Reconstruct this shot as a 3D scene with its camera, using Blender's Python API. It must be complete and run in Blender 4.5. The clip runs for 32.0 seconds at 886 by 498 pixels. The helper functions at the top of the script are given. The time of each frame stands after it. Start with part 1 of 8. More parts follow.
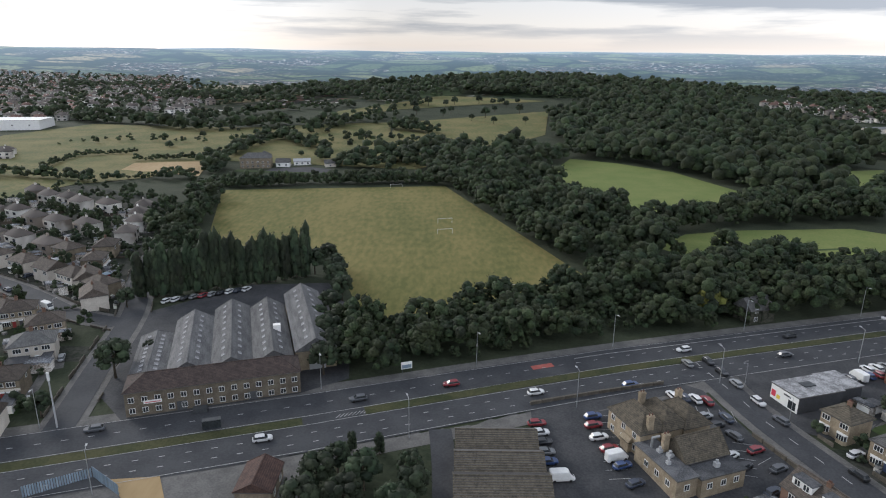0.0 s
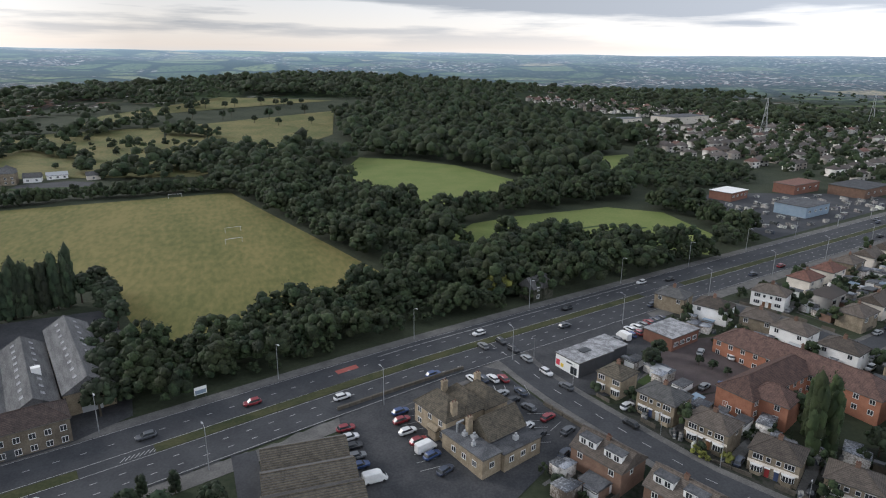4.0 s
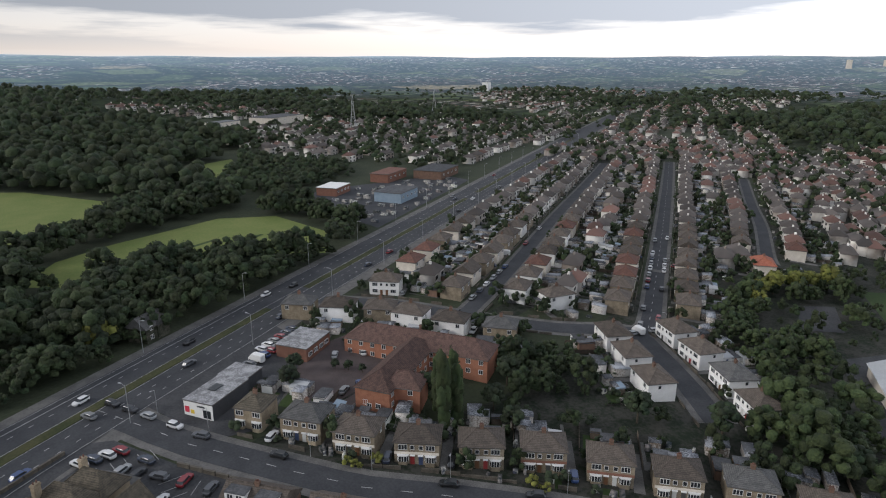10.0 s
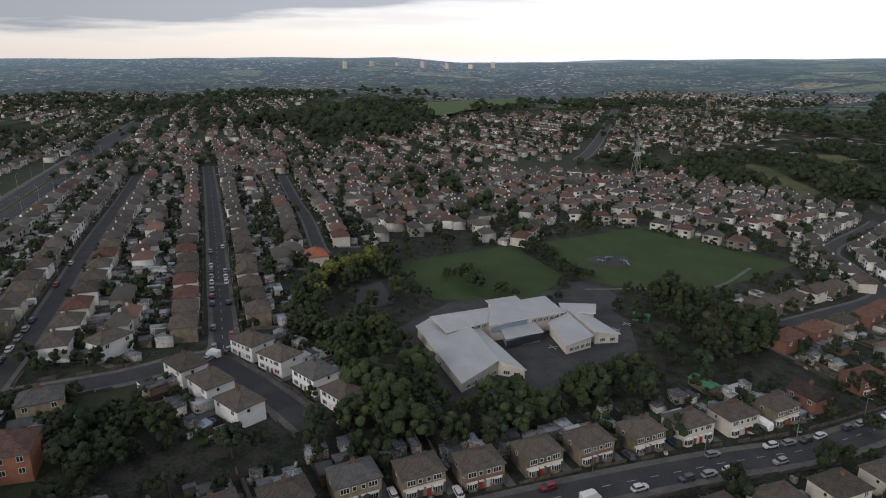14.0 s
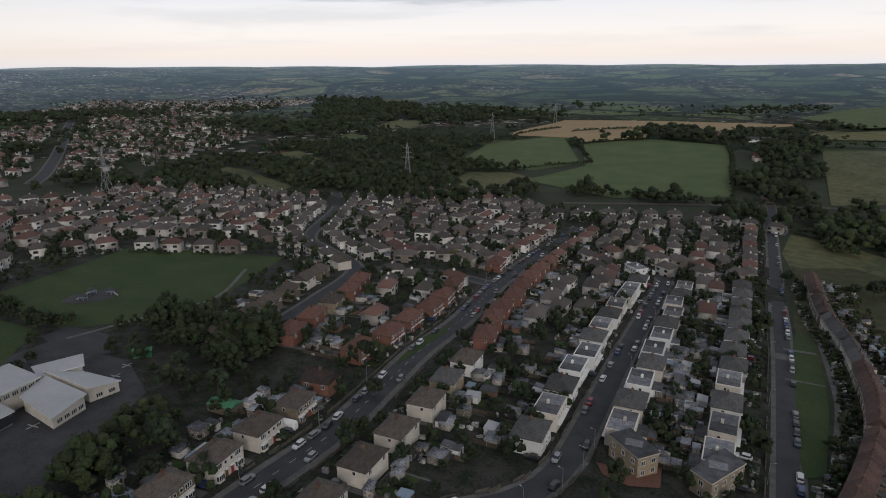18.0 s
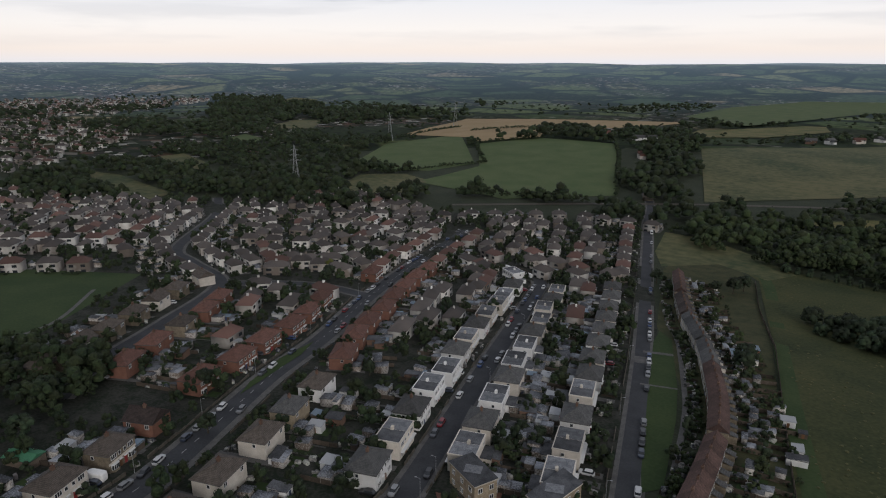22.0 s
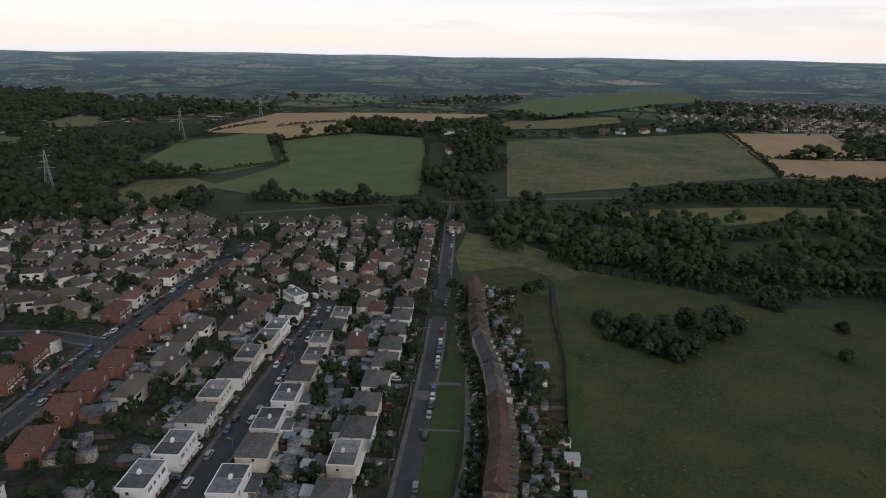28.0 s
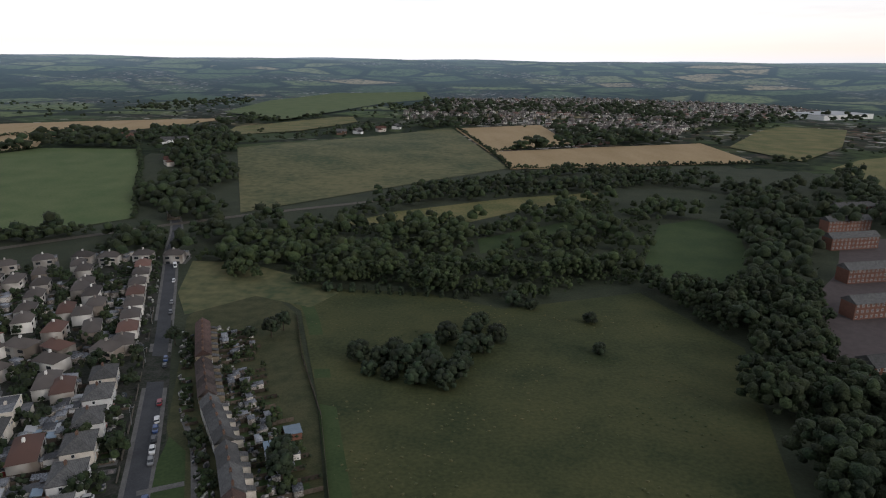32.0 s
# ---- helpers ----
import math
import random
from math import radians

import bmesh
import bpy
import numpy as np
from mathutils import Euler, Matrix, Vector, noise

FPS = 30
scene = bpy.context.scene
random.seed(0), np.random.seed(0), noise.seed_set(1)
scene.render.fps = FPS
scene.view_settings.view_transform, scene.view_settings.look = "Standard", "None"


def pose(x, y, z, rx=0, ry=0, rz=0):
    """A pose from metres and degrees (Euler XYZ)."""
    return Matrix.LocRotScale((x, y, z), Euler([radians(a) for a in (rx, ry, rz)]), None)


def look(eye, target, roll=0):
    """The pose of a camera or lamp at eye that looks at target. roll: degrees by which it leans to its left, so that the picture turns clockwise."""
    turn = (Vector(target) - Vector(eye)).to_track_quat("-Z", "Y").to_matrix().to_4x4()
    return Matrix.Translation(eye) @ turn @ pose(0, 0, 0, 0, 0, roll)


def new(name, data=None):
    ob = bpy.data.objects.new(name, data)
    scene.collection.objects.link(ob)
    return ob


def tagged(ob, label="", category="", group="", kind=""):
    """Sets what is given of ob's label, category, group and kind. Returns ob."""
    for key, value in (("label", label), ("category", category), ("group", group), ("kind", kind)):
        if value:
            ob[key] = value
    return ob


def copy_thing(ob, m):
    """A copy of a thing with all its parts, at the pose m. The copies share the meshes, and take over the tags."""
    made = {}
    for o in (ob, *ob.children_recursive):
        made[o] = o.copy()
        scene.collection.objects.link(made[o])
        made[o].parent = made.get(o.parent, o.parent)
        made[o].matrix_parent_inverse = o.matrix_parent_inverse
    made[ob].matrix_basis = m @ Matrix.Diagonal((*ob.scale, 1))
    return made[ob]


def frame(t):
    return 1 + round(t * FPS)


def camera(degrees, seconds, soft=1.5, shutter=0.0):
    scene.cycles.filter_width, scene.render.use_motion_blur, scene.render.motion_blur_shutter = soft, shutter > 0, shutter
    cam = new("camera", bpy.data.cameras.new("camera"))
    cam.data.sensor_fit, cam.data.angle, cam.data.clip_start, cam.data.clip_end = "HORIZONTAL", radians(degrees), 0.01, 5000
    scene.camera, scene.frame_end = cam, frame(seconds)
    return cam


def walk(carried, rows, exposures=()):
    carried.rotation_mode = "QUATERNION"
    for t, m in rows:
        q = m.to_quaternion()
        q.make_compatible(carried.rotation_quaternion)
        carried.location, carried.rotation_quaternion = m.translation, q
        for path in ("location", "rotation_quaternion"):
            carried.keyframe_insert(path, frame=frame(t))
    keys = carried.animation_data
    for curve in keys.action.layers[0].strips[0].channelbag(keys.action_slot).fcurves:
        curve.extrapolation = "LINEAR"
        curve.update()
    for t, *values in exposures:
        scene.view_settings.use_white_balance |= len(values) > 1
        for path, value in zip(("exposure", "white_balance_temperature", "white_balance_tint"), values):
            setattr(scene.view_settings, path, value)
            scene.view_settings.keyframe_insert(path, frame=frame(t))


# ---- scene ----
cam = camera(69.8, 32.0, 1.1)
# seconds, place of the drone, tilt from straight down, lean, heading
PATH = [
    (0, 0.24, 0.59, 79.98, 73.36, 0.65, 0.01),
    (0.5, 1.40, 0.75, 79.81, 73.41, 0.51, -1.78),
    (1, 2.31, 0.68, 79.80, 73.45, 0.38, -4.89),
    (1.5, 1.89, 0.37, 80.18, 73.38, 0.37, -7.35),
    (2, 1.66, 0.44, 80.19, 73.38, 0.45, -8.33),
    (2.5, 2.06, 0.85, 80.14, 73.38, 0.45, -9.96),
    (4.5, 2.65, 3.03, 79.85, 73.54, 0.49, -22.32),
    (5, 3.22, 2.77, 80.38, 73.54, 0.29, -26.12),
    (5.5, 3.70, 3.50, 80.45, 73.55, 0.24, -29.67),
    (6, 4.36, 4.67, 80.24, 73.60, 0.16, -33.09),
    (6.5, 5.00, 5.96, 79.98, 73.63, 0.35, -36.57),
    (7, 5.61, 6.03, 80.03, 73.72, 0.14, -39.82),
    (7.5, 5.63, 7.22, 80.17, 73.73, 0.27, -43.29),
    (8, 7.18, 8.28, 80.15, 73.75, 0.15, -46.33),
    (8.5, 8.45, 9.20, 80.26, 73.74, 0.01, -48.48),
    (9, 9.73, 10.29, 80.21, 73.76, 0.04, -49.73),
    (9.5, 10.92, 11.17, 80.30, 73.77, 0.00, -50.50),
    (10, 12.04, 11.75, 80.67, 73.74, -0.05, -52.90),
    (10.5, 13.33, 12.76, 80.75, 73.73, -0.03, -56.40),
    (11, 14.62, 13.40, 80.99, 73.72, -0.07, -59.91),
    (11.5, 15.92, 14.03, 81.14, 73.72, -0.07, -63.40),
    (12, 17.82, 14.83, 80.91, 73.75, -0.10, -66.93),
    (12.5, 19.38, 15.43, 81.02, 73.73, -0.09, -70.65),
    (13, 20.80, 15.85, 80.97, 73.77, -0.13, -75.28),
    (13.5, 22.12, 15.86, 81.18, 73.77, -0.27, -82.80),
    (14, 24.16, 15.44, 81.18, 73.69, -0.42, -92.85),
    (14.5, 25.48, 15.47, 81.16, 73.64, -0.40, -103.70),
    (15, 28.22, 15.05, 80.89, 73.62, -0.32, -114.48),
    (15.5, 31.02, 13.14, 79.92, 73.82, -0.20, -124.90),
    (17.5, 37.24, 7.01, 79.51, 73.97, -0.34, -137.56),
    (18, 37.92, 4.93, 79.48, 74.01, -0.40, -137.51),
    (18.5, 38.17, 2.35, 79.59, 74.00, -0.37, -137.71),
    (19, 37.61, -0.28, 79.89, 73.97, -0.35, -138.57),
    (19.5, 36.88, -3.07, 80.21, 73.92, -0.25, -139.63),
    (20, 35.35, -5.92, 80.76, 73.88, -0.21, -140.69),
    (20.5, 33.68, -8.70, 81.29, 73.82, -0.06, -141.81),
    (21, 31.86, -12.17, 81.50, 73.80, -0.20, -142.91),
    (21.5, 30.04, -15.28, 81.80, 73.77, -0.06, -144.12),
    (22, 28.00, -18.36, 82.11, 73.75, 0.01, -145.38),
    (22.5, 26.12, -21.51, 82.52, 73.71, 0.14, -146.65),
    (23, 24.22, -24.48, 83.12, 73.64, 0.23, -147.90),
    (23.5, 22.85, -27.21, 83.56, 73.59, 0.38, -149.08),
    (24, 21.71, -31.58, 84.07, 73.51, 0.21, -150.19),
    (24.5, 21.00, -34.92, 84.35, 73.46, 0.25, -151.40),
    (26.5, 22.16, -51.34, 83.97, 73.24, 0.60, -156.38),
    (27, 22.01, -55.41, 84.03, 73.19, 0.62, -157.79),
    (27.5, 22.31, -59.83, 83.76, 73.17, 0.64, -159.21),
    (28, 23.57, -66.54, 82.84, 73.13, 0.73, -160.87),
    (28.5, 24.40, -72.89, 82.14, 73.13, 0.70, -162.75),
    (29, 24.73, -78.81, 81.61, 73.20, 0.61, -165.05),
    (29.5, 24.98, -84.23, 81.33, 73.34, 0.57, -167.91),
    (30, 25.28, -90.07, 81.06, 73.49, 0.61, -171.14),
    (30.5, 25.45, -95.28, 81.14, 73.54, 0.62, -174.47),
    (31, 25.43, -100.66, 80.97, 73.51, 0.62, -177.83),
    (31.5, 25.57, -106.03, 80.62, 73.43, 0.71, -181.22),
    (32, 24.61, -111.80, 80.40, 73.41, 0.63, -183.76),
]
# the clip's camera darkens its picture as it turns to the brighter side
EXPOSURES = [(0, 0.20, 6120, 10), (6, 0.14, 6150, 10), (9, 0.02, 6200, 11), (13, -0.48, 6330, 11), (15.5, -0.82, 6330, 12), (19, -1.00, 6280, 12), (24, -0.98, 6250, 12), (28, -0.90, 6250, 12), (32, -0.66, 6280, 12)]
walk(cam, [(t, pose(x, y, z, tilt, 0, turn) @ pose(0, 0, 0, 0, 0, lean)) for t, x, y, z, tilt, lean, turn in PATH], EXPOSURES)

# ---- evening sky: low sun in the north-west behind broken cloud ----
SUN_BEARING, SUN_HEIGHT = -52.0, 11.0
world = bpy.data.worlds.new("evening_sky")
scene.world = world
world.use_nodes = True
wn, wl = world.node_tree.nodes, world.node_tree.links
wn.clear()
sky = wn.new("ShaderNodeTexSky")
sky.sky_type = "NISHITA"
sky.sun_disc = False
sky.sun_elevation, sky.sun_rotation = radians(SUN_HEIGHT), radians(SUN_BEARING)
sky.dust_density, sky.air_density = 2.0, 1.0
w_coord = wn.new("ShaderNodeTexCoord")
w_split = wn.new("ShaderNodeSeparateXYZ")
wl.new(w_coord.outputs["Generated"], w_split.inputs[0])
# cloud deck: cream and bright along the horizon, grey-blue overhead
w_ramp = wn.new("ShaderNodeValToRGB")
w_els = w_ramp.color_ramp.elements
w_els[0].position, w_els[0].color = 0.0, (0.80, 0.78, 0.78, 1)
w_els[1].position, w_els[1].color = 1.0, (0.105, 0.150, 0.220, 1)
for w_at, w_col in ((0.018, (0.90, 0.795, 0.700, 1)), (0.05, (0.92, 0.865, 0.80, 1)), (0.13, (0.71, 0.75, 0.81, 1)), (0.35, (0.175, 0.238, 0.335, 1))):
    w_e = w_els.new(w_at)
    w_e.color = w_col
wl.new(w_split.outputs["Z"], w_ramp.inputs[0])
w_map = wn.new("ShaderNodeMapping")
w_map.inputs["Scale"].default_value = (1.3, 1.3, 15.0)
w_map.inputs["Location"].default_value = (3.1, 1.7, 0.4)
wl.new(w_coord.outputs["Generated"], w_map.inputs[0])
w_noise = wn.new("ShaderNodeTexNoise")
w_noise.inputs["Scale"].default_value = 2.2
w_noise.inputs["Detail"].default_value = 6.0
w_noise.inputs["Roughness"].default_value = 0.55
wl.new(w_map.outputs[0], w_noise.inputs["Vector"])
w_cut = wn.new("ShaderNodeMapRange")
w_cut.inputs["From Min"].default_value, w_cut.inputs["From Max"].default_value = 0.48, 0.60
wl.new(w_noise.outputs["Fac"], w_cut.inputs["Value"])
w_high = wn.new("ShaderNodeMapRange")
w_high.inputs["From Min"].default_value, w_high.inputs["From Max"].default_value = 0.012, 0.05
w_high.inputs["To Max"].default_value = 0.85
wl.new(w_split.outputs["Z"], w_high.inputs["Value"])
# a thicker deck stands over the north-east
w_deck = wn.new("ShaderNodeVectorMath")
w_deck.operation = "DOT_PRODUCT"
w_deck.inputs[1].default_value = (0.72, 0.69, 0.0)
wl.new(w_coord.outputs["Generated"], w_deck.inputs[0])
w_deckr = wn.new("ShaderNodeMapRange")
w_deckr.inputs["From Min"].default_value, w_deckr.inputs["From Max"].default_value = 0.68, 0.95
w_deckr.inputs["To Max"].default_value = 0.045
wl.new(w_deck.outputs["Value"], w_deckr.inputs["Value"])
w_lift = wn.new("ShaderNodeMath")
w_lift.operation = "ADD"
wl.new(w_split.outputs["Z"], w_lift.inputs[0])
wl.new(w_deckr.outputs[0], w_lift.inputs[1])
w_wav = wn.new("ShaderNodeMath")
w_wav.operation = "MULTIPLY_ADD"
w_wav.inputs[1].default_value = 0.10
wl.new(w_noise.outputs["Fac"], w_wav.inputs[0])
wl.new(w_lift.outputs[0], w_wav.inputs[2])
w_deckc = wn.new("ShaderNodeMapRange")
w_deckc.inputs["From Min"].default_value, w_deckc.inputs["From Max"].default_value = 0.140, 0.156
wl.new(w_wav.outputs[0], w_deckc.inputs["Value"])
w_mul = wn.new("ShaderNodeMath")
w_mul.operation = "MULTIPLY"
wl.new(w_cut.outputs[0], w_mul.inputs[0])
wl.new(w_high.outputs[0], w_mul.inputs[1])
w_cloud = wn.new("ShaderNodeMix")
w_cloud.data_type = "RGBA"
w_cloud.inputs["B"].default_value = (0.41, 0.43, 0.47, 1)
w_most = wn.new("ShaderNodeMath")
w_most.operation = "MAXIMUM"
w_thin = wn.new("ShaderNodeMapRange")
w_thin.inputs["From Min"].default_value, w_thin.inputs["From Max"].default_value = -0.9, 0.3
w_thin.inputs["To Min"].default_value, w_thin.inputs["To Max"].default_value = 1.0, 0.25
w_less = wn.new("ShaderNodeMath")
w_less.operation = "MULTIPLY"
wl.new(w_mul.outputs[0], w_less.inputs[0])
wl.new(w_thin.outputs[0], w_less.inputs[1])
wl.new(w_less.outputs[0], w_most.inputs[0])
wl.new(w_deckc.outputs[0], w_most.inputs[1])
wl.new(w_most.outputs[0], w_cloud.inputs["Factor"])
wl.new(w_ramp.outputs[0], w_cloud.inputs["A"])
w_bg1, w_bg2, w_add = wn.new("ShaderNodeBackground"), wn.new("ShaderNodeBackground"), wn.new("ShaderNodeAddShader")
w_bg1.inputs["Strength"].default_value = 0.008
# the cloud is thicker to the north, thin and bright to the south-east
w_side = wn.new("ShaderNodeVectorMath")
w_side.operation = "DOT_PRODUCT"
w_side.inputs[1].default_value = (0.45, -0.89, 0.0)
wl.new(w_coord.outputs["Generated"], w_side.inputs[0])
w_bright = wn.new("ShaderNodeMapRange")
w_bright.inputs["From Min"].default_value, w_bright.inputs["From Max"].default_value = -0.9, 0.8
w_bright.inputs["To Min"].default_value, w_bright.inputs["To Max"].default_value = 0.80, 2.10
wl.new(w_side.outputs["Value"], w_bright.inputs["Value"])
wl.new(w_side.outputs["Value"], w_thin.inputs["Value"])
w_near = wn.new("ShaderNodeVectorMath")
w_near.operation = "DOT_PRODUCT"
w_near.inputs[1].default_value = (math.sin(radians(SUN_BEARING)), math.cos(radians(SUN_BEARING)), 0.0)
wl.new(w_coord.outputs["Generated"], w_near.inputs[0])
w_glow = wn.new("ShaderNodeMapRange")
w_glow.inputs["From Min"].default_value, w_glow.inputs["From Max"].default_value = 0.70, 1.0
w_glow.inputs["To Max"].default_value = 0.75
wl.new(w_near.outputs["Value"], w_glow.inputs["Value"])
w_sum = wn.new("ShaderNodeMath")
wl.new(w_bright.outputs[0], w_sum.inputs[0])
wl.new(w_glow.outputs[0], w_sum.inputs[1])
wl.new(w_sum.outputs[0], w_bg2.inputs["Strength"])
wl.new(sky.outputs[0], w_bg1.inputs["Color"])
wl.new(w_cloud.outputs["Result"], w_bg2.inputs["Color"])
wl.new(w_bg1.outputs[0], w_add.inputs[0])
wl.new(w_bg2.outputs[0], w_add.inputs[1])
w_out = wn.new("ShaderNodeOutputWorld")
wl.new(w_add.outputs[0], w_out.inputs["Surface"])

sun = new("sun", bpy.data.lights.new("sun", "SUN"))
sun.data.energy, sun.data.angle, sun.data.color = 2.0, radians(24), (1.0, 0.95, 0.88)
sun.matrix_world = look((400 * math.sin(radians(SUN_BEARING)), 400 * math.cos(radians(SUN_BEARING)), 400 * math.tan(radians(SUN_HEIGHT + 14))), (0, 0, 0))

# ---- materials ----
def mat(name, a, b, size=1.0, fine=0.12, rough=0.85, bump=0.3, vary=0.0, metal=0.0, island=0.0, spec=0.3, stretch=(1, 1, 1), warm=0.0, depth=0.05, sharp=0.18, course=0.0):
    """Two tones mixed by a broad and a fine noise (sizes in metres), with relief; vary: how far one object differs from the next."""
    m = bpy.data.materials.new(name)
    m.use_nodes = True
    n, l = m.node_tree.nodes, m.node_tree.links
    p = n["Principled BSDF"]
    p.inputs["Roughness"].default_value, p.inputs["Metallic"].default_value = rough, metal
    p.inputs["Specular IOR Level"].default_value = spec
    co, mp = n.new("ShaderNodeTexCoord"), n.new("ShaderNodeMapping")
    mp.inputs["Scale"].default_value = stretch
    l.new(co.outputs["Object"], mp.inputs[0])
    n1, n2 = n.new("ShaderNodeTexNoise"), n.new("ShaderNodeTexNoise")
    for k, s, d in ((n1, size, 4), (n2, fine, 3)):
        k.inputs["Scale"].default_value, k.inputs["Detail"].default_value = 1.0 / s, d
        l.new(mp.outputs[0], k.inputs["Vector"])
    mx = n.new("ShaderNodeMath")
    mx.operation = "MULTIPLY_ADD"
    mx.inputs[1].default_value = 0.55
    half = n.new("ShaderNodeMath")
    half.operation = "MULTIPLY"
    half.inputs[1].default_value = 0.45
    l.new(n2.outputs["Fac"], half.inputs[0])
    l.new(n1.outputs["Fac"], mx.inputs[0])
    l.new(half.outputs[0], mx.inputs[2])
    cut = n.new("ShaderNodeMapRange")
    cut.inputs["From Min"].default_value, cut.inputs["From Max"].default_value = 0.5 - sharp, 0.5 + sharp
    l.new(mx.outputs[0], cut.inputs["Value"])
    mix = n.new("ShaderNodeMix")
    mix.data_type = "RGBA"
    mix.inputs["A"].default_value, mix.inputs["B"].default_value = (*a, 1), (*b, 1)
    l.new(cut.outputs[0], mix.inputs["Factor"])
    out = mix.outputs["Result"]
    if course:
        wave, dark, low = n.new("ShaderNodeTexWave"), n.new("ShaderNodeMix"), n.new("ShaderNodeMapRange")
        wave.bands_direction, wave.wave_profile = "Z", "SAW"
        wave.inputs["Scale"].default_value, wave.inputs["Distortion"].default_value = 0.314 / course, 0.6
        wave.inputs["Detail Scale"].default_value = 3.0
        l.new(co.outputs["Object"], wave.inputs["Vector"])
        low.inputs["To Min"].default_value, low.inputs["To Max"].default_value = 0.62, 1.12
        l.new(wave.outputs["Fac"], low.inputs["Value"])
        dark.data_type, dark.blend_type = "RGBA", "MULTIPLY"
        dark.inputs["Factor"].default_value = 1.0
        l.new(out, dark.inputs["A"])
        l.new(low.outputs[0], dark.inputs["B"])
        out = dark.outputs["Result"]
    for amount, source, socket in ((vary, "ShaderNodeObjectInfo", "Random"), (island, "ShaderNodeNewGeometry", "Random Per Island")):
        if amount:
            src, rng, hsv = n.new(source), n.new("ShaderNodeMapRange"), n.new("ShaderNodeHueSaturation")
            rng.inputs["To Min"].default_value, rng.inputs["To Max"].default_value = 1 - amount, 1 + amount
            l.new(src.outputs[socket], rng.inputs["Value"])
            l.new(rng.outputs[0], hsv.inputs["Value"])
            if warm:
                hue = n.new("ShaderNodeMapRange")
                hue.inputs["To Min"].default_value, hue.inputs["To Max"].default_value = 0.5 - warm, 0.5 + warm
                l.new(src.outputs[socket], hue.inputs["Value"])
                l.new(hue.outputs[0], hsv.inputs["Hue"])
            l.new(out, hsv.inputs["Color"])
            out = hsv.outputs[0]
    l.new(out, p.inputs["Base Color"])
    if bump:
        bp = n.new("ShaderNodeBump")
        bp.inputs["Strength"].default_value, bp.inputs["Distance"].default_value = bump, depth
        l.new(n2.outputs["Fac"], bp.inputs["Height"])
        l.new(bp.outputs[0], p.inputs["Normal"])
    return m


def palette(name, colours, rough=0.3, coat=0.5):
    """One of several plain paints, chosen by each object's own random number."""
    m = bpy.data.materials.new(name)
    m.use_nodes = True
    n, l = m.node_tree.nodes, m.node_tree.links
    p = n["Principled BSDF"]
    p.inputs["Roughness"].default_value, p.inputs["Coat Weight"].default_value = rough, coat
    info, ramp = n.new("ShaderNodeObjectInfo"), n.new("ShaderNodeValToRGB")
    ramp.color_ramp.interpolation = "CONSTANT"
    e = ramp.color_ramp.elements
    e[0].color = (*colours[0], 1)
    e[1].position, e[1].color = 1 / len(colours), (*colours[1], 1)
    for k in range(2, len(colours)):
        q = e.new(k / len(colours))
        q.color = (*colours[k], 1)
    l.new(info.outputs["Random"], ramp.inputs[0])
    l.new(ramp.outputs[0], p.inputs["Base Color"])
    return m


M_GROUND = mat("rough_ground", (0.018, 0.027, 0.013), (0.044, 0.051, 0.028), 14, 1.2, 0.95, 0.6, depth=0.4)
M_GARDEN = mat("garden_ground", (0.010, 0.017, 0.008), (0.046, 0.044, 0.038), 5.0, 0.9, 0.95, 0.6, depth=0.2, sharp=0.10)
M_PITCH = mat("dry_pitch_grass", (0.092, 0.098, 0.026), (0.178, 0.150, 0.052), 34, 2.2, 0.95, 0.4, stretch=(1, 0.35, 1), sharp=0.11)
M_FIELD = mat("bright_field_grass", (0.105, 0.145, 0.036), (0.165, 0.185, 0.058), 18, 1.0, 0.95, 0.4)
M_HILLGRASS = mat("hillside_grass", (0.064, 0.100, 0.034), (0.105, 0.130, 0.052), 30, 1.5, 0.95, 0.4, sharp=0.12)
M_COMMON = mat("common_grass", (0.046, 0.064, 0.027), (0.135, 0.125, 0.058), 60, 6.0, 0.95, 0.4, sharp=0.11)
M_TERRACE = mat("dark_terrace_tiles", (0.045, 0.035, 0.032), (0.091, 0.066, 0.058), 1.2, 0.3, 0.85, 0.5, 0.3, sharp=0.11, course=0.2)
M_LAWN = mat("green_grass", (0.026, 0.049, 0.014), (0.046, 0.069, 0.022), 18, 1.0, 0.95, 0.4, sharp=0.11)
M_MEADOW = mat("meadow_grass", (0.021, 0.033, 0.010), (0.072, 0.074, 0.026), 24, 1.3, 0.95, 0.6, depth=0.2, sharp=0.17)
M_VERGE = mat("verge_grass", (0.029, 0.038, 0.014), (0.064, 0.062, 0.027), 6, 0.6, 0.95, 0.5, sharp=0.11)
M_PASTURE = mat("pasture_grass", (0.080, 0.092, 0.030), (0.170, 0.145, 0.058), 30, 2.0, 0.95, 0.5, sharp=0.11)
M_STUBBLE = mat("stubble_field", (0.270, 0.190, 0.095), (0.370, 0.270, 0.150), 25, 2.0, 0.95, 0.3, stretch=(1, 0.3, 1))
M_ASPHALT = mat("asphalt", (0.036, 0.038, 0.043), (0.056, 0.058, 0.063), 7, 0.5, 0.85, 0.2, sharp=0.11)
M_YARD = mat("worn_tarmac", (0.034, 0.036, 0.040), (0.064, 0.064, 0.067), 6, 0.5, 0.85, 0.2, sharp=0.11)
M_PAVE = mat("concrete_paving", (0.088, 0.086, 0.083), (0.145, 0.139, 0.133), 3, 0.4, 0.9, 0.2, sharp=0.11)
M_BLOCK = mat("block_paving", (0.060, 0.048, 0.047), (0.098, 0.078, 0.076), 3, 0.3, 0.9, 0.3)
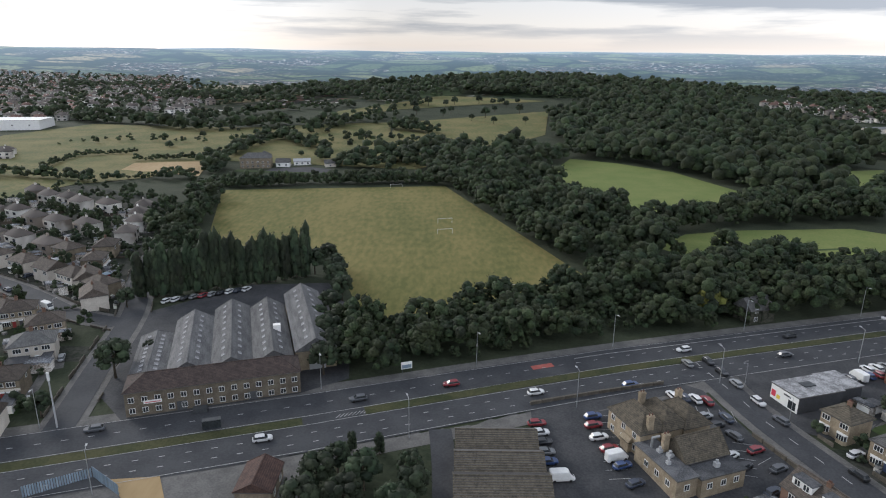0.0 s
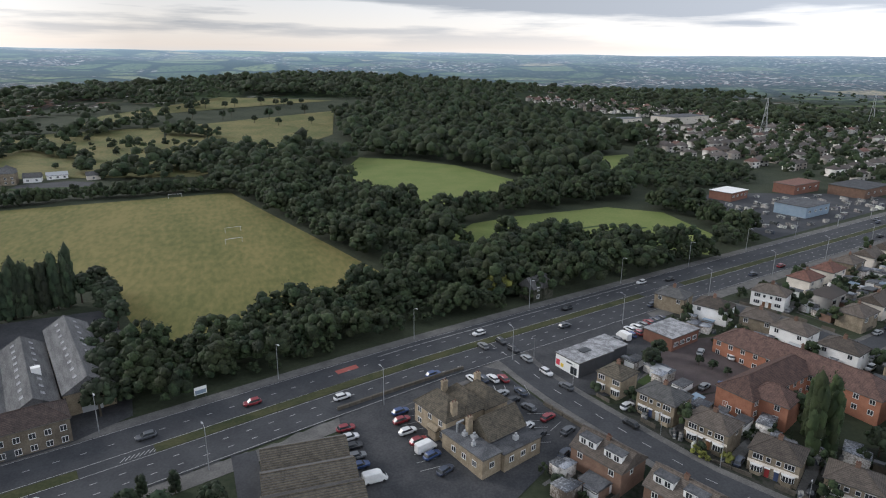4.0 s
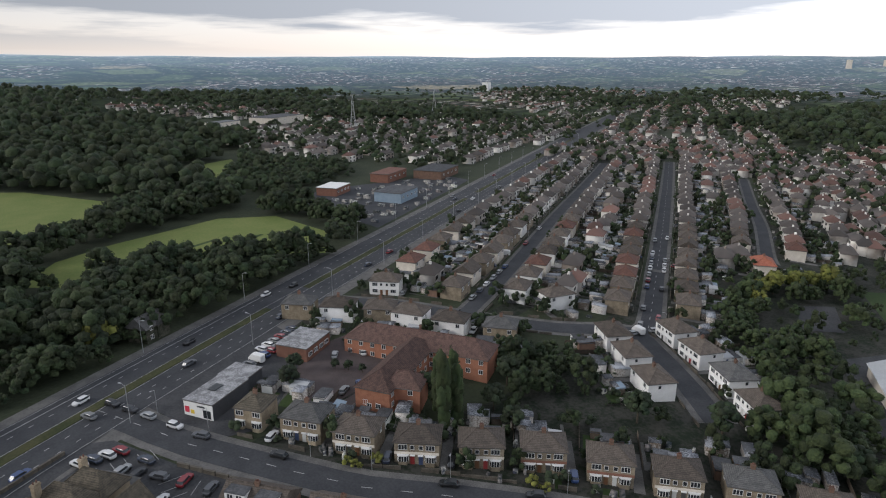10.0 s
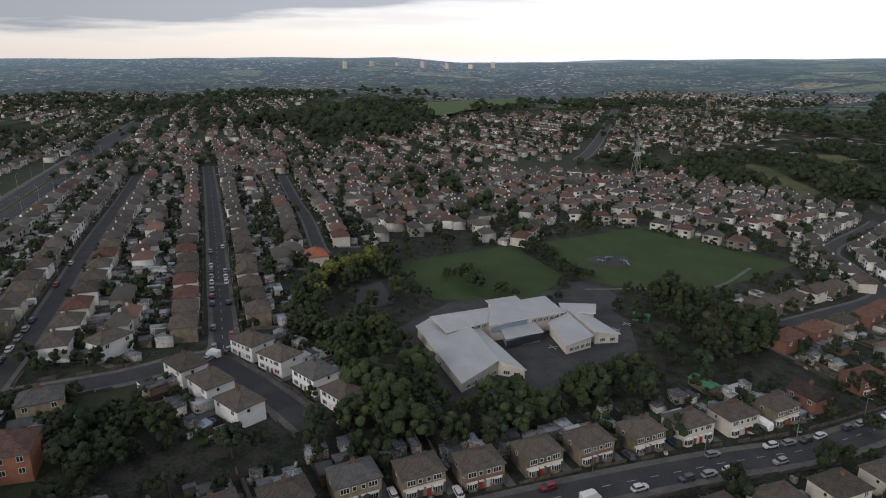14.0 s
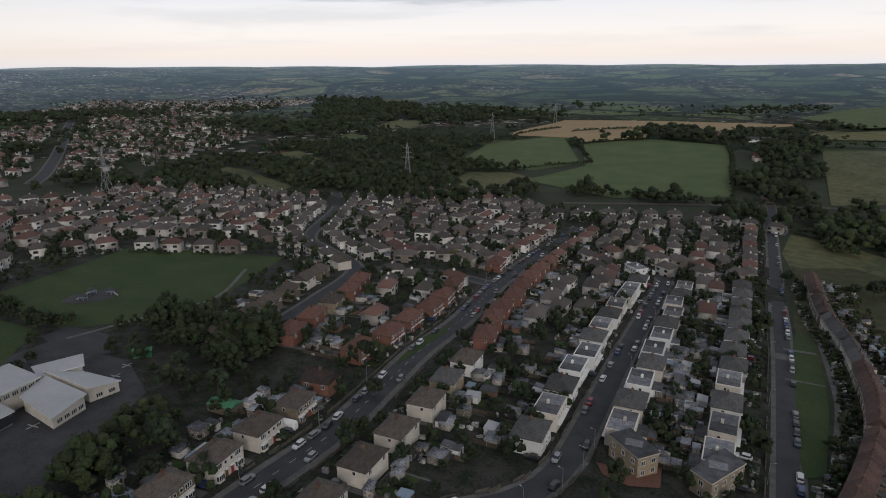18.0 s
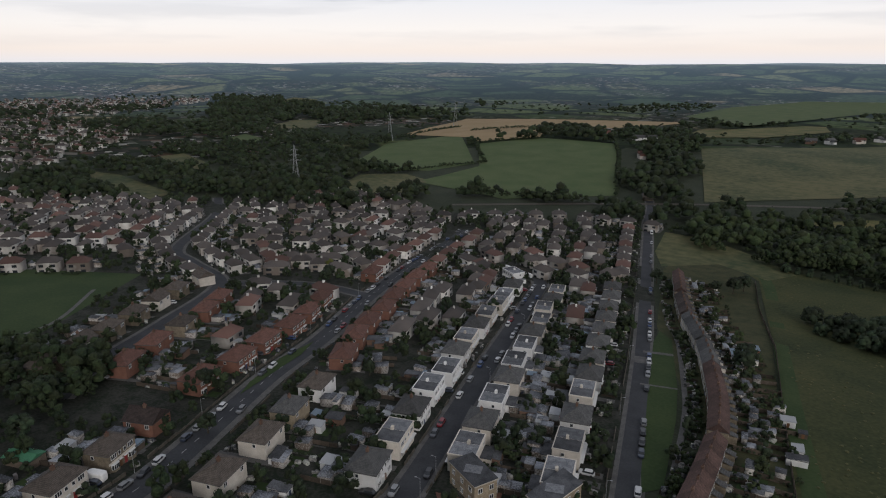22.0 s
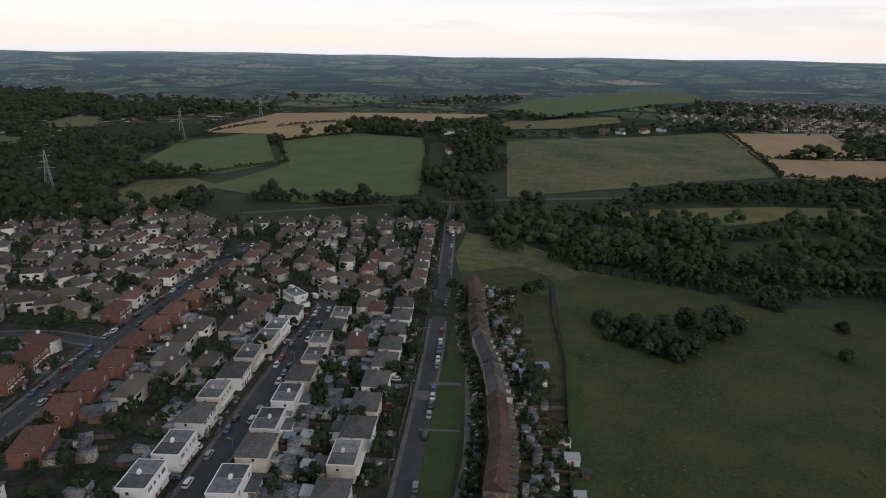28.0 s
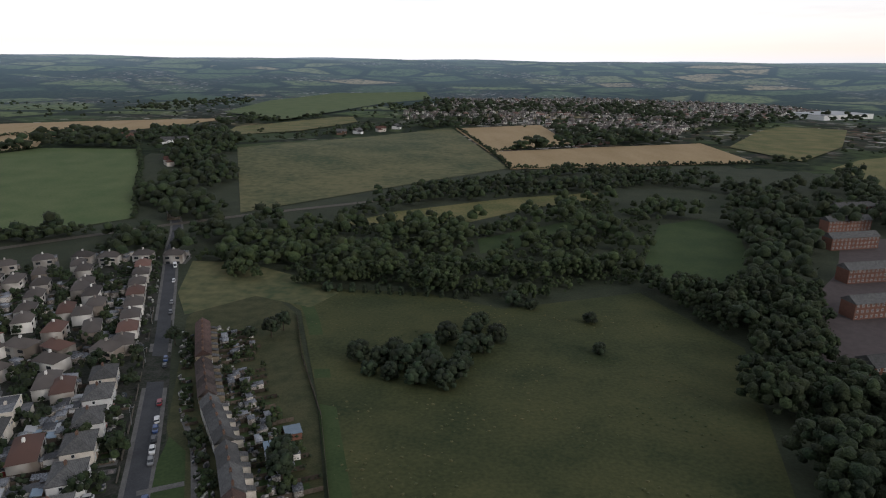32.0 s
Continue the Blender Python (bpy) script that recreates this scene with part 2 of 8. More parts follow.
M_PAINT = mat("road_paint", (0.26, 0.26, 0.255), (0.46, 0.46, 0.45), 2, 0.3, 0.8, 0.1)
M_REDPAINT = mat("red_surface", (0.26, 0.07, 0.06), (0.34, 0.11, 0.09), 2, 0.3, 0.9, 0.1)
M_STONE = mat("brown_stone", (0.140, 0.115, 0.084), (0.260, 0.215, 0.155), 1.6, 0.25, 0.9, 0.5, 0.25, sharp=0.11)
M_MILLSTONE = mat("sooty_mill_stone", (0.088, 0.074, 0.057), (0.170, 0.143, 0.105), 1.8, 0.3, 0.9, 0.5, sharp=0.12)
M_TAN = mat("tan_stone", (0.225, 0.180, 0.125), (0.35, 0.29, 0.205), 1.5, 0.25, 0.9, 0.4, 0.2, sharp=0.11)
M_CREAM = mat("cream_render", (0.50, 0.45, 0.385), (0.71, 0.655, 0.58), 2.5, 0.3, 0.9, 0.2, 0.2)
M_WHITE = mat("white_render", (0.70, 0.69, 0.67), (0.84, 0.83, 0.81), 2.5, 0.3, 0.85, 0.2, 0.15)
M_BRICK = mat("red_brick", (0.160, 0.078, 0.056), (0.240, 0.120, 0.085), 1.4, 0.2, 0.9, 0.4, 0.2)
M_ORANGEBRICK = mat("orange_brick", (0.235, 0.100, 0.062), (0.345, 0.160, 0.100), 1.4, 0.2, 0.9, 0.4, 0.1)
M_GUTTER = mat("dark_gutter", (0.075, 0.070, 0.066), (0.13, 0.125, 0.12), 1.4, 0.2, 0.7, 0.1, 0.3)
M_CLADDING = mat("dark_grey_cladding", (0.040, 0.042, 0.046), (0.070, 0.072, 0.078), 2.0, 0.3, 0.7, 0.2)
M_PATCHED = mat("patched_pale_felt", (0.15, 0.15, 0.155), (0.36, 0.36, 0.37), 2.2, 0.4, 0.85, 0.2, sharp=0.08)
M_IVY = mat("ivy_on_stone", (0.020, 0.028, 0.014), (0.085, 0.078, 0.062), 1.6, 0.5, 0.9, 0.8, depth=0.3, sharp=0.1)
M_DARKBRICK = mat("dark_brick", (0.120, 0.075, 0.055), (0.200, 0.125, 0.090), 1.4, 0.2, 0.9, 0.4, 0.2)
M_ROOF = mat("brown_roof_tiles", (0.072, 0.060, 0.051), (0.128, 0.106, 0.089), 1.2, 0.3, 0.85, 0.5, 0.28, sharp=0.11, course=0.2)
M_SLATE = mat("grey_slate", (0.072, 0.072, 0.072), (0.128, 0.126, 0.123), 1.2, 0.3, 0.8, 0.5, 0.28, sharp=0.11, course=0.2)
M_REDROOF = mat("red_roof_tiles", (0.120, 0.062, 0.049), (0.185, 0.094, 0.072), 1.2, 0.3, 0.85, 0.5, 0.25, sharp=0.11, course=0.2)
M_ORANGEROOF = mat("orange_roof_tiles", (0.30, 0.10, 0.06), (0.38, 0.14, 0.09), 1.2, 0.3, 0.85, 0.5, 0.1, sharp=0.11, course=0.2)
M_DARKRED = mat("dark_red_tiles", (0.070, 0.044, 0.038), (0.130, 0.078, 0.064), 1.2, 0.3, 0.85, 0.5, 0.3, sharp=0.11, course=0.2)
M_STONEROOF = mat("stone_slates", (0.068, 0.059, 0.047), (0.149, 0.128, 0.095), 1.0, 0.3, 0.9, 0.6, 0.15, sharp=0.11, course=0.26)
M_FELTGREY = mat("grey_roof_felt", (0.10, 0.105, 0.115), (0.22, 0.225, 0.235), 2.0, 0.3, 0.85, 0.2, 0.35, sharp=0.1)
M_FELT = mat("flat_roof_felt", (0.045, 0.047, 0.052), (0.115, 0.117, 0.124), 3.0, 0.3, 0.85, 0.2, 0.35, sharp=0.11)
M_FIBRE = mat("weathered_sheet_roof", (0.070, 0.070, 0.073), (0.150, 0.149, 0.150), 2.5, 0.35, 0.85, 0.4, 0.12, stretch=(0.4, 2, 1), sharp=0.11)
M_PALEMETAL = mat("pale_metal_roof", (0.320, 0.328, 0.336), (0.424, 0.432, 0.440), 6, 0.5, 0.5, 0.1, 0.05)
M_UPVC = mat("white_plastic", (0.62, 0.62, 0.61), (0.74, 0.74, 0.73), 1, 0.2, 0.5, 0.05)
M_GLASS = mat("window_glass", (0.020, 0.024, 0.028), (0.045, 0.050, 0.056), 1.5, 0.5, 0.12, 0.0, spec=0.6)
M_DOOR = palette("painted_door", [(0.30, 0.04, 0.04), (0.6, 0.6, 0.58), (0.05, 0.07, 0.14), (0.16, 0.08, 0.04), (0.08, 0.08, 0.08)], 0.45, 0.1)
M_CAR = palette("car_paint", [(0.60, 0.60, 0.60), (0.015, 0.016, 0.02), (0.25, 0.26, 0.27), (0.035, 0.045, 0.07), (0.07, 0.075, 0.085), (0.03, 0.06, 0.16), (0.015, 0.016, 0.018), (0.20, 0.018, 0.025), (0.16, 0.165, 0.17), (0.55, 0.55, 0.56)])
M_TYRE = mat("tyre_rubber", (0.015, 0.015, 0.015), (0.03, 0.03, 0.03), 0.4, 0.1, 0.8, 0.1)
M_BARK = mat("bark", (0.050, 0.040, 0.030), (0.095, 0.080, 0.060), 0.6, 0.15, 0.95, 0.5)
M_LEAF = mat("leaves", (0.013, 0.022, 0.011), (0.038, 0.051, 0.025), 1.6, 0.45, 0.8, 1.0, 0.28, island=0.45, warm=0.015, depth=0.7, sharp=0.11)
M_WOOD_LEAF = mat("woodland_leaves", (0.011, 0.021, 0.009), (0.042, 0.056, 0.022), 9, 0.75, 0.8, 1.0, island=0.36, warm=0.02, depth=1.0, sharp=0.11)
M_LIGHT_LEAF = mat("light_green_leaves", (0.016, 0.029, 0.011), (0.054, 0.072, 0.026), 8, 0.7, 0.8, 1.0, island=0.36, warm=0.012, depth=0.8, sharp=0.11)
M_WALLSTONE = mat("dark_wall_stone", (0.065, 0.058, 0.048), (0.125, 0.110, 0.088), 1.5, 0.3, 0.9, 0.4, sharp=0.11)
M_YELLOW_LEAF = mat("yellow_green_leaves", (0.075, 0.085, 0.018), (0.150, 0.150, 0.035), 1.4, 0.35, 0.8, 0.5, 0.2, island=0.4, depth=0.3)
M_HEDGE = mat("hedge_leaves", (0.017, 0.026, 0.013), (0.039, 0.053, 0.027), 0.9, 0.25, 0.85, 0.6, 0.2, island=0.3, depth=0.2, sharp=0.11)
M_TIMBER = mat("weathered_timber", (0.081, 0.063, 0.048), (0.161, 0.130, 0.101), 0.8, 0.15, 0.9, 0.3, 0.4, island=0.5)
M_SHEDROOF = mat("outbuilding_roofs", (0.065, 0.068, 0.075), (0.27, 0.282, 0.305), 9.0, 0.4, 0.8, 0.2, island=0.5, sharp=0.07)
M_SHEDWALL = mat("outbuilding_walls", (0.140, 0.110, 0.085), (0.56, 0.53, 0.49), 8.0, 0.4, 0.9, 0.2, island=0.4, sharp=0.08)
M_CLUTTER = mat("garden_odds_and_ends", (0.030, 0.040, 0.050), (0.36, 0.34, 0.31), 6.0, 0.8, 0.7, 0.0, island=0.6, warm=0.08, sharp=0.07)
M_STEEL = mat("galvanised_steel", (0.32, 0.33, 0.34), (0.45, 0.46, 0.47), 1, 0.2, 0.5, 0.1, metal=0.6)
M_DARKSTEEL = mat("dark_steel", (0.06, 0.065, 0.07), (0.11, 0.115, 0.12), 1, 0.2, 0.6, 0.1, metal=0.5)
M_FARROOF = mat("far_roofs", (0.058, 0.052, 0.049), (0.125, 0.106, 0.095), 40, 8, 0.9, 0.0, island=0.35)
M_FARRED = mat("far_red_roofs", (0.100, 0.060, 0.050), (0.175, 0.098, 0.078), 40, 8, 0.9, 0.0, island=0.35)
M_FARWALL = mat("far_walls", (0.22, 0.185, 0.155), (0.76, 0.735, 0.69), 34, 11, 0.9, 0.0, island=0.30, sharp=0.08)


def country(name, haze=False):
    """Land seen from far off: hedged fields, dark woods and crowded towns; haze: the far backdrop's blue haze, painted
    as emission, stronger with distance.
    """
    m = bpy.data.materials.new(name)
    m.use_nodes = True
    n, l = m.node_tree.nodes, m.node_tree.links
    p = n["Principled BSDF"]
    p.inputs["Roughness"].default_value, p.inputs["Specular IOR Level"].default_value = 0.95, 0.1
    co, flat = n.new("ShaderNodeTexCoord"), n.new("ShaderNodeMapping")
    flat.inputs["Scale"].default_value = (1, 1, 0)
    l.new(co.outputs["Object"], flat.inputs[0])
    at = flat.outputs[0]

    def noise_at(scale, detail, low, high, shift=0.0):
        k, r, mv = n.new("ShaderNodeTexNoise"), n.new("ShaderNodeMapRange"), n.new("ShaderNodeMapping")
        mv.inputs["Location"].default_value = (shift, shift, 0)
        l.new(at, mv.inputs[0])
        k.inputs["Scale"].default_value, k.inputs["Detail"].default_value = scale, detail
        r.inputs["From Min"].default_value, r.inputs["From Max"].default_value = low, high
        l.new(mv.outputs[0], k.inputs["Vector"])
        l.new(k.outputs["Fac"], r.inputs["Value"])
        return r.outputs[0]

    def math_of(kind, a, b):
        k = n.new("ShaderNodeMath")
        k.operation, k.use_clamp = kind, True
        for i, v in enumerate((a, b)):
            if isinstance(v, float):
                k.inputs[i].default_value = v
            else:
                l.new(v, k.inputs[i])
        return k.outputs[0]

    def blend(fac, a, b):
        k = n.new("ShaderNodeMix")
        k.data_type = "RGBA"
        l.new(fac, k.inputs["Factor"])
        for socket, v in (("A", a), ("B", b)):
            if isinstance(v, tuple):
                k.inputs[socket].default_value = (*v, 1)
            else:
                l.new(v, k.inputs[socket])
        return k.outputs["Result"]

    def cells(size, stops):
        vor, split, ramp = n.new("ShaderNodeTexVoronoi"), n.new("ShaderNodeSeparateXYZ"), n.new("ShaderNodeValToRGB")
        vor.inputs["Scale"].default_value = 1 / size
        l.new(at, vor.inputs["Vector"])
        l.new(vor.outputs["Color"], split.inputs[0])
        ramp.color_ramp.interpolation = "CONSTANT"
        e = ramp.color_ramp.elements
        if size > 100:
            stops = [(k, tuple(v * sun_gain for v in col)) for k, col in stops]
        e[0].color = (*stops[0][1], 1)
        e[1].position, e[1].color = stops[1][0], (*stops[1][1], 1)
        for k, c in stops[2:]:
            q = e.new(k)
            q.color = (*c, 1)
        l.new(split.outputs["X"], ramp.inputs[0])
        return ramp.outputs[0]
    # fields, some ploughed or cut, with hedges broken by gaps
    # far hill fields have sunlight painted in as a brighter base colour
    size, sun_gain = (260, 1.45) if haze else (150, 1.0)
    c = cells(size, [(0, (0.052, 0.074, 0.030)), (0.22, (0.085, 0.105, 0.042)), (0.42, (0.040, 0.060, 0.026)), (0.60, (0.120, 0.128, 0.058)), (0.74, (0.060, 0.082, 0.034)), (0.88, (0.215, 0.175, 0.100)), (0.95, (0.10, 0.12, 0.045))])
    c = blend(noise_at(1 / 22, 3, 0.50, 0.62, 40.0), c, (0.030, 0.044, 0.020))
    hedge, thin = n.new("ShaderNodeTexVoronoi"), n.new("ShaderNodeMapRange")
    hedge.feature = "DISTANCE_TO_EDGE"
    hedge.inputs["Scale"].default_value = 1 / size
    l.new(at, hedge.inputs["Vector"])
    thin.inputs["From Min"].default_value, thin.inputs["From Max"].default_value = 0.11, 0.05
    l.new(hedge.outputs["Distance"], thin.inputs["Value"])
    c = blend(thin.outputs[0], c, (0.015, 0.024, 0.013))
    wood_tone = blend(noise_at(1 / 14, 3, 0.40, 0.60, 7.0), (0.009, 0.017, 0.009), (0.030, 0.043, 0.019))
    c = blend(noise_at(1 / 330, 6, *((0.515, 0.56) if haze else (0.485, 0.53))), c, wood_tone)
    # towns: pale walls, dark and red roofs, trees; they crowd together to the east
    roofs = cells(13, [(0, (0.016, 0.024, 0.014)), (0.40, (0.055, 0.046, 0.042)), (0.62, (0.030, 0.034, 0.030)), (0.74, (0.125, 0.070, 0.054)), (0.84, (0.20, 0.18, 0.16)), (0.93, (0.52, 0.49, 0.45))])
    axis, east = n.new("ShaderNodeSeparateXYZ"), n.new("ShaderNodeMapRange")
    l.new(at, axis.inputs[0])
    l.new(axis.outputs["X"], east.inputs["Value"])
    east.inputs["From Min"].default_value, east.inputs["From Max"].default_value = 700, 2600
    east.inputs["To Max"].default_value = 0.45
    south, out_of = n.new("ShaderNodeMapRange"), n.new("ShaderNodeMath")
    l.new(axis.outputs["Y"], south.inputs["Value"])
    south.inputs["From Min"].default_value, south.inputs["From Max"].default_value = -2000, -900
    out_of.operation = "MULTIPLY"
    l.new(east.outputs[0], out_of.inputs[0])
    l.new(south.outputs[0], out_of.inputs[1])
    some = math_of("MULTIPLY", noise_at(1 / 520, 4, 0.49, 0.60, 900.0), math_of("MAXIMUM", south.outputs[0], 0.45))
    town = math_of("ADD", some, out_of.outputs[0])
    town = math_of("MULTIPLY", town, noise_at(1 / 90, 3, 0.34, 0.46, 300.0))
    c = blend(town, c, roofs)
    l.new(c, p.inputs["Base Color"])
    # air haze painted as a bluish emission, rising with distance
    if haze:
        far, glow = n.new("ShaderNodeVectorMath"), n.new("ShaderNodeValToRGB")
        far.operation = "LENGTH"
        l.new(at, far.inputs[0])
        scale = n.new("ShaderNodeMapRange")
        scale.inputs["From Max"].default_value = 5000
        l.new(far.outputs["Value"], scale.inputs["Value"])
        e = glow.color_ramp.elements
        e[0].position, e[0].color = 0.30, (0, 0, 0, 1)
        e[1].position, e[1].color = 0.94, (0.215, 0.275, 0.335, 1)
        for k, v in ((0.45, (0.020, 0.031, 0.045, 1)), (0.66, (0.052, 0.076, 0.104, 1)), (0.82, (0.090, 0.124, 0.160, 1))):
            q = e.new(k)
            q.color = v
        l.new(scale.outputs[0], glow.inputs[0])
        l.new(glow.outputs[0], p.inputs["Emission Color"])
        # the painted haze is stronger to the north
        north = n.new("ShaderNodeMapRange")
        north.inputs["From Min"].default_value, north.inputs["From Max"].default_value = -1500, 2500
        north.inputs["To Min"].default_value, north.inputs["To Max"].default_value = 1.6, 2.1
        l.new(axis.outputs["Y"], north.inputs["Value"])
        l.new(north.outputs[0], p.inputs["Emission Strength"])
    return m


M_FARHILL = country("distant_country")
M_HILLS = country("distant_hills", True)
M_GREENSHEET = mat("green_sheet", (0.05, 0.17, 0.09), (0.08, 0.23, 0.13), 2, 0.3, 0.7, 0.1)
M_BLUESHEET = mat("blue_grey_sheet", (0.16, 0.22, 0.28), (0.24, 0.30, 0.36), 2, 0.3, 0.6, 0.1, 0.2)
M_SIGN = mat("painted_sign_board", (0.70, 0.70, 0.68), (0.78, 0.78, 0.76), 2, 0.3, 0.6, 0.05)
M_SIGNRED = mat("red_sign_paint", (0.50, 0.03, 0.06), (0.58, 0.06, 0.09), 2, 0.3, 0.6, 0.05)
M_SIGNYELLOW = mat("yellow_sign_paint", (0.62, 0.45, 0.05), (0.70, 0.52, 0.08), 2, 0.3, 0.6, 0.05)

# ---- building helpers ----
rnd = random.Random(11)
UP = Vector((0, 0, 1))


def soft_step(a, b, v):
    k = np.clip((v - a) / (b - a), 0, 1)
    return k * k * (3 - 2 * k)


def ground(x, y):
    """Height of the land: level by the main road, falling to the south, with a wooded hill to the north and hills all round."""
    x, y = np.asarray(x, float), np.asarray(y, float)

    def bend(v):
        return 15 * np.logaddexp(0, v / 15)

    def knoll(cx, cy, rx, ry, h):
        return h * np.exp(-(((x - cx) / rx) ** 2) - ((y - cy) / ry) ** 2)

    z = 0.075 * (y - bend(y - 140) + bend(-350 - y) - 140)
    d = np.hypot(x, y)
    z = z + knoll(170, 1130, 520, 380, 44) + knoll(420, -900, 420, 230, 13) + knoll(1250, -420, 420, 330, 26)
    north = 0.5 + 0.5 * y / np.maximum(d, 1)
    return z + (116 + 6 * north) * soft_step(2100, 4500, d)


def gz(x, y):
    return float(ground(x, y))


class Shape:
    """Points, faces and the material slot of each face."""

    def __init__(self):
        self.v, self.f, self.s = [], [], []

    def face(self, pts, slot=0):
        k = len(self.v)
        self.v += [tuple(p) for p in pts]
        self.f.append(tuple(range(k, k + len(pts))))
        self.s.append(slot)
        return self

    def box(self, x0, x1, y0, y1, z0, z1, slot=0):
        k = len(self.v)
        self.v += [(x0, y0, z0), (x1, y0, z0), (x1, y1, z0), (x0, y1, z0), (x0, y0, z1), (x1, y0, z1), (x1, y1, z1), (x0, y1, z1)]
        for q in ((3, 2, 1, 0), (4, 5, 6, 7), (0, 1, 5, 4), (1, 2, 6, 5), (2, 3, 7, 6), (3, 0, 4, 7)):
            self.f.append(tuple(k + i for i in q))
            self.s.append(slot)
        return self

    def prism(self, pts, z0, z1, slot=0, side=None):
        """An upright prism on a plan of points, anticlockwise; z1 may be a list of heights."""
        n, k = len(pts), len(self.v)
        tops = z1 if isinstance(z1, (list, tuple)) else [z1] * n
        self.v += [(x, y, z0) for x, y in pts] + [(x, y, z) for (x, y), z in zip(pts, tops)]
        self.f += [tuple(k + n + i for i in range(n)), tuple(k + i for i in reversed(range(n)))]
        self.s += [slot, slot]
        for i in range(n):
            j = (i + 1) % n
            self.f.append((k + i, k + j, k + n + j, k + n + i))
            self.s.append(slot if side is None else side)
        return self

    def tube(self, cx, cy, z0, z1, r0, r1, n=8, slot=0, tip=(0, 0)):
        k = len(self.v)
        ring = [(math.cos(2 * math.pi * i / n), math.sin(2 * math.pi * i / n)) for i in range(n)]
        self.v += [(cx + r0 * c, cy + r0 * s, z0) for c, s in ring] + [(cx + tip[0] + r1 * c, cy + tip[1] + r1 * s, z1) for c, s in ring]
        for i in range(n):
            j = (i + 1) % n
            self.f.append((k + i, k + j, k + n + j, k + n + i))
            self.s.append(slot)
        self.f += [tuple(k + n + i for i in range(n)), tuple(k + i for i in reversed(range(n)))]
        self.s += [slot, slot]
        return self

    def beam(self, p, q, r=0.1, n=4, slot=0):
        p, q = Vector(p), Vector(q)
        turn = (q - p).to_track_quat("Z", "Y").to_matrix()
        k = len(self.v)
        for c in (p, q):
            for i in range(n):
                w = 2 * math.pi * (i + 0.5) / n
                self.v.append(tuple(c + turn @ Vector((r * math.cos(w), r * math.sin(w), 0))))
        for i in range(n):
            j = (i + 1) % n
            self.f.append((k + i, k + j, k + n + j, k + n + i))
            self.s.append(slot)
        self.f += [tuple(k + n + i for i in range(n)), tuple(k + i for i in reversed(range(n)))]
        self.s += [slot, slot]
        return self

    def hip(self, x0, x1, y0, y1, z, rise, over=0.4, inset=None, slot=0, fascia=1):
        """A hipped roof whose ridge runs along x, with its eaves board; inset 0 gives gables."""
        x0, x1, y0, y1 = x0 - over, x1 + over, y0 - over, y1 + over
        ym, ins = (y0 + y1) / 2, (y1 - y0) / 2 if inset is None else inset
        a, b = (x0 + ins, ym, z + rise), (x1 - ins, ym, z + rise)
        c = [(x0, y0, z), (x1, y0, z), (x1, y1, z), (x0, y1, z)]
        self.face([c[0], c[1], b, a], slot).face([c[2], c[3], a, b], slot)
        self.face([c[1], c[2], b], slot).face([c[3], c[0], a], slot)
        self.box(x0, x1, y0, y1, z - 0.22, z, fascia)
        self.beam((a[0] - 0.1, ym, a[2] + 0.02), (b[0] + 0.1, ym, b[2] + 0.02), 0.16, 4, slot)
        if ins > 0.3:
            for e, r in ((c[0], a), (c[3], a), (c[1], b), (c[2], b)):
                self.beam(e, r, 0.11, 4, slot)
        return self

    def mesh(self, name, mats):
        m = bpy.data.meshes.new(name)
        m.from_pydata(self.v, [], self.f)
        for k in mats if isinstance(mats, (list, tuple)) else [mats]:
            m.materials.append(k)
        if any(self.s):
            m.polygons.foreach_set("material_index", self.s)
        m.update()
        return m


def part(name, shape, mats, parent, label="", at=None):
    """One mesh object under a thing or a part."""
    ob = new(name, shape.mesh(name, mats) if isinstance(shape, Shape) else shape)
    ob.parent = parent
    if at is not None:
        ob.matrix_basis = at
    return tagged(ob, label)


def thing(name, label, category, group="", kind=""):
    return tagged(new(name), label, category, group, kind)


def solid(name, shape, mats, label, category, group="", kind=""):
    """A thing that is a single mesh."""
    return tagged(new(name, shape.mesh(name, mats)), label, category, group, kind)


MADE = {}


def put(key, build, m):
    """The first call builds the thing, later ones copy it."""
    if key not in MADE:
        ob = build()
        ob.matrix_basis = m
        MADE[key] = ob
        return ob
    return copy_thing(MADE[key], m)


def big_mesh(name, verts, faces, mats, slots=None, smooth=False):
    """A mesh from arrays of points and of three- or four-cornered faces."""
    m = bpy.data.meshes.new(name)
    verts = np.asarray(verts, np.float32)
    faces = np.asarray(faces, np.int32)
    n, c = faces.shape
    m.vertices.add(len(verts))
    m.vertices.foreach_set("co", verts.ravel())
    m.loops.add(n * c)
    m.loops.foreach_set("vertex_index", faces.ravel())
    m.polygons.add(n)
    m.polygons.foreach_set("loop_start", np.arange(n, dtype=np.int32) * c)
    m.polygons.foreach_set("loop_total", np.full(n, c, np.int32))
    for k in mats if isinstance(mats, (list, tuple)) else [mats]:
        m.materials.append(k)
    if slots is not None:
        m.polygons.foreach_set("material_index", np.asarray(slots, np.int32))
    if smooth:
        m.polygons.foreach_set("use_smooth", np.ones(n, bool))
    m.update(calc_edges=True)
    m.validate()
    return m


def inside(x, y, poly):
    x, y = np.asarray(x, float), np.asarray(y, float)
    hit = np.zeros(x.shape, bool)
    for (ax, ay), (bx, by) in zip(poly, poly[1:] + poly[:1]):
        cross = (ay > y) != (by > y)
        hit ^= cross & (x < (bx - ax) * (y - ay) / (by - ay + 1e-12) + ax)
    return hit


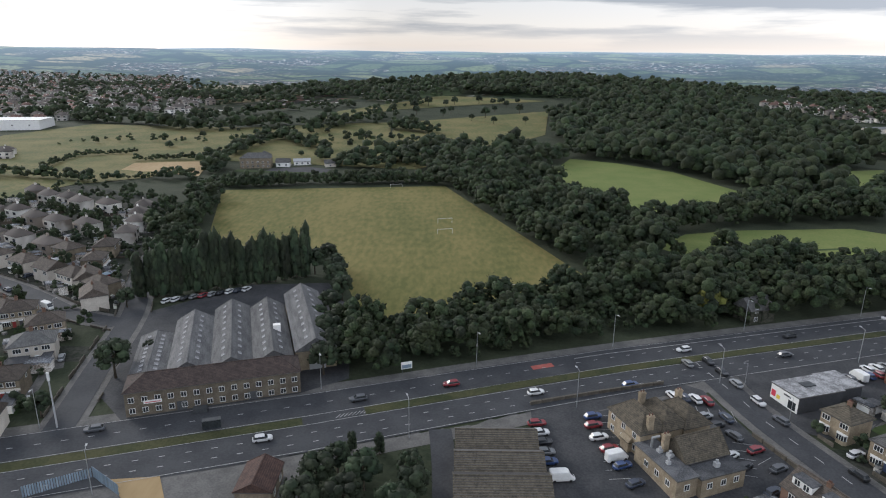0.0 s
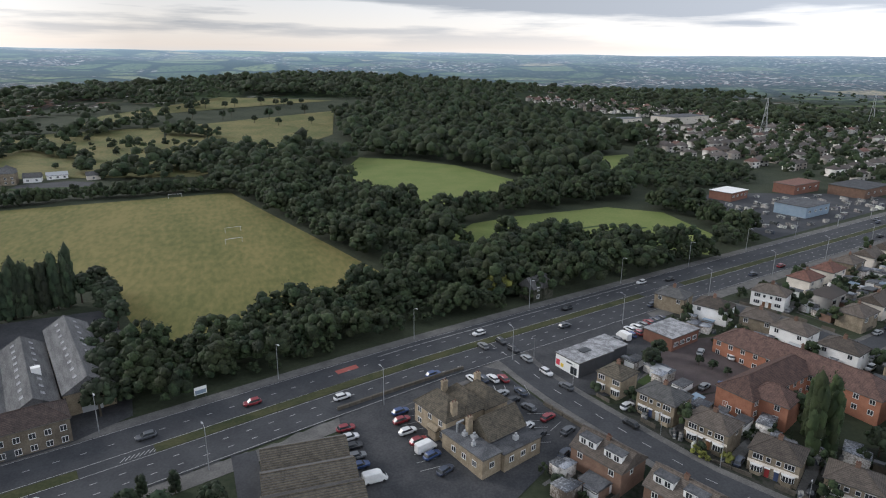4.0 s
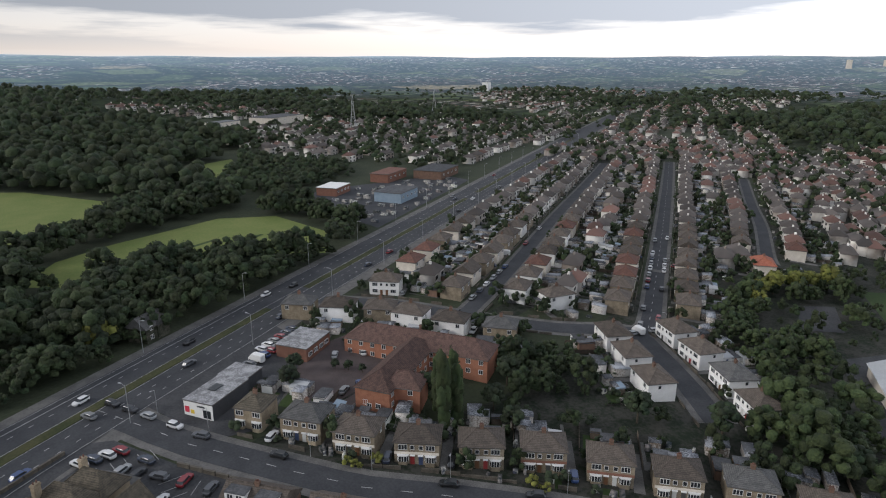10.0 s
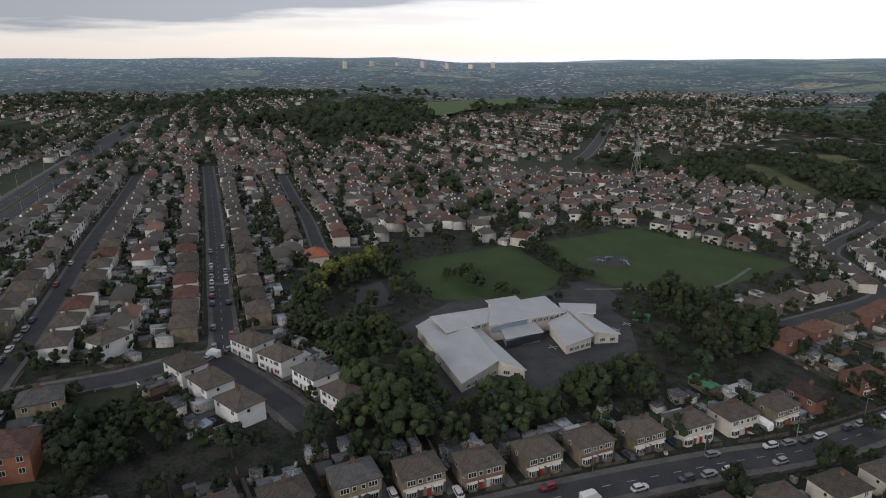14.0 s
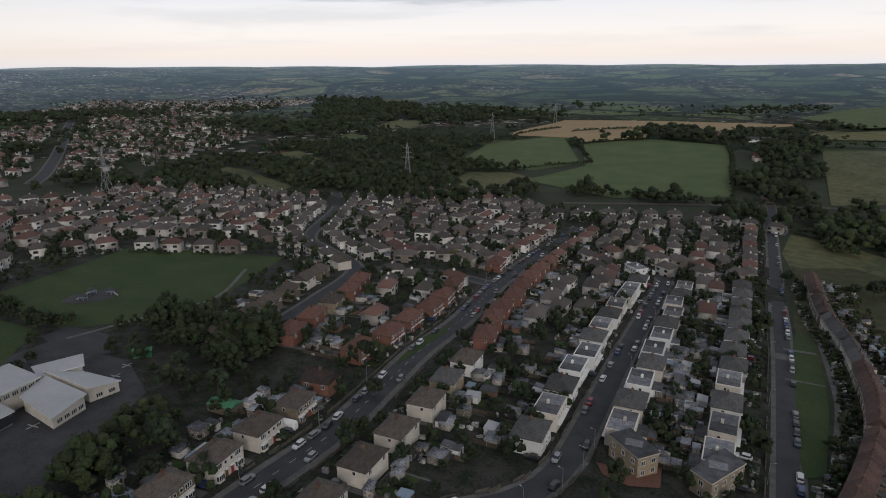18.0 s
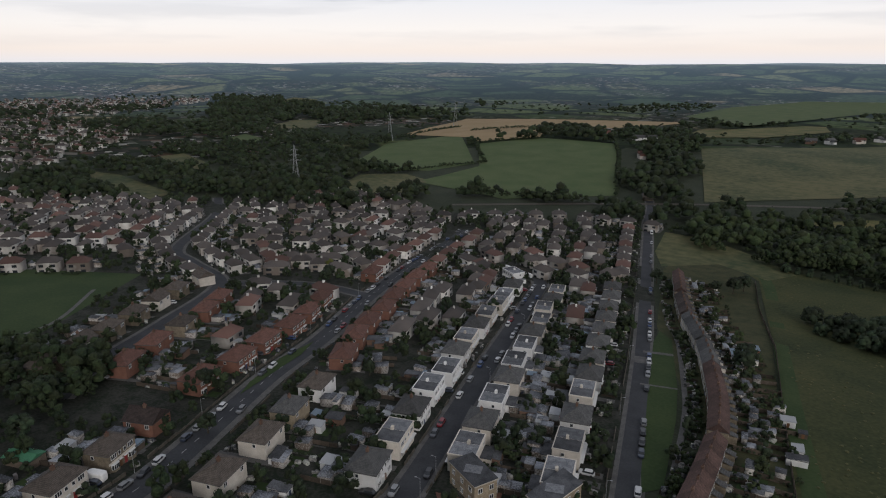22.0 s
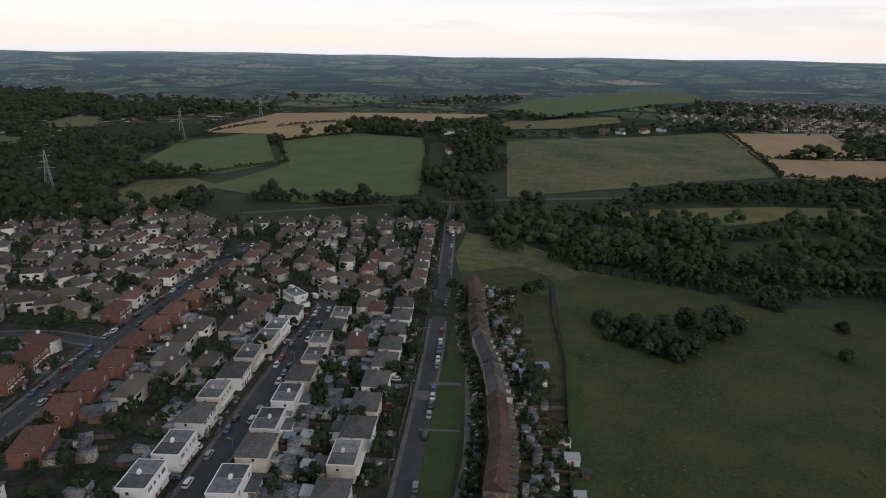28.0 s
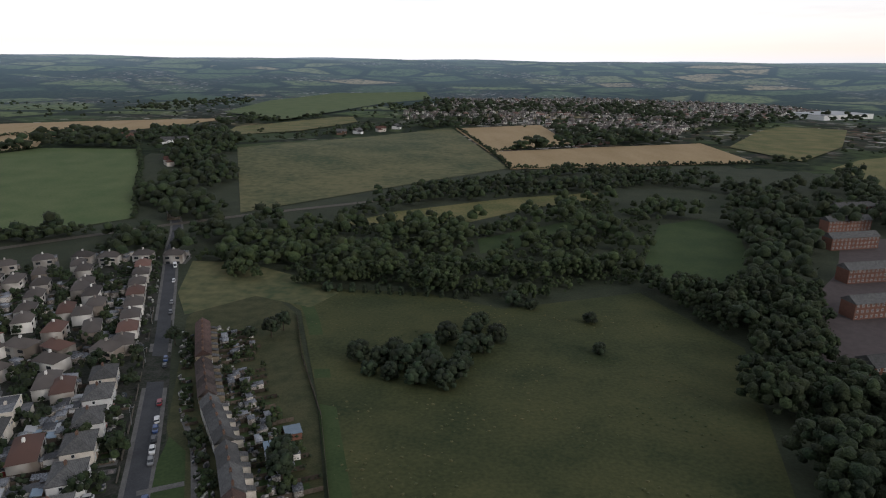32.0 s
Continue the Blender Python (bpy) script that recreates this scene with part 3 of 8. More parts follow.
def along(line, step):
    """Points every step metres along a line of corners, with the way there."""
    out = []
    for (ax, ay), (bx, by) in zip(line, line[1:]):
        n = max(1, int(math.hypot(bx - ax, by - ay) / step))
        for i in range(n):
            out.append((ax + (bx - ax) * i / n, ay + (by - ay) * i / n, math.atan2(by - ay, bx - ax)))
    out.append((line[-1][0], line[-1][1], out[-1][2]))
    return out


def smooth_line(line, step=6.0):
    """The same line rounded at its corners, as points with the way there."""
    pts = [Vector((x, y, 0)) for x, y in line]
    fine = []
    ext = [pts[0] * 2 - pts[1]] + pts + [pts[-1] * 2 - pts[-2]]
    for i in range(1, len(ext) - 2):
        a, b, c, d = ext[i - 1 : i + 3]
        n = max(2, int((c - b).length / step))
        for k in range(n):
            t = k / n
            fine.append(0.5 * ((2 * b) + (c - a) * t + (2 * a - 5 * b + 4 * c - d) * t * t + (3 * b - a - 3 * c + d) * t**3))
    fine.append(pts[-1])
    out = []
    for i, p in enumerate(fine):
        w = fine[min(i + 1, len(fine) - 1)] - fine[max(i - 1, 0)]
        out.append((p.x, p.y, math.atan2(w.y, w.x)))
    return out


def ribbon(name, line, left, right, lift, material, label, category, kind="structure", step=6.0, thick=0.0):
    """A strip that follows a line on the ground, from left to right of it."""
    s, rail = Shape(), []
    for x, y, w in smooth_line(line, step):
        nx, ny = -math.sin(w), math.cos(w)
        rail.append([(x + nx * o, y + ny * o) for o in (left, right)])
    for (a, b), (c, d) in zip(rail, rail[1:]):
        q = [(*p, gz(*p) + lift) for p in (b, d, c, a)]
        s.face(q)
        if thick:
            for p, r in ((q[3], q[2]), (q[1], q[0])):
                s.face([p, (p[0], p[1], p[2] - thick), (r[0], r[1], r[2] - thick), r])
    return solid(name, s, material, label, category, kind=kind)


OPEN_GROUND = []


def patch(name, poly, lift, material, label, category, kind="structure", cell=25.0, group=""):
    """A piece of ground of any outline, laid over the land."""
    OPEN_GROUND.append((name, poly))
    bm = bmesh.new()
    bm.faces.new([bm.verts.new((x, y, 0)) for x, y in poly])
    xs, ys = [p[0] for p in poly], [p[1] for p in poly]
    for lo, hi, no in ((min(xs), max(xs), (1, 0, 0)), (min(ys), max(ys), (0, 1, 0))):
        k = lo + cell
        while k < hi:
            bmesh.ops.bisect_plane(bm, geom=bm.verts[:] + bm.edges[:] + bm.faces[:], plane_co=(k * no[0], k * no[1], 0), plane_no=no)
            k += cell
    for v in bm.verts:
        v.co.z = gz(v.co.x, v.co.y) + lift
    bmesh.ops.recalc_face_normals(bm, faces=bm.faces)
    if sum(f.normal.z for f in bm.faces) < 0:
        bmesh.ops.reverse_faces(bm, faces=bm.faces)
    m = bpy.data.meshes.new(name)
    bm.to_mesh(m)
    bm.free()
    m.materials.append(material)
    return tagged(new(name, m), label, category, group, kind)


def spot(x, y, turn=0.0, lift=0.0):
    """A pose on the ground, turned by that many degrees."""
    return pose(x, y, gz(x, y) + lift, 0, 0, turn)

# ---- land ----
def steps(lo, hi, cell, far):
    near = list(np.arange(lo, hi + 0.1, cell))
    out, d = [], cell
    k = hi
    while k < far:
        d *= 1.13
        k += d
        out.append(min(k, far))
    back, d, k = [], cell, lo
    while k > -far:
        d *= 1.13
        k -= d
        back.append(max(k, -far))
    return np.array(back[::-1] + near + out)


gx, gy = steps(-420, 700, 10, 4700), steps(-760, 560, 10, 4700)
GX, GY = np.meshgrid(gx, gy)
GZ = ground(GX, GY) - 25 * soft_step(1520, 1750, np.hypot(GX, GY))
nx_, ny_ = len(gx), len(gy)
base = (np.arange(ny_ - 1)[:, None] * nx_ + np.arange(nx_ - 1)[None, :]).ravel()
g_faces = np.stack([base, base + 1, base + nx_ + 1, base + nx_], 1)
cx_ = (gx[:-1][None, :] + gx[1:][None, :]) / 2 + 0 * gy[:-1][:, None]
cy_ = (gy[:-1][:, None] + gy[1:][:, None]) / 2 + 0 * gx[:-1][None, :]
g_slots = (np.hypot(cx_, cy_) > 900).astype(int).ravel()
tagged(new("ground", big_mesh("ground", np.stack([GX, GY, GZ], -1).reshape(-1, 3), g_faces, [M_GROUND, M_FARHILL], g_slots, True)),
       "rough green land falling south, with distant hills", "ground", kind="structure")

# the farthest hills, their blue distance haze painted in as emission
rr_ = np.concatenate([[1440, 1480, 1560, 1660, 1780, 1900, 2020, 2140, 2260, 2380], np.linspace(2550, 4690, 40)])
aa_ = np.radians(np.arange(0, 361, 1.5))
R_, A_ = np.meshgrid(rr_, aa_)
X_, Y_ = R_ * np.sin(A_), R_ * np.cos(A_)
roll_ = (0.6 * np.sin(A_ * 3 + 1) + 0.5 * np.sin(A_ * 11 + R_ / 400) + 0.3 * np.sin(A_ * 23 + 2)) * np.sin((R_ - 2550) / 260) + 0.35 * np.sin(A_ * 37 + R_ / 170)
Z_ = ground(X_, Y_) + np.where(R_ < 1450, -3.0, 1.6 + 2.4 * soft_step(2300, 2560, R_) + 9 * soft_step(2600, 3000, R_) * roll_)
k_ = (np.arange(len(aa_) - 1)[:, None] * len(rr_) + np.arange(len(rr_) - 1)[None, :])
f_ = np.stack([k_, k_ + 1, k_ + len(rr_) + 1, k_ + len(rr_)], -1).reshape(-1, 4)
tagged(new("backdrop_hills", big_mesh("backdrop_hills", np.stack([X_, Y_, Z_], -1).reshape(-1, 3), f_, [M_HILLS], None, True)), "patchwork hills far off, with painted blue haze", "backdrop", kind="structure")

# fields and open grass
patch("playing_field", [(-105, 271), (-137, 388), (1, 407), (44, 270), (56, 230), (23, 211), (0, 194), (-25, 188), (-41, 240), (-48, 262)], 0.10, M_PITCH, "dry mown football field of yellow-green grass", "field", cell=40)
patch("east_field", [(70, 440), (103, 518), (136, 500), (169, 465), (195, 378), (130, 326), (96, 361)], 0.1, M_FIELD, "bright green mown grass field among woods", "field", cell=40)
patch("cricket_field", [(95, 274), (117, 296), (145, 304), (205, 310), (228, 290), (222, 243), (196, 216), (169, 246), (106, 258)], 0.1, M_FIELD, "green sports field with worn wickets", "field", cell=40)
patch("far_field", [(261, 469), (337, 485), (318, 451), (251, 396)], 0.1, M_FIELD, "small bright green field", "field", cell=40)
patch("hill_pasture", [(-54, 719), (127, 794), (101, 642), (47, 569), (-53, 632)], 0.3, M_PASTURE, "yellow-green pasture on the hill", "field", cell=60)
patch("west_pasture", [(-420, 430), (-440, 640), (-400, 735), (-265, 700), (-160, 690), (-150, 560), (-180, 495), (-200, 425), (-236, 400), (-251, 352)], 0.3, M_PASTURE, "yellow-green rough pasture", "field", cell=60)
patch("west_stubble", [(-232, 454), (-236, 485), (-182, 493), (-168, 432)], 0.34, M_STUBBLE, "small ochre stubble field", "field", cell=60)
patch("rough_hillside", [(-190, 500), (-20, 465), (47, 569), (-53, 632), (-60, 722), (-150, 712), (-200, 690)], 0.2, M_PASTURE, "rough yellow-green hillside with scattered trees", "field", cell=60)
patch("golf_course", [(-154, 717), (-61, 815), (138, 869), (-5, 927), (-132, 815)], 0.5, M_PASTURE, "pale fairways on the hill", "field", cell=60)
patch("school_field", [(309, 23), (351, -38), (300, -55), (262, -30), (264, 7)], 0.1, M_LAWN, "green school playing field", "field", cell=40)
patch("park_grass", [(357, -53), (415, -138), (340, -190), (284, -112), (284, -91), (296, -62)], 0.1, M_LAWN, "green park grass with a playground", "field", cell=40)
patch("meadow", [(140, -444), (113, -455), (74, -401), (52, -299), (30, -170), (-30, -150), (-75, -240), (-120, -350), (-100, -420), (-24, -400), (14, -424)], 0.1, M_MEADOW, "dark rough meadow with worn paths", "field", cell=40)
patch("north_pasture", [(541, -558), (622, -734), (581, -868), (426, -661), (446, -596)], 0.4, M_HILLGRASS, "green hillside pasture beside a hedge", "field", cell=60)
patch("slope_pasture", [(500, -790), (446, -885), (333, -882), (224, -585), (305, -516), (421, -539), (412, -649)], 0.4, M_HILLGRASS, "large green hillside field", "field", cell=60)
patch("ridge_stubble", [(663, -829), (810, -1254), (604, -1416), (365, -1421), (476, -1127), (553, -839)], 0.8, M_STUBBLE, "ochre stubble on the ridge", "field", cell=80)
patch("upper_stubble", [(658, -1005), (778, -1364), (587, -1390), (562, -1210), (577, -947)], 1.1, M_STUBBLE, "pale stubble field along the ridge", "field", cell=80)
patch("lower_stubble", [(511, -801), (585, -905), (532, -1074), (453, -890)], 1.1, M_STUBBLE, "brown stubble strip above the green field", "field", cell=80)
patch("common", [(227, -910), (-63, -1263), (-92, -804), (150, -600)], 0.5, M_COMMON, "dull green common with tracks", "field", cell=80)
patch("stubble_square", [(-69, -1246), (-237, -1320), (-222, -1035), (-87, -929)], 0.8, M_STUBBLE, "pale ochre stubble field", "field", cell=80)
patch("stubble_strip", [(-92, -931), (-94, -796), (-263, -831), (-406, -857), (-423, -1045), (-243, -992)], 0.8, M_STUBBLE, "pale ochre stubble field along a hedge", "field", cell=80)
patch("wood_clearing", [(-106, -440), (-166, -560), (-208, -580), (-212, -528), (-172, -435), (-133, -418)], 0.2, M_LAWN, "green clearing in the woods", "field", cell=40)
patch("valley_strip", [(75, -563), (30, -605), (-68, -654), (-156, -680), (-149, -650), (-82, -618), (-25, -571), (30, -566)], 0.2, M_PASTURE, "yellow-green strip by the railway", "field", cell=40)

# fields on the far slopes
for name_, poly_, lift_, m_, what_ in (
        ("valley_field", [(726, -426), (774, -472), (773, -507), (698, -485), (662, -450), (686, -424)], 0.4, M_COMMON, "dull green field among valley trees"),
        ("valley_field", [(737, -366), (696, -377), (570, -356), (550, -324), (654, -324)], 0.4, M_COMMON, "dull green field above the houses"),
        ("valley_field", [(865, -646), (897, -703), (827, -682), (795, -641), (817, -621)], 0.4, M_HILLGRASS, "small green field among woods"),
        ("rough_slope", [(469, -465), (496, -538), (458, -567), (413, -551), (396, -489), (426, -461)], 0.4, M_COMMON, "rough brown-green slope below a field"),
        ("wood_slope", [(1000, -845), (1113, -1031), (1026, -1012), (895, -855), (926, -807)], 0.5, M_COMMON, "brown rough slope among woods"),
        ("hill_field", [(1657, -1438), (1739, -1588), (1606, -1568), (1412, -1350), (1516, -1342)], 4.0, M_PASTURE, "pale field on the wooded hill"),
        ("ridge_pasture", [(412, -1549), (390, -1955), (251, -2312), (-61, -2402), (-66, -2071), (73, -1865), (172, -1577), (254, -1373)], 4.0, M_HILLGRASS, "green pastures beyond the ridge"),
        ("ridge_strip", [(293, -1063), (312, -1248), (132, -1509), (110, -1361), (191, -1179)], 1.2, M_PASTURE, "brownish strip of grass on the ridge"),
        ("yellow_slope", [(-444, -1001), (-600, -1207), (-877, -1474), (-820, -1282), (-617, -1005), (-469, -866)], 1.2, M_PASTURE, "yellow-green rough slope below the town"),
        ("yellow_slope", [(-472, -815), (-553, -880), (-608, -905), (-520, -700), (-438, -690)], 0.8, M_PASTURE, "yellow-green slope beside the wood"),
        ("wood_ridge_field", [(1098, -33), (1323, 10), (1772, -143), (2188, -345), (1580, -245)], 4.0, M_HILLGRASS, "green fields beyond the estate wood"),
        ("strip_field", [(-26, -525), (-97, -570), (-116, -574), (-102, -552), (-63, -524), (-51, -504), (-24, -492)], 0.25, M_LAWN, "narrow green clearing among scrub")):
    patch(name_, poly_, lift_, m_, what_, "field", cell=80)

patch("rough_grass", [(150, -482), (118, -478), (78, -448), (58, -425), (70, -405), (100, -422), (128, -398), (141, -428)], 0.16, M_COMMON, "rough yellow-green grass at the end of the gardens", "grass", cell=30)

# ---- roads ----
MAIN = [(-760, -90), (-400, 18), (-200, 82), (-91, 113), (-30, 131), (50, 157), (138, 182), (296, 225), (680, 330), (1400, 520)]
ribbon("verge", MAIN, 15.2, -16.5, 0.06, M_PAVE, "grey pavements beside the dual carriageway", "pavement")
ribbon("north_carriageway", MAIN, 11.6, 1.5, 0.14, M_ASPHALT, "grey asphalt dual carriageway", "road")
ribbon("south_carriageway", MAIN, -1.5, -11.6, 0.14, M_ASPHALT, "grey asphalt dual carriageway", "road")
MEDIANS = [[(-400, 18), (-200, 82), (-91, 113), (-32, 130.3)], [(-18, 135), (50, 157), (138, 182)], [(160, 188), (296, 225), (330, 234.3)], [(350, 240), (680, 330)]]
for line in MEDIANS:
    ribbon("central_reservation", line, 1.5, -1.5, 0.24, M_VERGE, "raised grass strip between the carriageways", "verge", thick=0.2)
ribbon("median_crossing", MAIN, 1.5, -1.5, 0.13, M_ASPHALT, "asphalt gaps in the median", "road")
STREET_A = [(71, 160), (73.5, 148), (77, 131), (86, 106), (92, 92), (101, 78), (113, 57), (124.5, 32), (135.5, 4), (147, -28), (157, -60), (165, -90), (177, -118), (190, -148), (203, -187), (226, -241), (249, -308), (274, -404)]
CROSS = [(150, 184), (156, 172), (168, 150), (176, 126), (190, 98), (204, 80), (196, 68), (181, 53), (168, 42)]
CROSS_EAST = [(204, 80), (212, 76), (270, 93.5), (347, 117), (456, 151), (560, 184)]
STREET_1 = [(176, 127), (228, 140), (326, 169), (422, 196), (520, 225)]
STREET_3 = [(318, 58), (329, 62), (385, 76), (436, 92), (520, 116)]
STREET_2S = [(118, -86), (112, -98), (110, -110), (111.5, -122), (114, -132), (132, -190), (150, -250), (171, -320), (182, -331), (200, -338)]
STREET_3S = [(55, -110), (66, -152), (92, -247), (122, -348), (159, -470), (168, -497), (185, -560), (209, -620)]
STREET_0 = [(226, -95), (243, -116), (264, -155), (297, -207), (345, -223), (382, -239), (459, -323), (520, -370)]
LINK = [(226, -241), (262, -236), (297, -207)]
LANE_W = [(-84, 110), (-87, 130), (-92, 155), (-100, 192), (-115, 233), (-131, 301), (-144, 345)]
LANE_W2 = [(-100, 183), (-120, 191), (-159, 217), (-260, 270)]
HILLROAD = [(700, -165), (780, -201), (1004, -287), (1400, -430), (2004, -639)]
STREETS = [(STREET_A, 3.8, 5.8), (CROSS, 3.6, 5.6), (CROSS_EAST, 3.2, 4.8), (STREET_1, 2.8, 4.3), (STREET_3, 2.7, 4.1), (STREET_2S, 3.5, 5.0),
           (STREET_3S, 2.9, 4.3), (STREET_0, 3.2, 5.0), (LINK, 3.2, 5.0), (LANE_W, 3.4, 5.0), (LANE_W2, 3.4, 5.0), (HILLROAD, 5.0, 7.0)]
for k, (line, half, edge) in enumerate(STREETS):
    ribbon("pavement", line, edge, -edge, 0.08 + 0.004 * k, M_PAVE, "narrow grey concrete pavements", "pavement")
for k, (line, half, edge) in enumerate(STREETS):
    ribbon("road", line, half, -half, 0.15 + 0.004 * k, M_ASPHALT, "grey asphalt residential street", "road")
patch("verge_grass", [(97, -288), (95.2, -272.9), (80.7, -217), (70.2, -177), (64.6, -160), (60.6, -165.4), (68.4, -207), (74, -230), (89.2, -279)], 0.17, M_LAWN, "mown grass verge beside the street", "grass")
patch("garden_ground", [(62, 158), (700, 330), (700, 120), (560, -60), (640, -250), (440, -420), (160, -480), (60, -170), (100, -60), (120, 30), (60, 100)], 0.04, M_GARDEN, "garden soil, grass and paving between houses", "ground", cell=40)
patch("terrace_gardens", [(38, -170), (62, -206), (100, -294), (126, -395), (112, -455), (76, -398), (53, -299), (32, -171)], 0.13, M_VERGE, "narrow dark green gardens of the terrace", "ground", cell=30)
patch("west_gardens", [(-84, 112), (-104, 205), (-140, 350), (-230, 400), (-330, 330), (-420, 40), (-200, 86)], 0.04, M_GARDEN, "garden soil and grass between houses", "ground", cell=40)
patch("pub_car_park", [(22, 139), (62, 150), (67, 146), (71, 128), (79.5, 106), (81, 99), (62, 106), (40, 92), (22, 92), (20, 110)], 0.11, M_YARD, "worn tarmac car park", "car park", cell=30)
patch("shop_forecourt", [(79, 155), (130, 168), (128, 150), (92, 124), (84, 128), (80, 142)], 0.11, M_YARD, "grey tarmac forecourt", "car park", cell=30)
patch("care_home_yard", [(100, 120), (118, 148), (140, 146), (150, 118), (118, 100)], 0.11, M_BLOCK, "brown block-paved yard", "car park", cell=30)
patch("school_yard", [(250, -68), (222, -62), (186, -20), (183, 8), (232, 22), (262, 0), (285, -55)], 0.10, M_YARD, "dark tarmac playground of a school", "playground", cell=30)
patch("tree_car_park", [(247, 37), (273, 39), (282, 29), (257, 23)], 0.12, M_YARD, "tarmac car park among trees", "car park", cell=20)
patch("court", [(292, -54), (297, -65), (279, -72.5), (260, -66), (270, -55)], 0.14, M_ASPHALT, "dark tarmac court behind hedges", "playground", cell=30)
patch("mill_yard", [(-98, 190), (-70, 219), (-42, 222), (-30, 196), (-24, 150), (-36, 142), (-74, 130), (-84, 140)], 0.11, M_YARD, "worn tarmac mill yard", "car park", cell=30)
patch("depot_yard", [(243, 228), (262, 320), (300, 325), (390, 298), (385, 270)], 0.11, M_ASPHALT, "grey works yard", "car park", cell=40)

# ---- houses ----
def window_mesh(name, w, h, lights=2):
    """One moulded frame with its panes set back."""
    s = Shape()
    xs = [-w / 2]
    for k in range(lights):
        xs += [-w / 2 + 0.08 + (w - 0.08) * k / lights, -w / 2 + (w - 0.08) * (k + 1) / lights]
    xs.append(w / 2)
    zs, seen = [0, 0.09, h - 0.09, h], {}

    def at(i, j, y):
        key = (i, j, y)
        if key not in seen:
            seen[key] = len(s.v)
            s.v.append((xs[i], y, zs[j]))
        return seen[key]

    def quad(q, slot):
        s.f.append(tuple(at(*k) for k in q))
        s.s.append(slot)
    n = len(xs) - 1
    for i in range(n):
        for j in range(3):
            c = [(i, j), (i + 1, j), (i + 1, j + 1), (i, j + 1)]
            if j == 1 and i % 2 == 1:
                quad([(*k, -0.03) for k in c], 1)
                for k, m in zip(c, c[1:] + c[:1]):
                    quad([(*k, -0.1), (*m, -0.1), (*m, -0.03), (*k, -0.03)], 0)
            else:
                quad([(*k, -0.1) for k in c], 0)
    for i in range(n):
        for j in (0, 3):
            quad([(i, j, 0.0), (i + 1, j, 0.0), (i + 1, j, -0.1), (i, j, -0.1)], 0)
    for j in range(3):
        for i in (0, n):
            quad([(i, j, 0.0), (i, j + 1, 0.0), (i, j + 1, -0.1), (i, j, -0.1)], 0)
    return s.mesh(name, [M_UPVC, M_GLASS])


W_WIDE, W_SMALL, W_TALL = window_mesh("window", 2.0, 1.35, 3), window_mesh("window", 0.95, 1.1, 1), window_mesh("window", 1.3, 1.4, 2)


def bay_shape():
    """A three-sided bay: wall below, a band of panes between white posts, a flat lid."""
    s = Shape()
    plan = [(-1.3, 0, 0), (-1.2, -0.12, 1), (-0.95, -0.6, 0), (-0.85, -0.68, 1), (-0.33, -0.68, 0), (-0.23, -0.68, 1), (0.23, -0.68, 0), (0.33, -0.68, 1), (0.85, -0.68, 0), (0.95, -0.6, 1), (1.2, -0.12, 0), (1.3, 0, 0)]
    levels = [(-1.0, 1.0), (0.8, 1.0), (0.8, 0.97), (2.1, 0.97), (2.1, 1.07), (2.3, 1.07)]
    for z, k in levels:
        s.v += [(x * k, y * k, z) for x, y, _ in plan]
    n = len(plan)
    for b, band in enumerate((2, 0, 1, 0, 0)):
        for i in range(n - 1):
            s.f.append((b * n + i, b * n + i + 1, (b + 1) * n + i + 1, (b + 1) * n + i))
            s.s.append((1 if plan[i][2] else 0) if band == 1 else band)
    s.f.append(tuple(5 * n + i for i in range(n)))
    s.s.append(0)
    return s


BAYS = {}


def chimney_shape(top=2.3):
    s = Shape()
    s.box(-0.45, 0.45, -0.32, 0.32, -2.2, top - 0.2).box(-0.52, 0.52, -0.39, 0.39, top - 0.4, top - 0.22)
    for x in (-0.26, 0.0, 0.26):
        s.tube(x, 0, top - 0.2, top + 0.22, 0.11, 0.09, 6, 1)
    return s


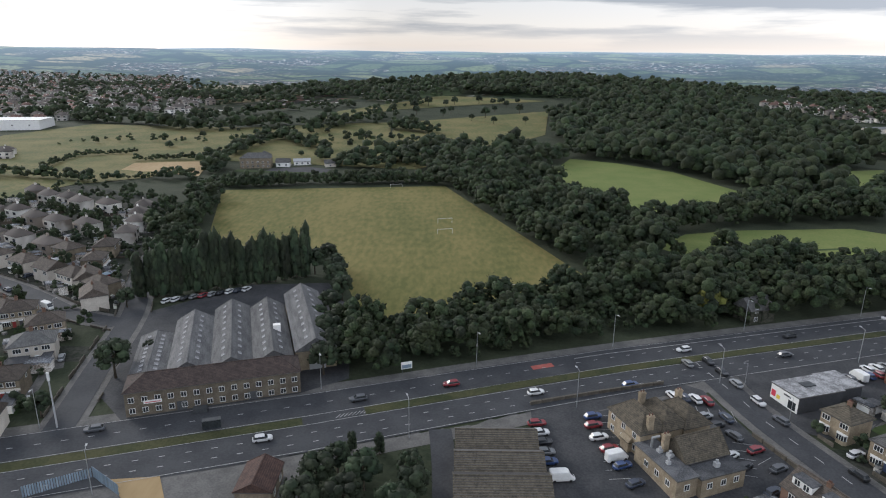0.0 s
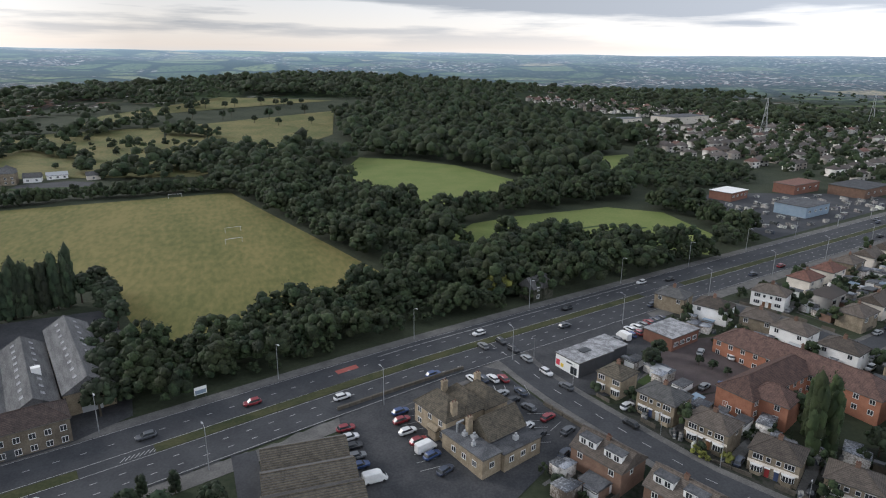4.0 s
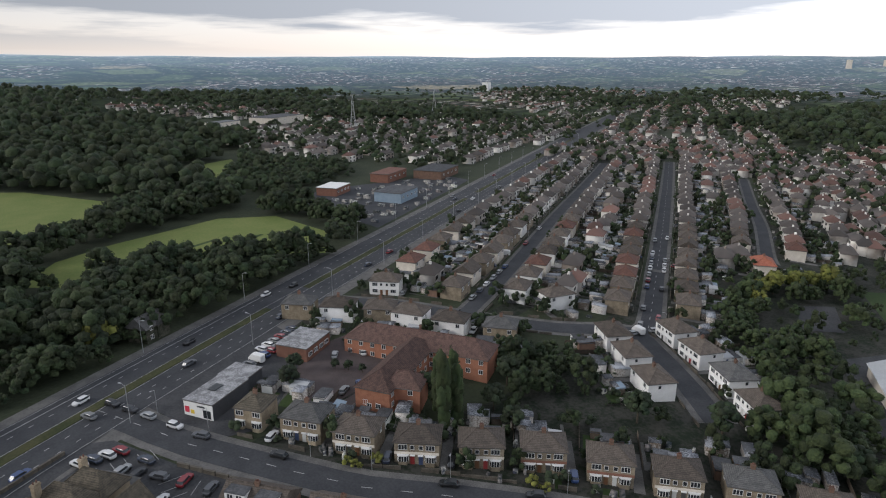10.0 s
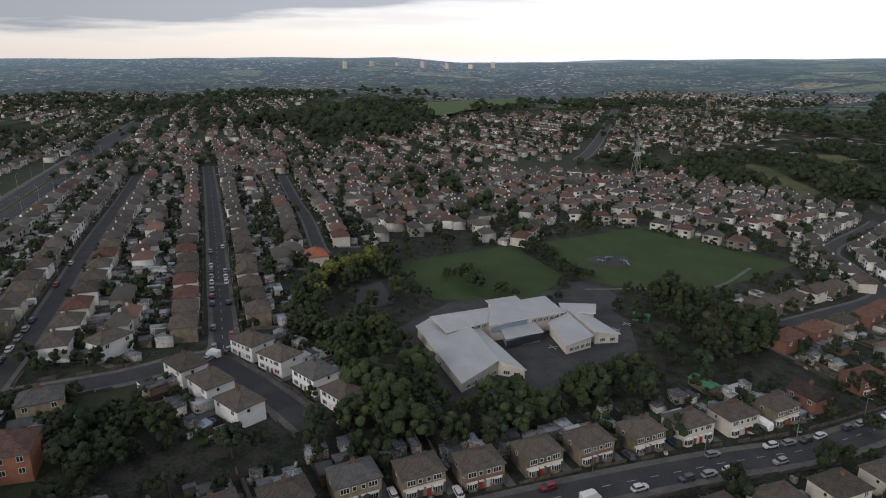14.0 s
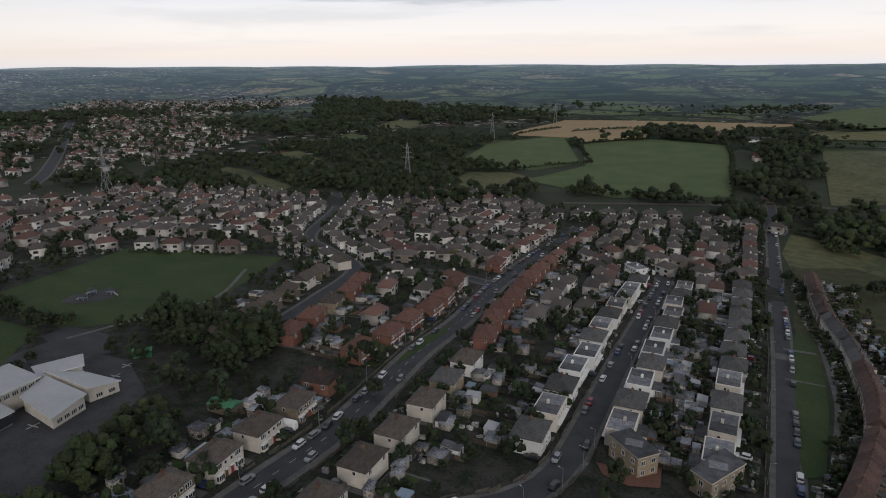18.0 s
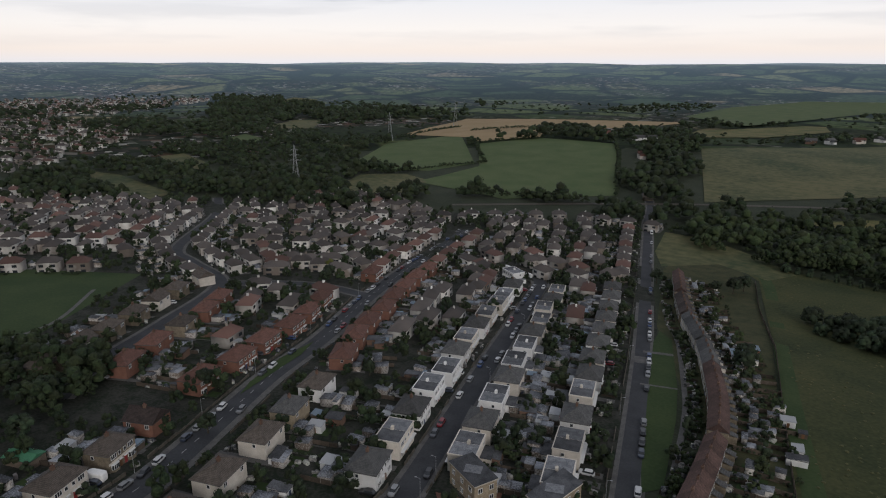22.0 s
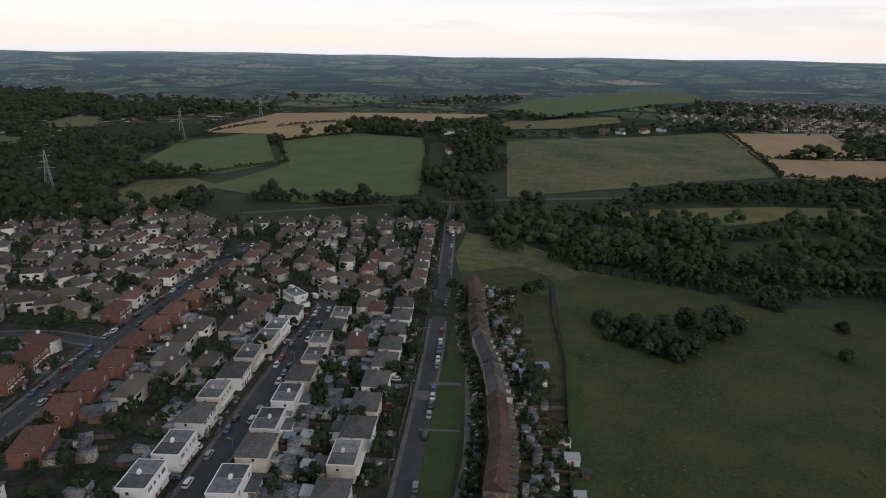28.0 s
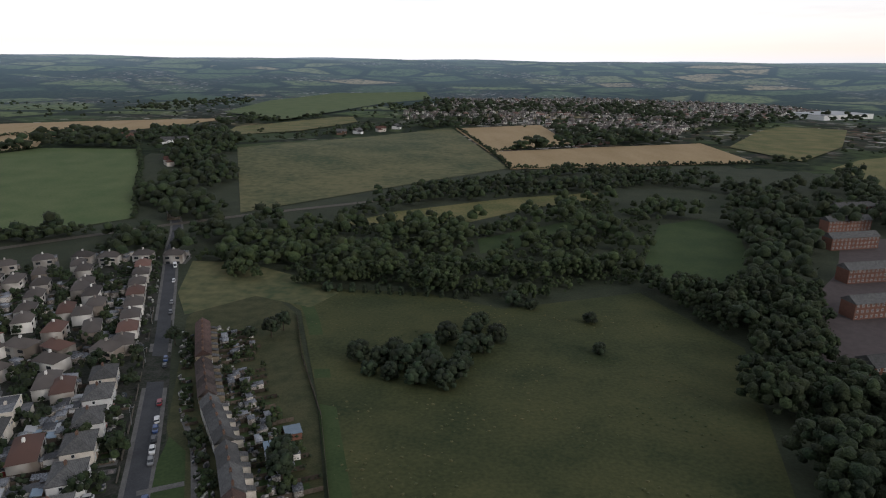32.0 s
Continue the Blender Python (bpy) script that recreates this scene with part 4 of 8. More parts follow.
def semi(w, d, h, roof, wall, tiles, full=True, bays=True, label="", category="house", group="semi-detached houses", trim=None):
    """A pair of houses under one roof; its front looks to -y, its middle is the origin."""
    def build():
        ob = thing("house", label, category, group)
        s = Shape().box(-w / 2, w / 2, -d / 2, d / 2, -2.0, h)
        if roof == "gable":
            for x, flip in ((-w / 2, 1), (w / 2, -1)):
                s.face([(x, d / 2 * flip, h), (x, -d / 2 * flip, h), (x, 0, h + d * 0.33)])
        part("wall", s, wall, ob)
        if trim:
            part("band", Shape().box(-w / 2 - 0.04, w / 2 + 0.04, -d / 2 - 0.05, -d / 2, 2.35, 2.95), trim, ob)
        if roof == "flat":
            s = Shape().box(-w / 2 - 0.12, w / 2 + 0.12, -d / 2 - 0.12, d / 2 + 0.12, h, h + 0.35, 1).box(-w / 2 + 0.2, -0.06, -d / 2 + 0.2, d / 2 - 0.2, h + 0.2, h + 0.37, 0).box(0.06, w / 2 - 0.2, -d / 2 + 0.2, d / 2 - 0.2, h + 0.2, h + 0.38, 2)
            part("roof", s, [tiles, wall, M_FELTGREY], ob)
            part("chimney", Shape().box(-0.5, 0.5, -0.4, 0.4, 0, 1.0).tube(-0.2, 0, 1.0, 1.3, 0.12, 0.1, 6).tube(0.2, 0, 1.0, 1.3, 0.12, 0.1, 6), wall, ob, at=pose(0, 0.5, h + 0.3))
            part("extension", Shape().box(-w * 0.42, w * 0.06, d / 2, d / 2 + 3.0, -2, 2.7, 0).box(-w * 0.44, w * 0.08, d / 2, d / 2 + 3.15, 2.7, 2.86, 1), [wall, tiles], ob)
            part("canopy", Shape().box(-w * 0.44, w * 0.44, -d / 2 - 1.0, -d / 2, 2.5, 2.66), M_UPVC, ob)
            part("garage", Shape().box(w / 2, w / 2 + 2.6, -d * 0.1, d * 0.42, -2, 2.4, 0).box(w / 2, w / 2 + 2.7, -d * 0.12, d * 0.44, 2.4, 2.55, 1), [wall, M_FELTGREY], ob)
        else:
            rise = d * (0.33 if roof == "gable" else 0.30)
            part("roof", Shape().hip(-w / 2, w / 2, -d / 2, d / 2, h, rise + (0.13 if roof == "gable" else 0), 0.35, 0.0 if roof == "gable" else None), [tiles, M_GUTTER], ob)
            part("chimney", chimney_shape(), [M_DARKBRICK, M_REDROOF], ob, at=pose(0, 0.1, h + rise - 1.2))
        f = -d / 2
        for x in (-w * 0.31, w * 0.31):
            part("window", W_WIDE, None, ob, at=pose(x, f, h - 1.9))
            if full:
                part("window", W_SMALL, None, ob, at=pose(x * 0.32, f, h - 1.8))
                part("window", W_TALL, None, ob, at=pose(-x, d / 2, h - 1.9, 0, 0, 180))
                part("door", Shape().box(-0.45, 0.45, -0.08, 0, -0.2, 2.0).box(-0.58, 0.58, -0.5, 0, 2.15, 2.3, 1), [M_DOOR, M_UPVC], ob, at=pose(x * 0.30, f, 0))
            if bays:
                part("bay_window", BAYS.setdefault(wall.name, bay_shape().mesh("bay_window", [M_UPVC, M_GLASS, wall])), None, ob, at=pose(x, f, 0))
            elif not full:
                part("window", W_TALL, None, ob, at=pose(-x, d / 2, h - 1.9, 0, 0, 180))
            else:
                part("window", W_WIDE, None, ob, at=pose(x, f, 0.9))
        if roof == "gable" and full and wall is M_DARKBRICK:
            for sx in (-1, 1):
                dm = part("dormer", Shape().box(-2.1, 2.1, -0.9, 2.6, 0.1, 1.75, 0).box(-2.2, 2.2, -1.0, 2.8, 1.75, 1.9, 1), [M_UPVC, M_FELT], ob, at=pose(sx * w * 0.25, 2.2, h + 0.7, 0, 0, 180))
                for k in (-0.95, 0.95):
                    part("window", W_TALL, None, dm, at=pose(k, -0.9, 0.25))
        if full:
            for sx in (-1, 1):
                part("window", W_SMALL, None, ob, at=pose(sx * w / 2, 0.8, h - 1.7, 0, 0, 90 * sx))
        return ob
    return build


KINDS = {
    "stone_single": semi(7.0, 7.4, 5.2, "hip", M_TAN, M_STONEROOF, False, True, "small tan stone house with hipped roof beside the shop"),
    "brick_gable": semi(9.4, 7.8, 4.6, "gable", M_BRICK, M_TERRACE, False, False, "red brick gabled house with white end wall"),
    "stone": semi(9.8, 7.6, 5.3, "hip", M_STONE, M_ROOF, True, True, "brown stone semi-detached pair with hipped tiled roof and white windows", trim=M_CREAM),
    "stone_red": semi(9.8, 7.6, 5.3, "hip", M_STONE, M_ROOF, True, True, "brown stone semi-detached pair with a red band and bay windows", trim=M_BRICK),
    "cream": semi(10.6, 8.0, 5.3, "hip", M_CREAM, M_ROOF, True, True, "cream rendered semi-detached pair with hipped brown roof"),
    "tan": semi(10.0, 7.8, 5.4, "hip", M_TAN, M_SLATE, True, True, "tan stone semi-detached pair with hipped slate roof"),
    "tan_gable": semi(11.0, 8.2, 5.4, "gable", M_TAN, M_SLATE, True, True, "tan stone pair of houses with gabled slate roof"),
    "dormer": semi(12.5, 8.6, 5.2, "gable", M_DARKBRICK, M_ROOF, True, False, "dark brick pair of houses with white dormers and brown roof"),
    "white": semi(10.8, 8.0, 5.2, "hip", M_WHITE, M_ROOF, True, False, "white rendered semi-detached pair with hipped brown roof"),
    "red": semi(12.6, 8.0, 5.2, "hip", M_BRICK, M_REDROOF, True, True, "red brick semi-detached pair with red tiled hipped roof"),
    "flat": semi(11.6, 7.4, 5.6, "flat", M_CREAM, M_FELT, True, False, "cream rendered flat-roofed pair of houses"),
    "flat_white": semi(11.6, 7.4, 5.6, "flat", M_WHITE, M_FELT, True, False, "white rendered flat-roofed pair of houses"),
    "hip_white": semi(10.8, 8.4, 5.4, "hip", M_WHITE, M_SLATE, True, False, "white rendered pair of houses with grey hipped roof"),
    "hip_cream": semi(10.8, 8.4, 5.4, "hip", M_CREAM, M_SLATE, True, False, "cream rendered pair of houses with grey hipped roof"),
    "far_brown": semi(10.4, 8.0, 5.2, "hip", M_STONE, M_ROOF, False, False, "brown semi-detached pair with tiled roof"),
    "far_white": semi(10.4, 8.0, 5.2, "hip", M_WHITE, M_ROOF, False, False, "white rendered semi-detached pair with brown roof"),
    "far_red": semi(12.0, 8.0, 5.2, "hip", M_BRICK, M_REDROOF, False, False, "red brick semi-detached pair with red roof"),
    "far_gable": semi(10.0, 8.0, 5.0, "gable", M_CREAM, M_ROOF, False, False, "cream gabled house with brown tiled roof"),
    "far_redroof": semi(11.0, 8.2, 5.2, "hip", M_CREAM, M_REDROOF, False, False, "cream semi-detached pair with red tiled roof"),
    "far_orange": semi(12.5, 8.6, 5.2, "hip", M_CREAM, M_ORANGEROOF, False, False, "cream house with a new orange-red tiled roof"),
}
HOUSES = []


def house(kind, x, y, turn):
    """A house whose front looks the given way, in degrees anticlockwise from -y."""
    HOUSES.append((kind, x, y, turn))


def row(line, kinds, step, side, off, jitter=0.4, skip=()):
    """Houses along a street at off metres from its middle: side 1 stands to the left of its way, -1 to the right; all look at it."""
    pts = along(line, 1.0)
    k, i = 0.0, 0
    while int(k) < len(pts):
        x, y, w = pts[int(k)]
        if i not in skip:
            px, py = x - math.sin(w) * side * off, y + math.cos(w) * side * off
            kind = kinds[i % len(kinds)] if len(kinds) < 4 else rnd.choice(kinds)
            house(kind, px + rnd.uniform(-jitter, jitter), py + rnd.uniform(-jitter, jitter), math.degrees(w) + (0 if side > 0 else 180) + rnd.uniform(-1, 1))
        i += 1
        k += step


# street A, east side: stone pairs, then cream ones down to the red brick
for k_, x_, y_, r_ in (("stone_single", 92.4, 128.2, -68), ("tan", 97.4, 115.8, -68), ("stone", 101.6, 103.4, -66), ("stone", 108.0, 91.2, -58), ("stone", 116.2, 79.8, -56), ("stone_red", 124.2, 68.6, -58), ("stone_red", 130.4, 55.4, -64), ("stone", 135.6, 42.4, -64), ("tan", 142.4, 29.2, -68), ("stone", 145.6, 15.2, -70), ("stone_red", 149.0, 1.6, -72), ("stone", 154.4, -13, -70), ("stone_red", 159.6, -27, -70), ("stone", 164.7, -42, -70), ("cream", 169.5, -56.5, -70), ("cream", 174.5, -71.5, -70), ("stone", 180, -87, -68), ("brick_gable", 188, -102, 22)):
    house(k_, x_, y_, r_)
row([(133, -10), (146, -44), (154, -72), (163, -100), (176, -134), (182, -152)], ["cream", "tan", "cream", "cream", "white", "cream"], 17.5, -1, 13.0)
house("dormer", 72.3, 100.8, 112)
house("dormer", 80.2, 86.2, 113)
row([(103, 74), (117, 42), (128, 12)], ["stone", "dormer", "tan"], 16.0, -1, 14)
# red brick down the lower street
row([(186, -133), (203, -187), (222, -229)], ["red"], 18.6, 1, 15.0, 0.8)
row([(234, -270), (249, -308), (270, -390)], ["red"], 18.0, 1, 13.0, 0.8)
row([(190, -165), (203, -187), (226, -241), (249, -308), (270, -390)], ["red"], 19.2, -1, 14.5, 0.8)
# flat-roofed streets
row([(112, -126), (132, -190), (150, -250), (168, -310)], ["flat", "flat_white", "flat_white", "flat", "hip_white"], 16.2, 1, 11.5, 1.1)
row([(117, -142), (132, -190), (150, -250), (166, -304)], ["flat_white", "flat", "flat_white", "hip_cream", "flat"], 16.2, -1, 11.0, 1.1)
row([(66, -152), (80, -202)], ["flat", "flat", "hip_white"], 17.0, 1, 16.5, 0.5)
row([(84, -216), (92, -247), (118, -335)], ["hip_white", "hip_cream", "hip_white"], 17.0, 1, 16.5, 0.8)
row([(126, -362), (159, -470)], ["far_gable", "far_redroof", "far_brown"], 15.5, 1, 14.0)
for k_, x_, y_, r_ in (("flat_white", 187, -318, 150), ("flat_white", 176, -334, 160), ("flat", 159, -341, 160), ("flat_white", 143, -352, 165), ("far_redroof", 174, -373, 100), ):
    house(k_, x_, y_, r_)
# streets east of the crossroad
row([(195, 189), (296, 220), (420, 254), (520, 281)], ["far_brown", "far_redroof", "far_white", "far_gable"], 17, -1, 13 + 7, 1.0)
row([(192, 130), (228, 140), (326, 169), (422, 196), (515, 223)], ["far_brown", "far_brown", "far_white", "far_gable"], 15, 1, 11.2, 0.8)
row([(200, 132), (228, 140), (326, 169), (422, 196), (515, 223)], ["far_white", "far_brown", "far_brown", "far_redroof"], 15, -1, 11.2, 0.8)
row([(222, 79), (270, 93.5), (347, 117), (456, 151), (550, 181)], ["far_brown", "far_brown", "far_redroof", "far_brown"], 14.4, 1, 11.6, 0.8)
row([(230, 81), (270, 93.5), (347, 117), (456, 151), (550, 181)], ["far_brown", "far_brown", "far_gable", "far_brown"], 14.4, -1, 11.6, 0.8)
row([(330, 62), (385, 76), (436, 92), (510, 113)], ["far_brown", "far_redroof", "far_gable", "far_brown"], 14.6, 1, 12, 0.8)
row([(334, 63), (385, 76), (436, 92), (510, 113)], ["far_gable", "far_brown", "far_redroof", "far_white"], 14.6, -1, 12, 0.8)
house("far_orange", 302, 59, 200)
row([(152, 176), (168, 150), (176, 126), (186, 104)], ["tan", "white", "stone", "white"], 13.6, -1, 13)
row([(199, 74), (181, 53), (170, 43)], ["white", "white", "hip_white"], 13.6, 1, 12)
row([(200, 72), (181, 53), (172, 44)], ["white", "white", "white"], 13.6, -1, 12)
house("white", 206, 108, 150)
house("white", 176, 162, -60)
# streets round the park and below
row([(236, -108), (264, -155), (290, -198)], ["far_brown", "far_gable", "far_brown"], 18, 1, 13, 0.8)
row([(242, -114), (264, -155), (286, -192)], ["far_red", "far_red", "far_brown"], 18.5, -1, 13, 0.8)
row([(300, -212), (345, -223), (382, -239), (459, -323)], ["far_gable", "far_brown", "far_white", "far_brown"], 17, 1, 12, 1.2)
row([(312, -214), (345, -223), (382, -239), (459, -323)], ["far_brown", "far_gable", "far_white", "far_brown"], 17, -1, 12, 1.2)
for line in ([(350, -50), (412, -82), (404, -128), (356, -176)], [(415, -66), (468, -97), (463, -158), (408, -208)], [(470, -80), (522, -111), (511, -158), (470, -203)], [(520, -60), (590, -110), (575, -180), (520, -250)]):
    row(line, ["far_red", "far_brown", "far_redroof", "far_white"], 15.5, 1, 8, 1.6)
for line in ([(262, -272), (318, -293), (363, -263)], [(270, -310), (330, -318), (395, -290)], [(285, -345), (340, -350), (392, -345), (440, -330)], [(285, -420), (343, -391), (400, -368)], [(160, -474), (215, -473), (286, -432)], [(200, -380), (215, -430)], [(222, -368), (238, -425)]):
    row(line, ["far_brown", "far_gable", "far_white", "far_brown"], 17, -1, 6, 1.8)
# west of the mill
for k_, x_, y_, r_ in (("stone", -131, 183, 25), ("stone", -117, 174, 30), ("hip_cream", -112, 160, 25), ("stone", -108, 141, 15), ("far_gable", -103, 124, 15)):
    house(k_, x_, y_, r_)
row([(-100, 205), (-115, 233), (-131, 301), (-142, 335)], ["far_brown", "far_gable", "stone", "far_brown"], 19, 1, 18, 2.0)
row([(-124, 196), (-159, 217), (-250, 265)], ["stone", "far_gable", "cream", "far_brown"], 16, -1, 13, 1.5)
row([(-128, 197), (-159, 217), (-250, 265)], ["far_brown", "stone", "cream", "far_brown"], 15, 1, 13, 1.5)
for line in ([(-128, 150), (-180, 175), (-260, 210)], [(-150, 250), (-240, 300)], [(-165, 290), (-250, 335)], [(-175, 330), (-240, 365)], [(-125, 118), (-190, 140), (-280, 165)]):
    row(line, ["far_brown", "far_gable", "stone", "far_brown"], 17, 1, 4, 3.0)


TERRACED = []


def terrace(line, tiles, wall, label, unit=5.6, d=5.9, h=5.2):
    """A bent row of joined houses, one thing a house."""
    def build():
        ob = thing("terraced_house", label, "house", "terraced row")
        s = Shape().box(-unit / 2 - 0.12, unit / 2 + 0.12, -d / 2, d / 2, -2, h)
        for x, flip in ((-unit / 2 - 0.12, 1), (unit / 2 + 0.12, -1)):
            s.face([(x, d / 2 * flip, h), (x, -d / 2 * flip, h), (x, 0, h + 2.35)])
        part("wall", s, wall, ob)
        part("roof", Shape().hip(-unit / 2, unit / 2, -d / 2, d / 2, h, 2.5, 0.22, 0.0), [tiles, M_GUTTER], ob)
        part("chimney", chimney_shape(1.8), [M_DARKBRICK, M_REDROOF], ob, at=pose(unit / 2 - 0.4, 0, h + 1.9))
        for x, m, z in ((-1.2, W_TALL, h - 1.8), (1.3, W_TALL, h - 1.8), (-1.0, W_WIDE, 0.8)):
            part("window", m, None, ob, at=pose(x, -d / 2, z))
            part("window", m, None, ob, at=pose(-x, d / 2, z, 0, 0, 180))
        part("door", Shape().box(-0.45, 0.45, -0.08, 0, -0.2, 2.0), M_DOOR, ob, at=pose(1.7, -d / 2, 0))
        part("extension", Shape().box(-2.4, -0.2, d / 2, d / 2 + 2.6, -1.5, 2.5, 0).face([(-2.5, d / 2, 3.4), (-2.5, d / 2 + 2.75, 2.5), (-0.1, d / 2 + 2.75, 2.5), (-0.1, d / 2, 3.4)], 1), [wall, M_SLATE], ob)
        return ob
    last = None
    for x, y, w in smooth_line(line, 0.5):
        if last is None or math.hypot(x - last[0], y - last[1]) >= unit:
            last = (x, y)
            put(("terrace", label), build, spot(x, y, math.degrees(w) + 180))
            TERRACED.append((x, y, math.degrees(w) + 180))


RED_ROW, GREY_ROW = "brown terraced house with dark red tiled roof in a long row", "pale-walled terraced house with grey slate roof in a row"
terrace([(52, -136), (52.5, -167), (54, -194)], M_DARKRED, M_STONE, RED_ROW)
terrace([(55, -200), (59.2, -221), (66.6, -246)], M_DARKRED, M_STONE, RED_ROW)
terrace([(68.2, -252), (75.2, -272)], M_SLATE, M_CREAM, GREY_ROW)
terrace([(77.6, -278), (89, -303)], M_SLATE, M_CREAM, GREY_ROW)
terrace([(91.4, -309), (100, -334)], M_TERRACE, M_STONE, "brown terraced house with dark brown tiled roof in a row")
terrace([(103, -344), (113, -377)], M_DARKRED, M_STONE, RED_ROW)
for x_, y_, w_ in ((57, -276, 6.5), (53, -286, 5.0)):
    ob = thing("blue_lean_to", "brick outbuilding with pale blue-grey sheet roof behind the row", "outbuilding")
    part("wall", Shape().box(-w_ / 2, w_ / 2, -2.4, 2.4, -1.5, 2.6), M_BRICK, ob)
    part("roof", Shape().box(-w_ / 2 - 0.2, w_ / 2 + 0.2, -2.6, 2.6, 2.6, 2.78), M_BLUESHEET, ob)
    ob.matrix_basis = spot(x_ + 6, y_, -72)

# ---- trees ----
def ico(sub):
    bm = bmesh.new()
    bmesh.ops.create_icosphere(bm, subdivisions=sub, radius=1)
    v = np.array([p.co[:] for p in bm.verts])
    f = np.array([[p.index for p in q.verts] for q in bm.faces])
    bm.free()
    return v, f


ICO1, ICO2 = ico(1), ico(2)


def crown(seed, lumps, ball, cards, tall=1.0, spread=0.62, leaf=0.05, rough=0.10, lump=(0.26, 0.46)):
    """A crown about one wide each way from its middle: rounded clumps with loose leaves standing off them."""
    r = np.random.RandomState(seed)
    vs, fs, n = [], [], 0
    centres = []
    for k in range(lumps):
        a, h = 2.4 * k + r.uniform(-0.5, 0.5), -0.55 + 1.45 * (k + r.uniform(0, 1)) / lumps
        q = spread * np.sqrt(max(0.03, 1 - (max(h, -0.1) * 0.98) ** 2)) * r.uniform(0.65, 1.05)
        c = np.array([q * np.cos(a), q * np.sin(a), h * 0.60 * tall])
        s = r.uniform(*lump) * np.array([1, 1, 0.85 * max(tall, 1) ** 0.6])
        centres.append((c, s))
    for k, (c, s) in enumerate(centres):
        v = ball[0] * (1 + r.uniform(-rough, rough, (len(ball[0]), 1))) * s + c
        hid = np.zeros(len(v), bool)
        for j, (cj, sj) in enumerate(centres):
            if j != k:
                hid |= (((v - cj) / (sj * 0.86)) ** 2).sum(1) < 1
        f = ball[1][~hid[ball[1]].all(1)]
        low = ball[0][:, 2][f].mean(1) < -0.45
        f = f[~low]
        used, f = np.unique(f, return_inverse=True)
        vs.append(v[used])
        fs.append(f.reshape(-1, 3) + n)
        n += len(used)
    if cards:
        pick = r.randint(0, lumps, cards)
        d = r.normal(size=(cards, 3))
        d[:, 2] = np.abs(d[:, 2]) - 0.3
        d /= np.linalg.norm(d, axis=1, keepdims=True)
        c = np.array([centres[k][0] for k in pick]) + d * np.array([centres[k][1] for k in pick]) * r.uniform(0.97, 1.12, (cards, 1))
        tri = c[:, None, :] + r.normal(size=(cards, 3, 3)) * leaf
        vs.append(tri.reshape(-1, 3))
        fs.append(np.arange(cards * 3).reshape(-1, 3) + n)
    return np.concatenate(vs), np.concatenate(fs)


NEAR_CROWNS = [crown(s, 30, ICO1, 640, rough=0.2, spread=0.68, lump=(0.17, 0.33)) for s in range(5)]
POPLARS = [crown(20 + s, 18, ICO1, 520, rough=0.16, tall=3.4, spread=0.34) for s in range(3)]
CONIFERS = [crown(40 + s, 12, ICO1, 420, rough=0.16, tall=2.2, spread=0.45) for s in range(2)]
WOOD_CROWNS = [crown(60 + s, 19 + s % 4, ICO1, 170, tall=0.9 + 0.09 * (s % 5), spread=0.70, leaf=0.05, rough=0.22, lump=(0.16, 0.31)) for s in range(12)]
MID_CROWNS = [crown(100 + s, 7, ICO1, 80, tall=0.85 + 0.12 * s, rough=0.22, leaf=0.07, lump=(0.25, 0.44)) for s in range(6)]
TINY_CROWNS = [crown(140 + s, 3, ICO1, 8, rough=0.24, leaf=0.09, spread=0.55, lump=(0.38, 0.58)) for s in range(6)]
LOW_CROWNS = [crown(120 + s, 1, ICO1, 26, leaf=0.12, rough=0.25, spread=0.4, lump=(0.5, 0.7)) for s in range(4)]
FAR_CROWNS = [crown(80 + s, 4, ICO1, 22, rough=0.22, leaf=0.075, spread=0.55, lump=(0.36, 0.56)) for s in range(6)]


def tree(kind, x, y, r, leafs, label, sink=0.0, stretch=1.0):
    """A tree with a tapered, forked trunk and a crown of radius r."""
    lots = {"broad": NEAR_CROWNS, "poplar": POPLARS, "conifer": CONIFERS}[kind]
    pick = rnd.randrange(len(lots))
    tall = {"broad": 1.0, "poplar": 3.4, "conifer": 2.2}[kind]

    def build():
        ob = thing("tree", label, "tree", "trees")
        lift = 1.24 if kind == "broad" else (1.5 if kind == "poplar" else 1.1)
        s = Shape().tube(0, 0, -0.3, lift, 0.075, 0.035, 7)
        for a in range(5):
            w = a * 1.3 + pick
            s.beam((0, 0, lift * (0.45 + 0.08 * a)), (0.38 * math.cos(w), 0.38 * math.sin(w), lift * (0.75 + 0.1 * a)), 0.02, 4)
        part("trunk", s, M_BARK, ob)
        part("crown", big_mesh("crown", lots[pick][0] + np.array([0, 0, lift]), lots[pick][1], leafs, None, True), None, ob)
        return ob
    m = spot(x, y, rnd.uniform(0, 360), -sink)
    ob = put((kind, pick, leafs.name), build, m)
    k = r * rnd.uniform(0.9, 1.1)
    ob.matrix_basis = m @ Matrix.Diagonal((k, k, k * stretch * rnd.uniform(0.9, 1.1), 1))
    return ob


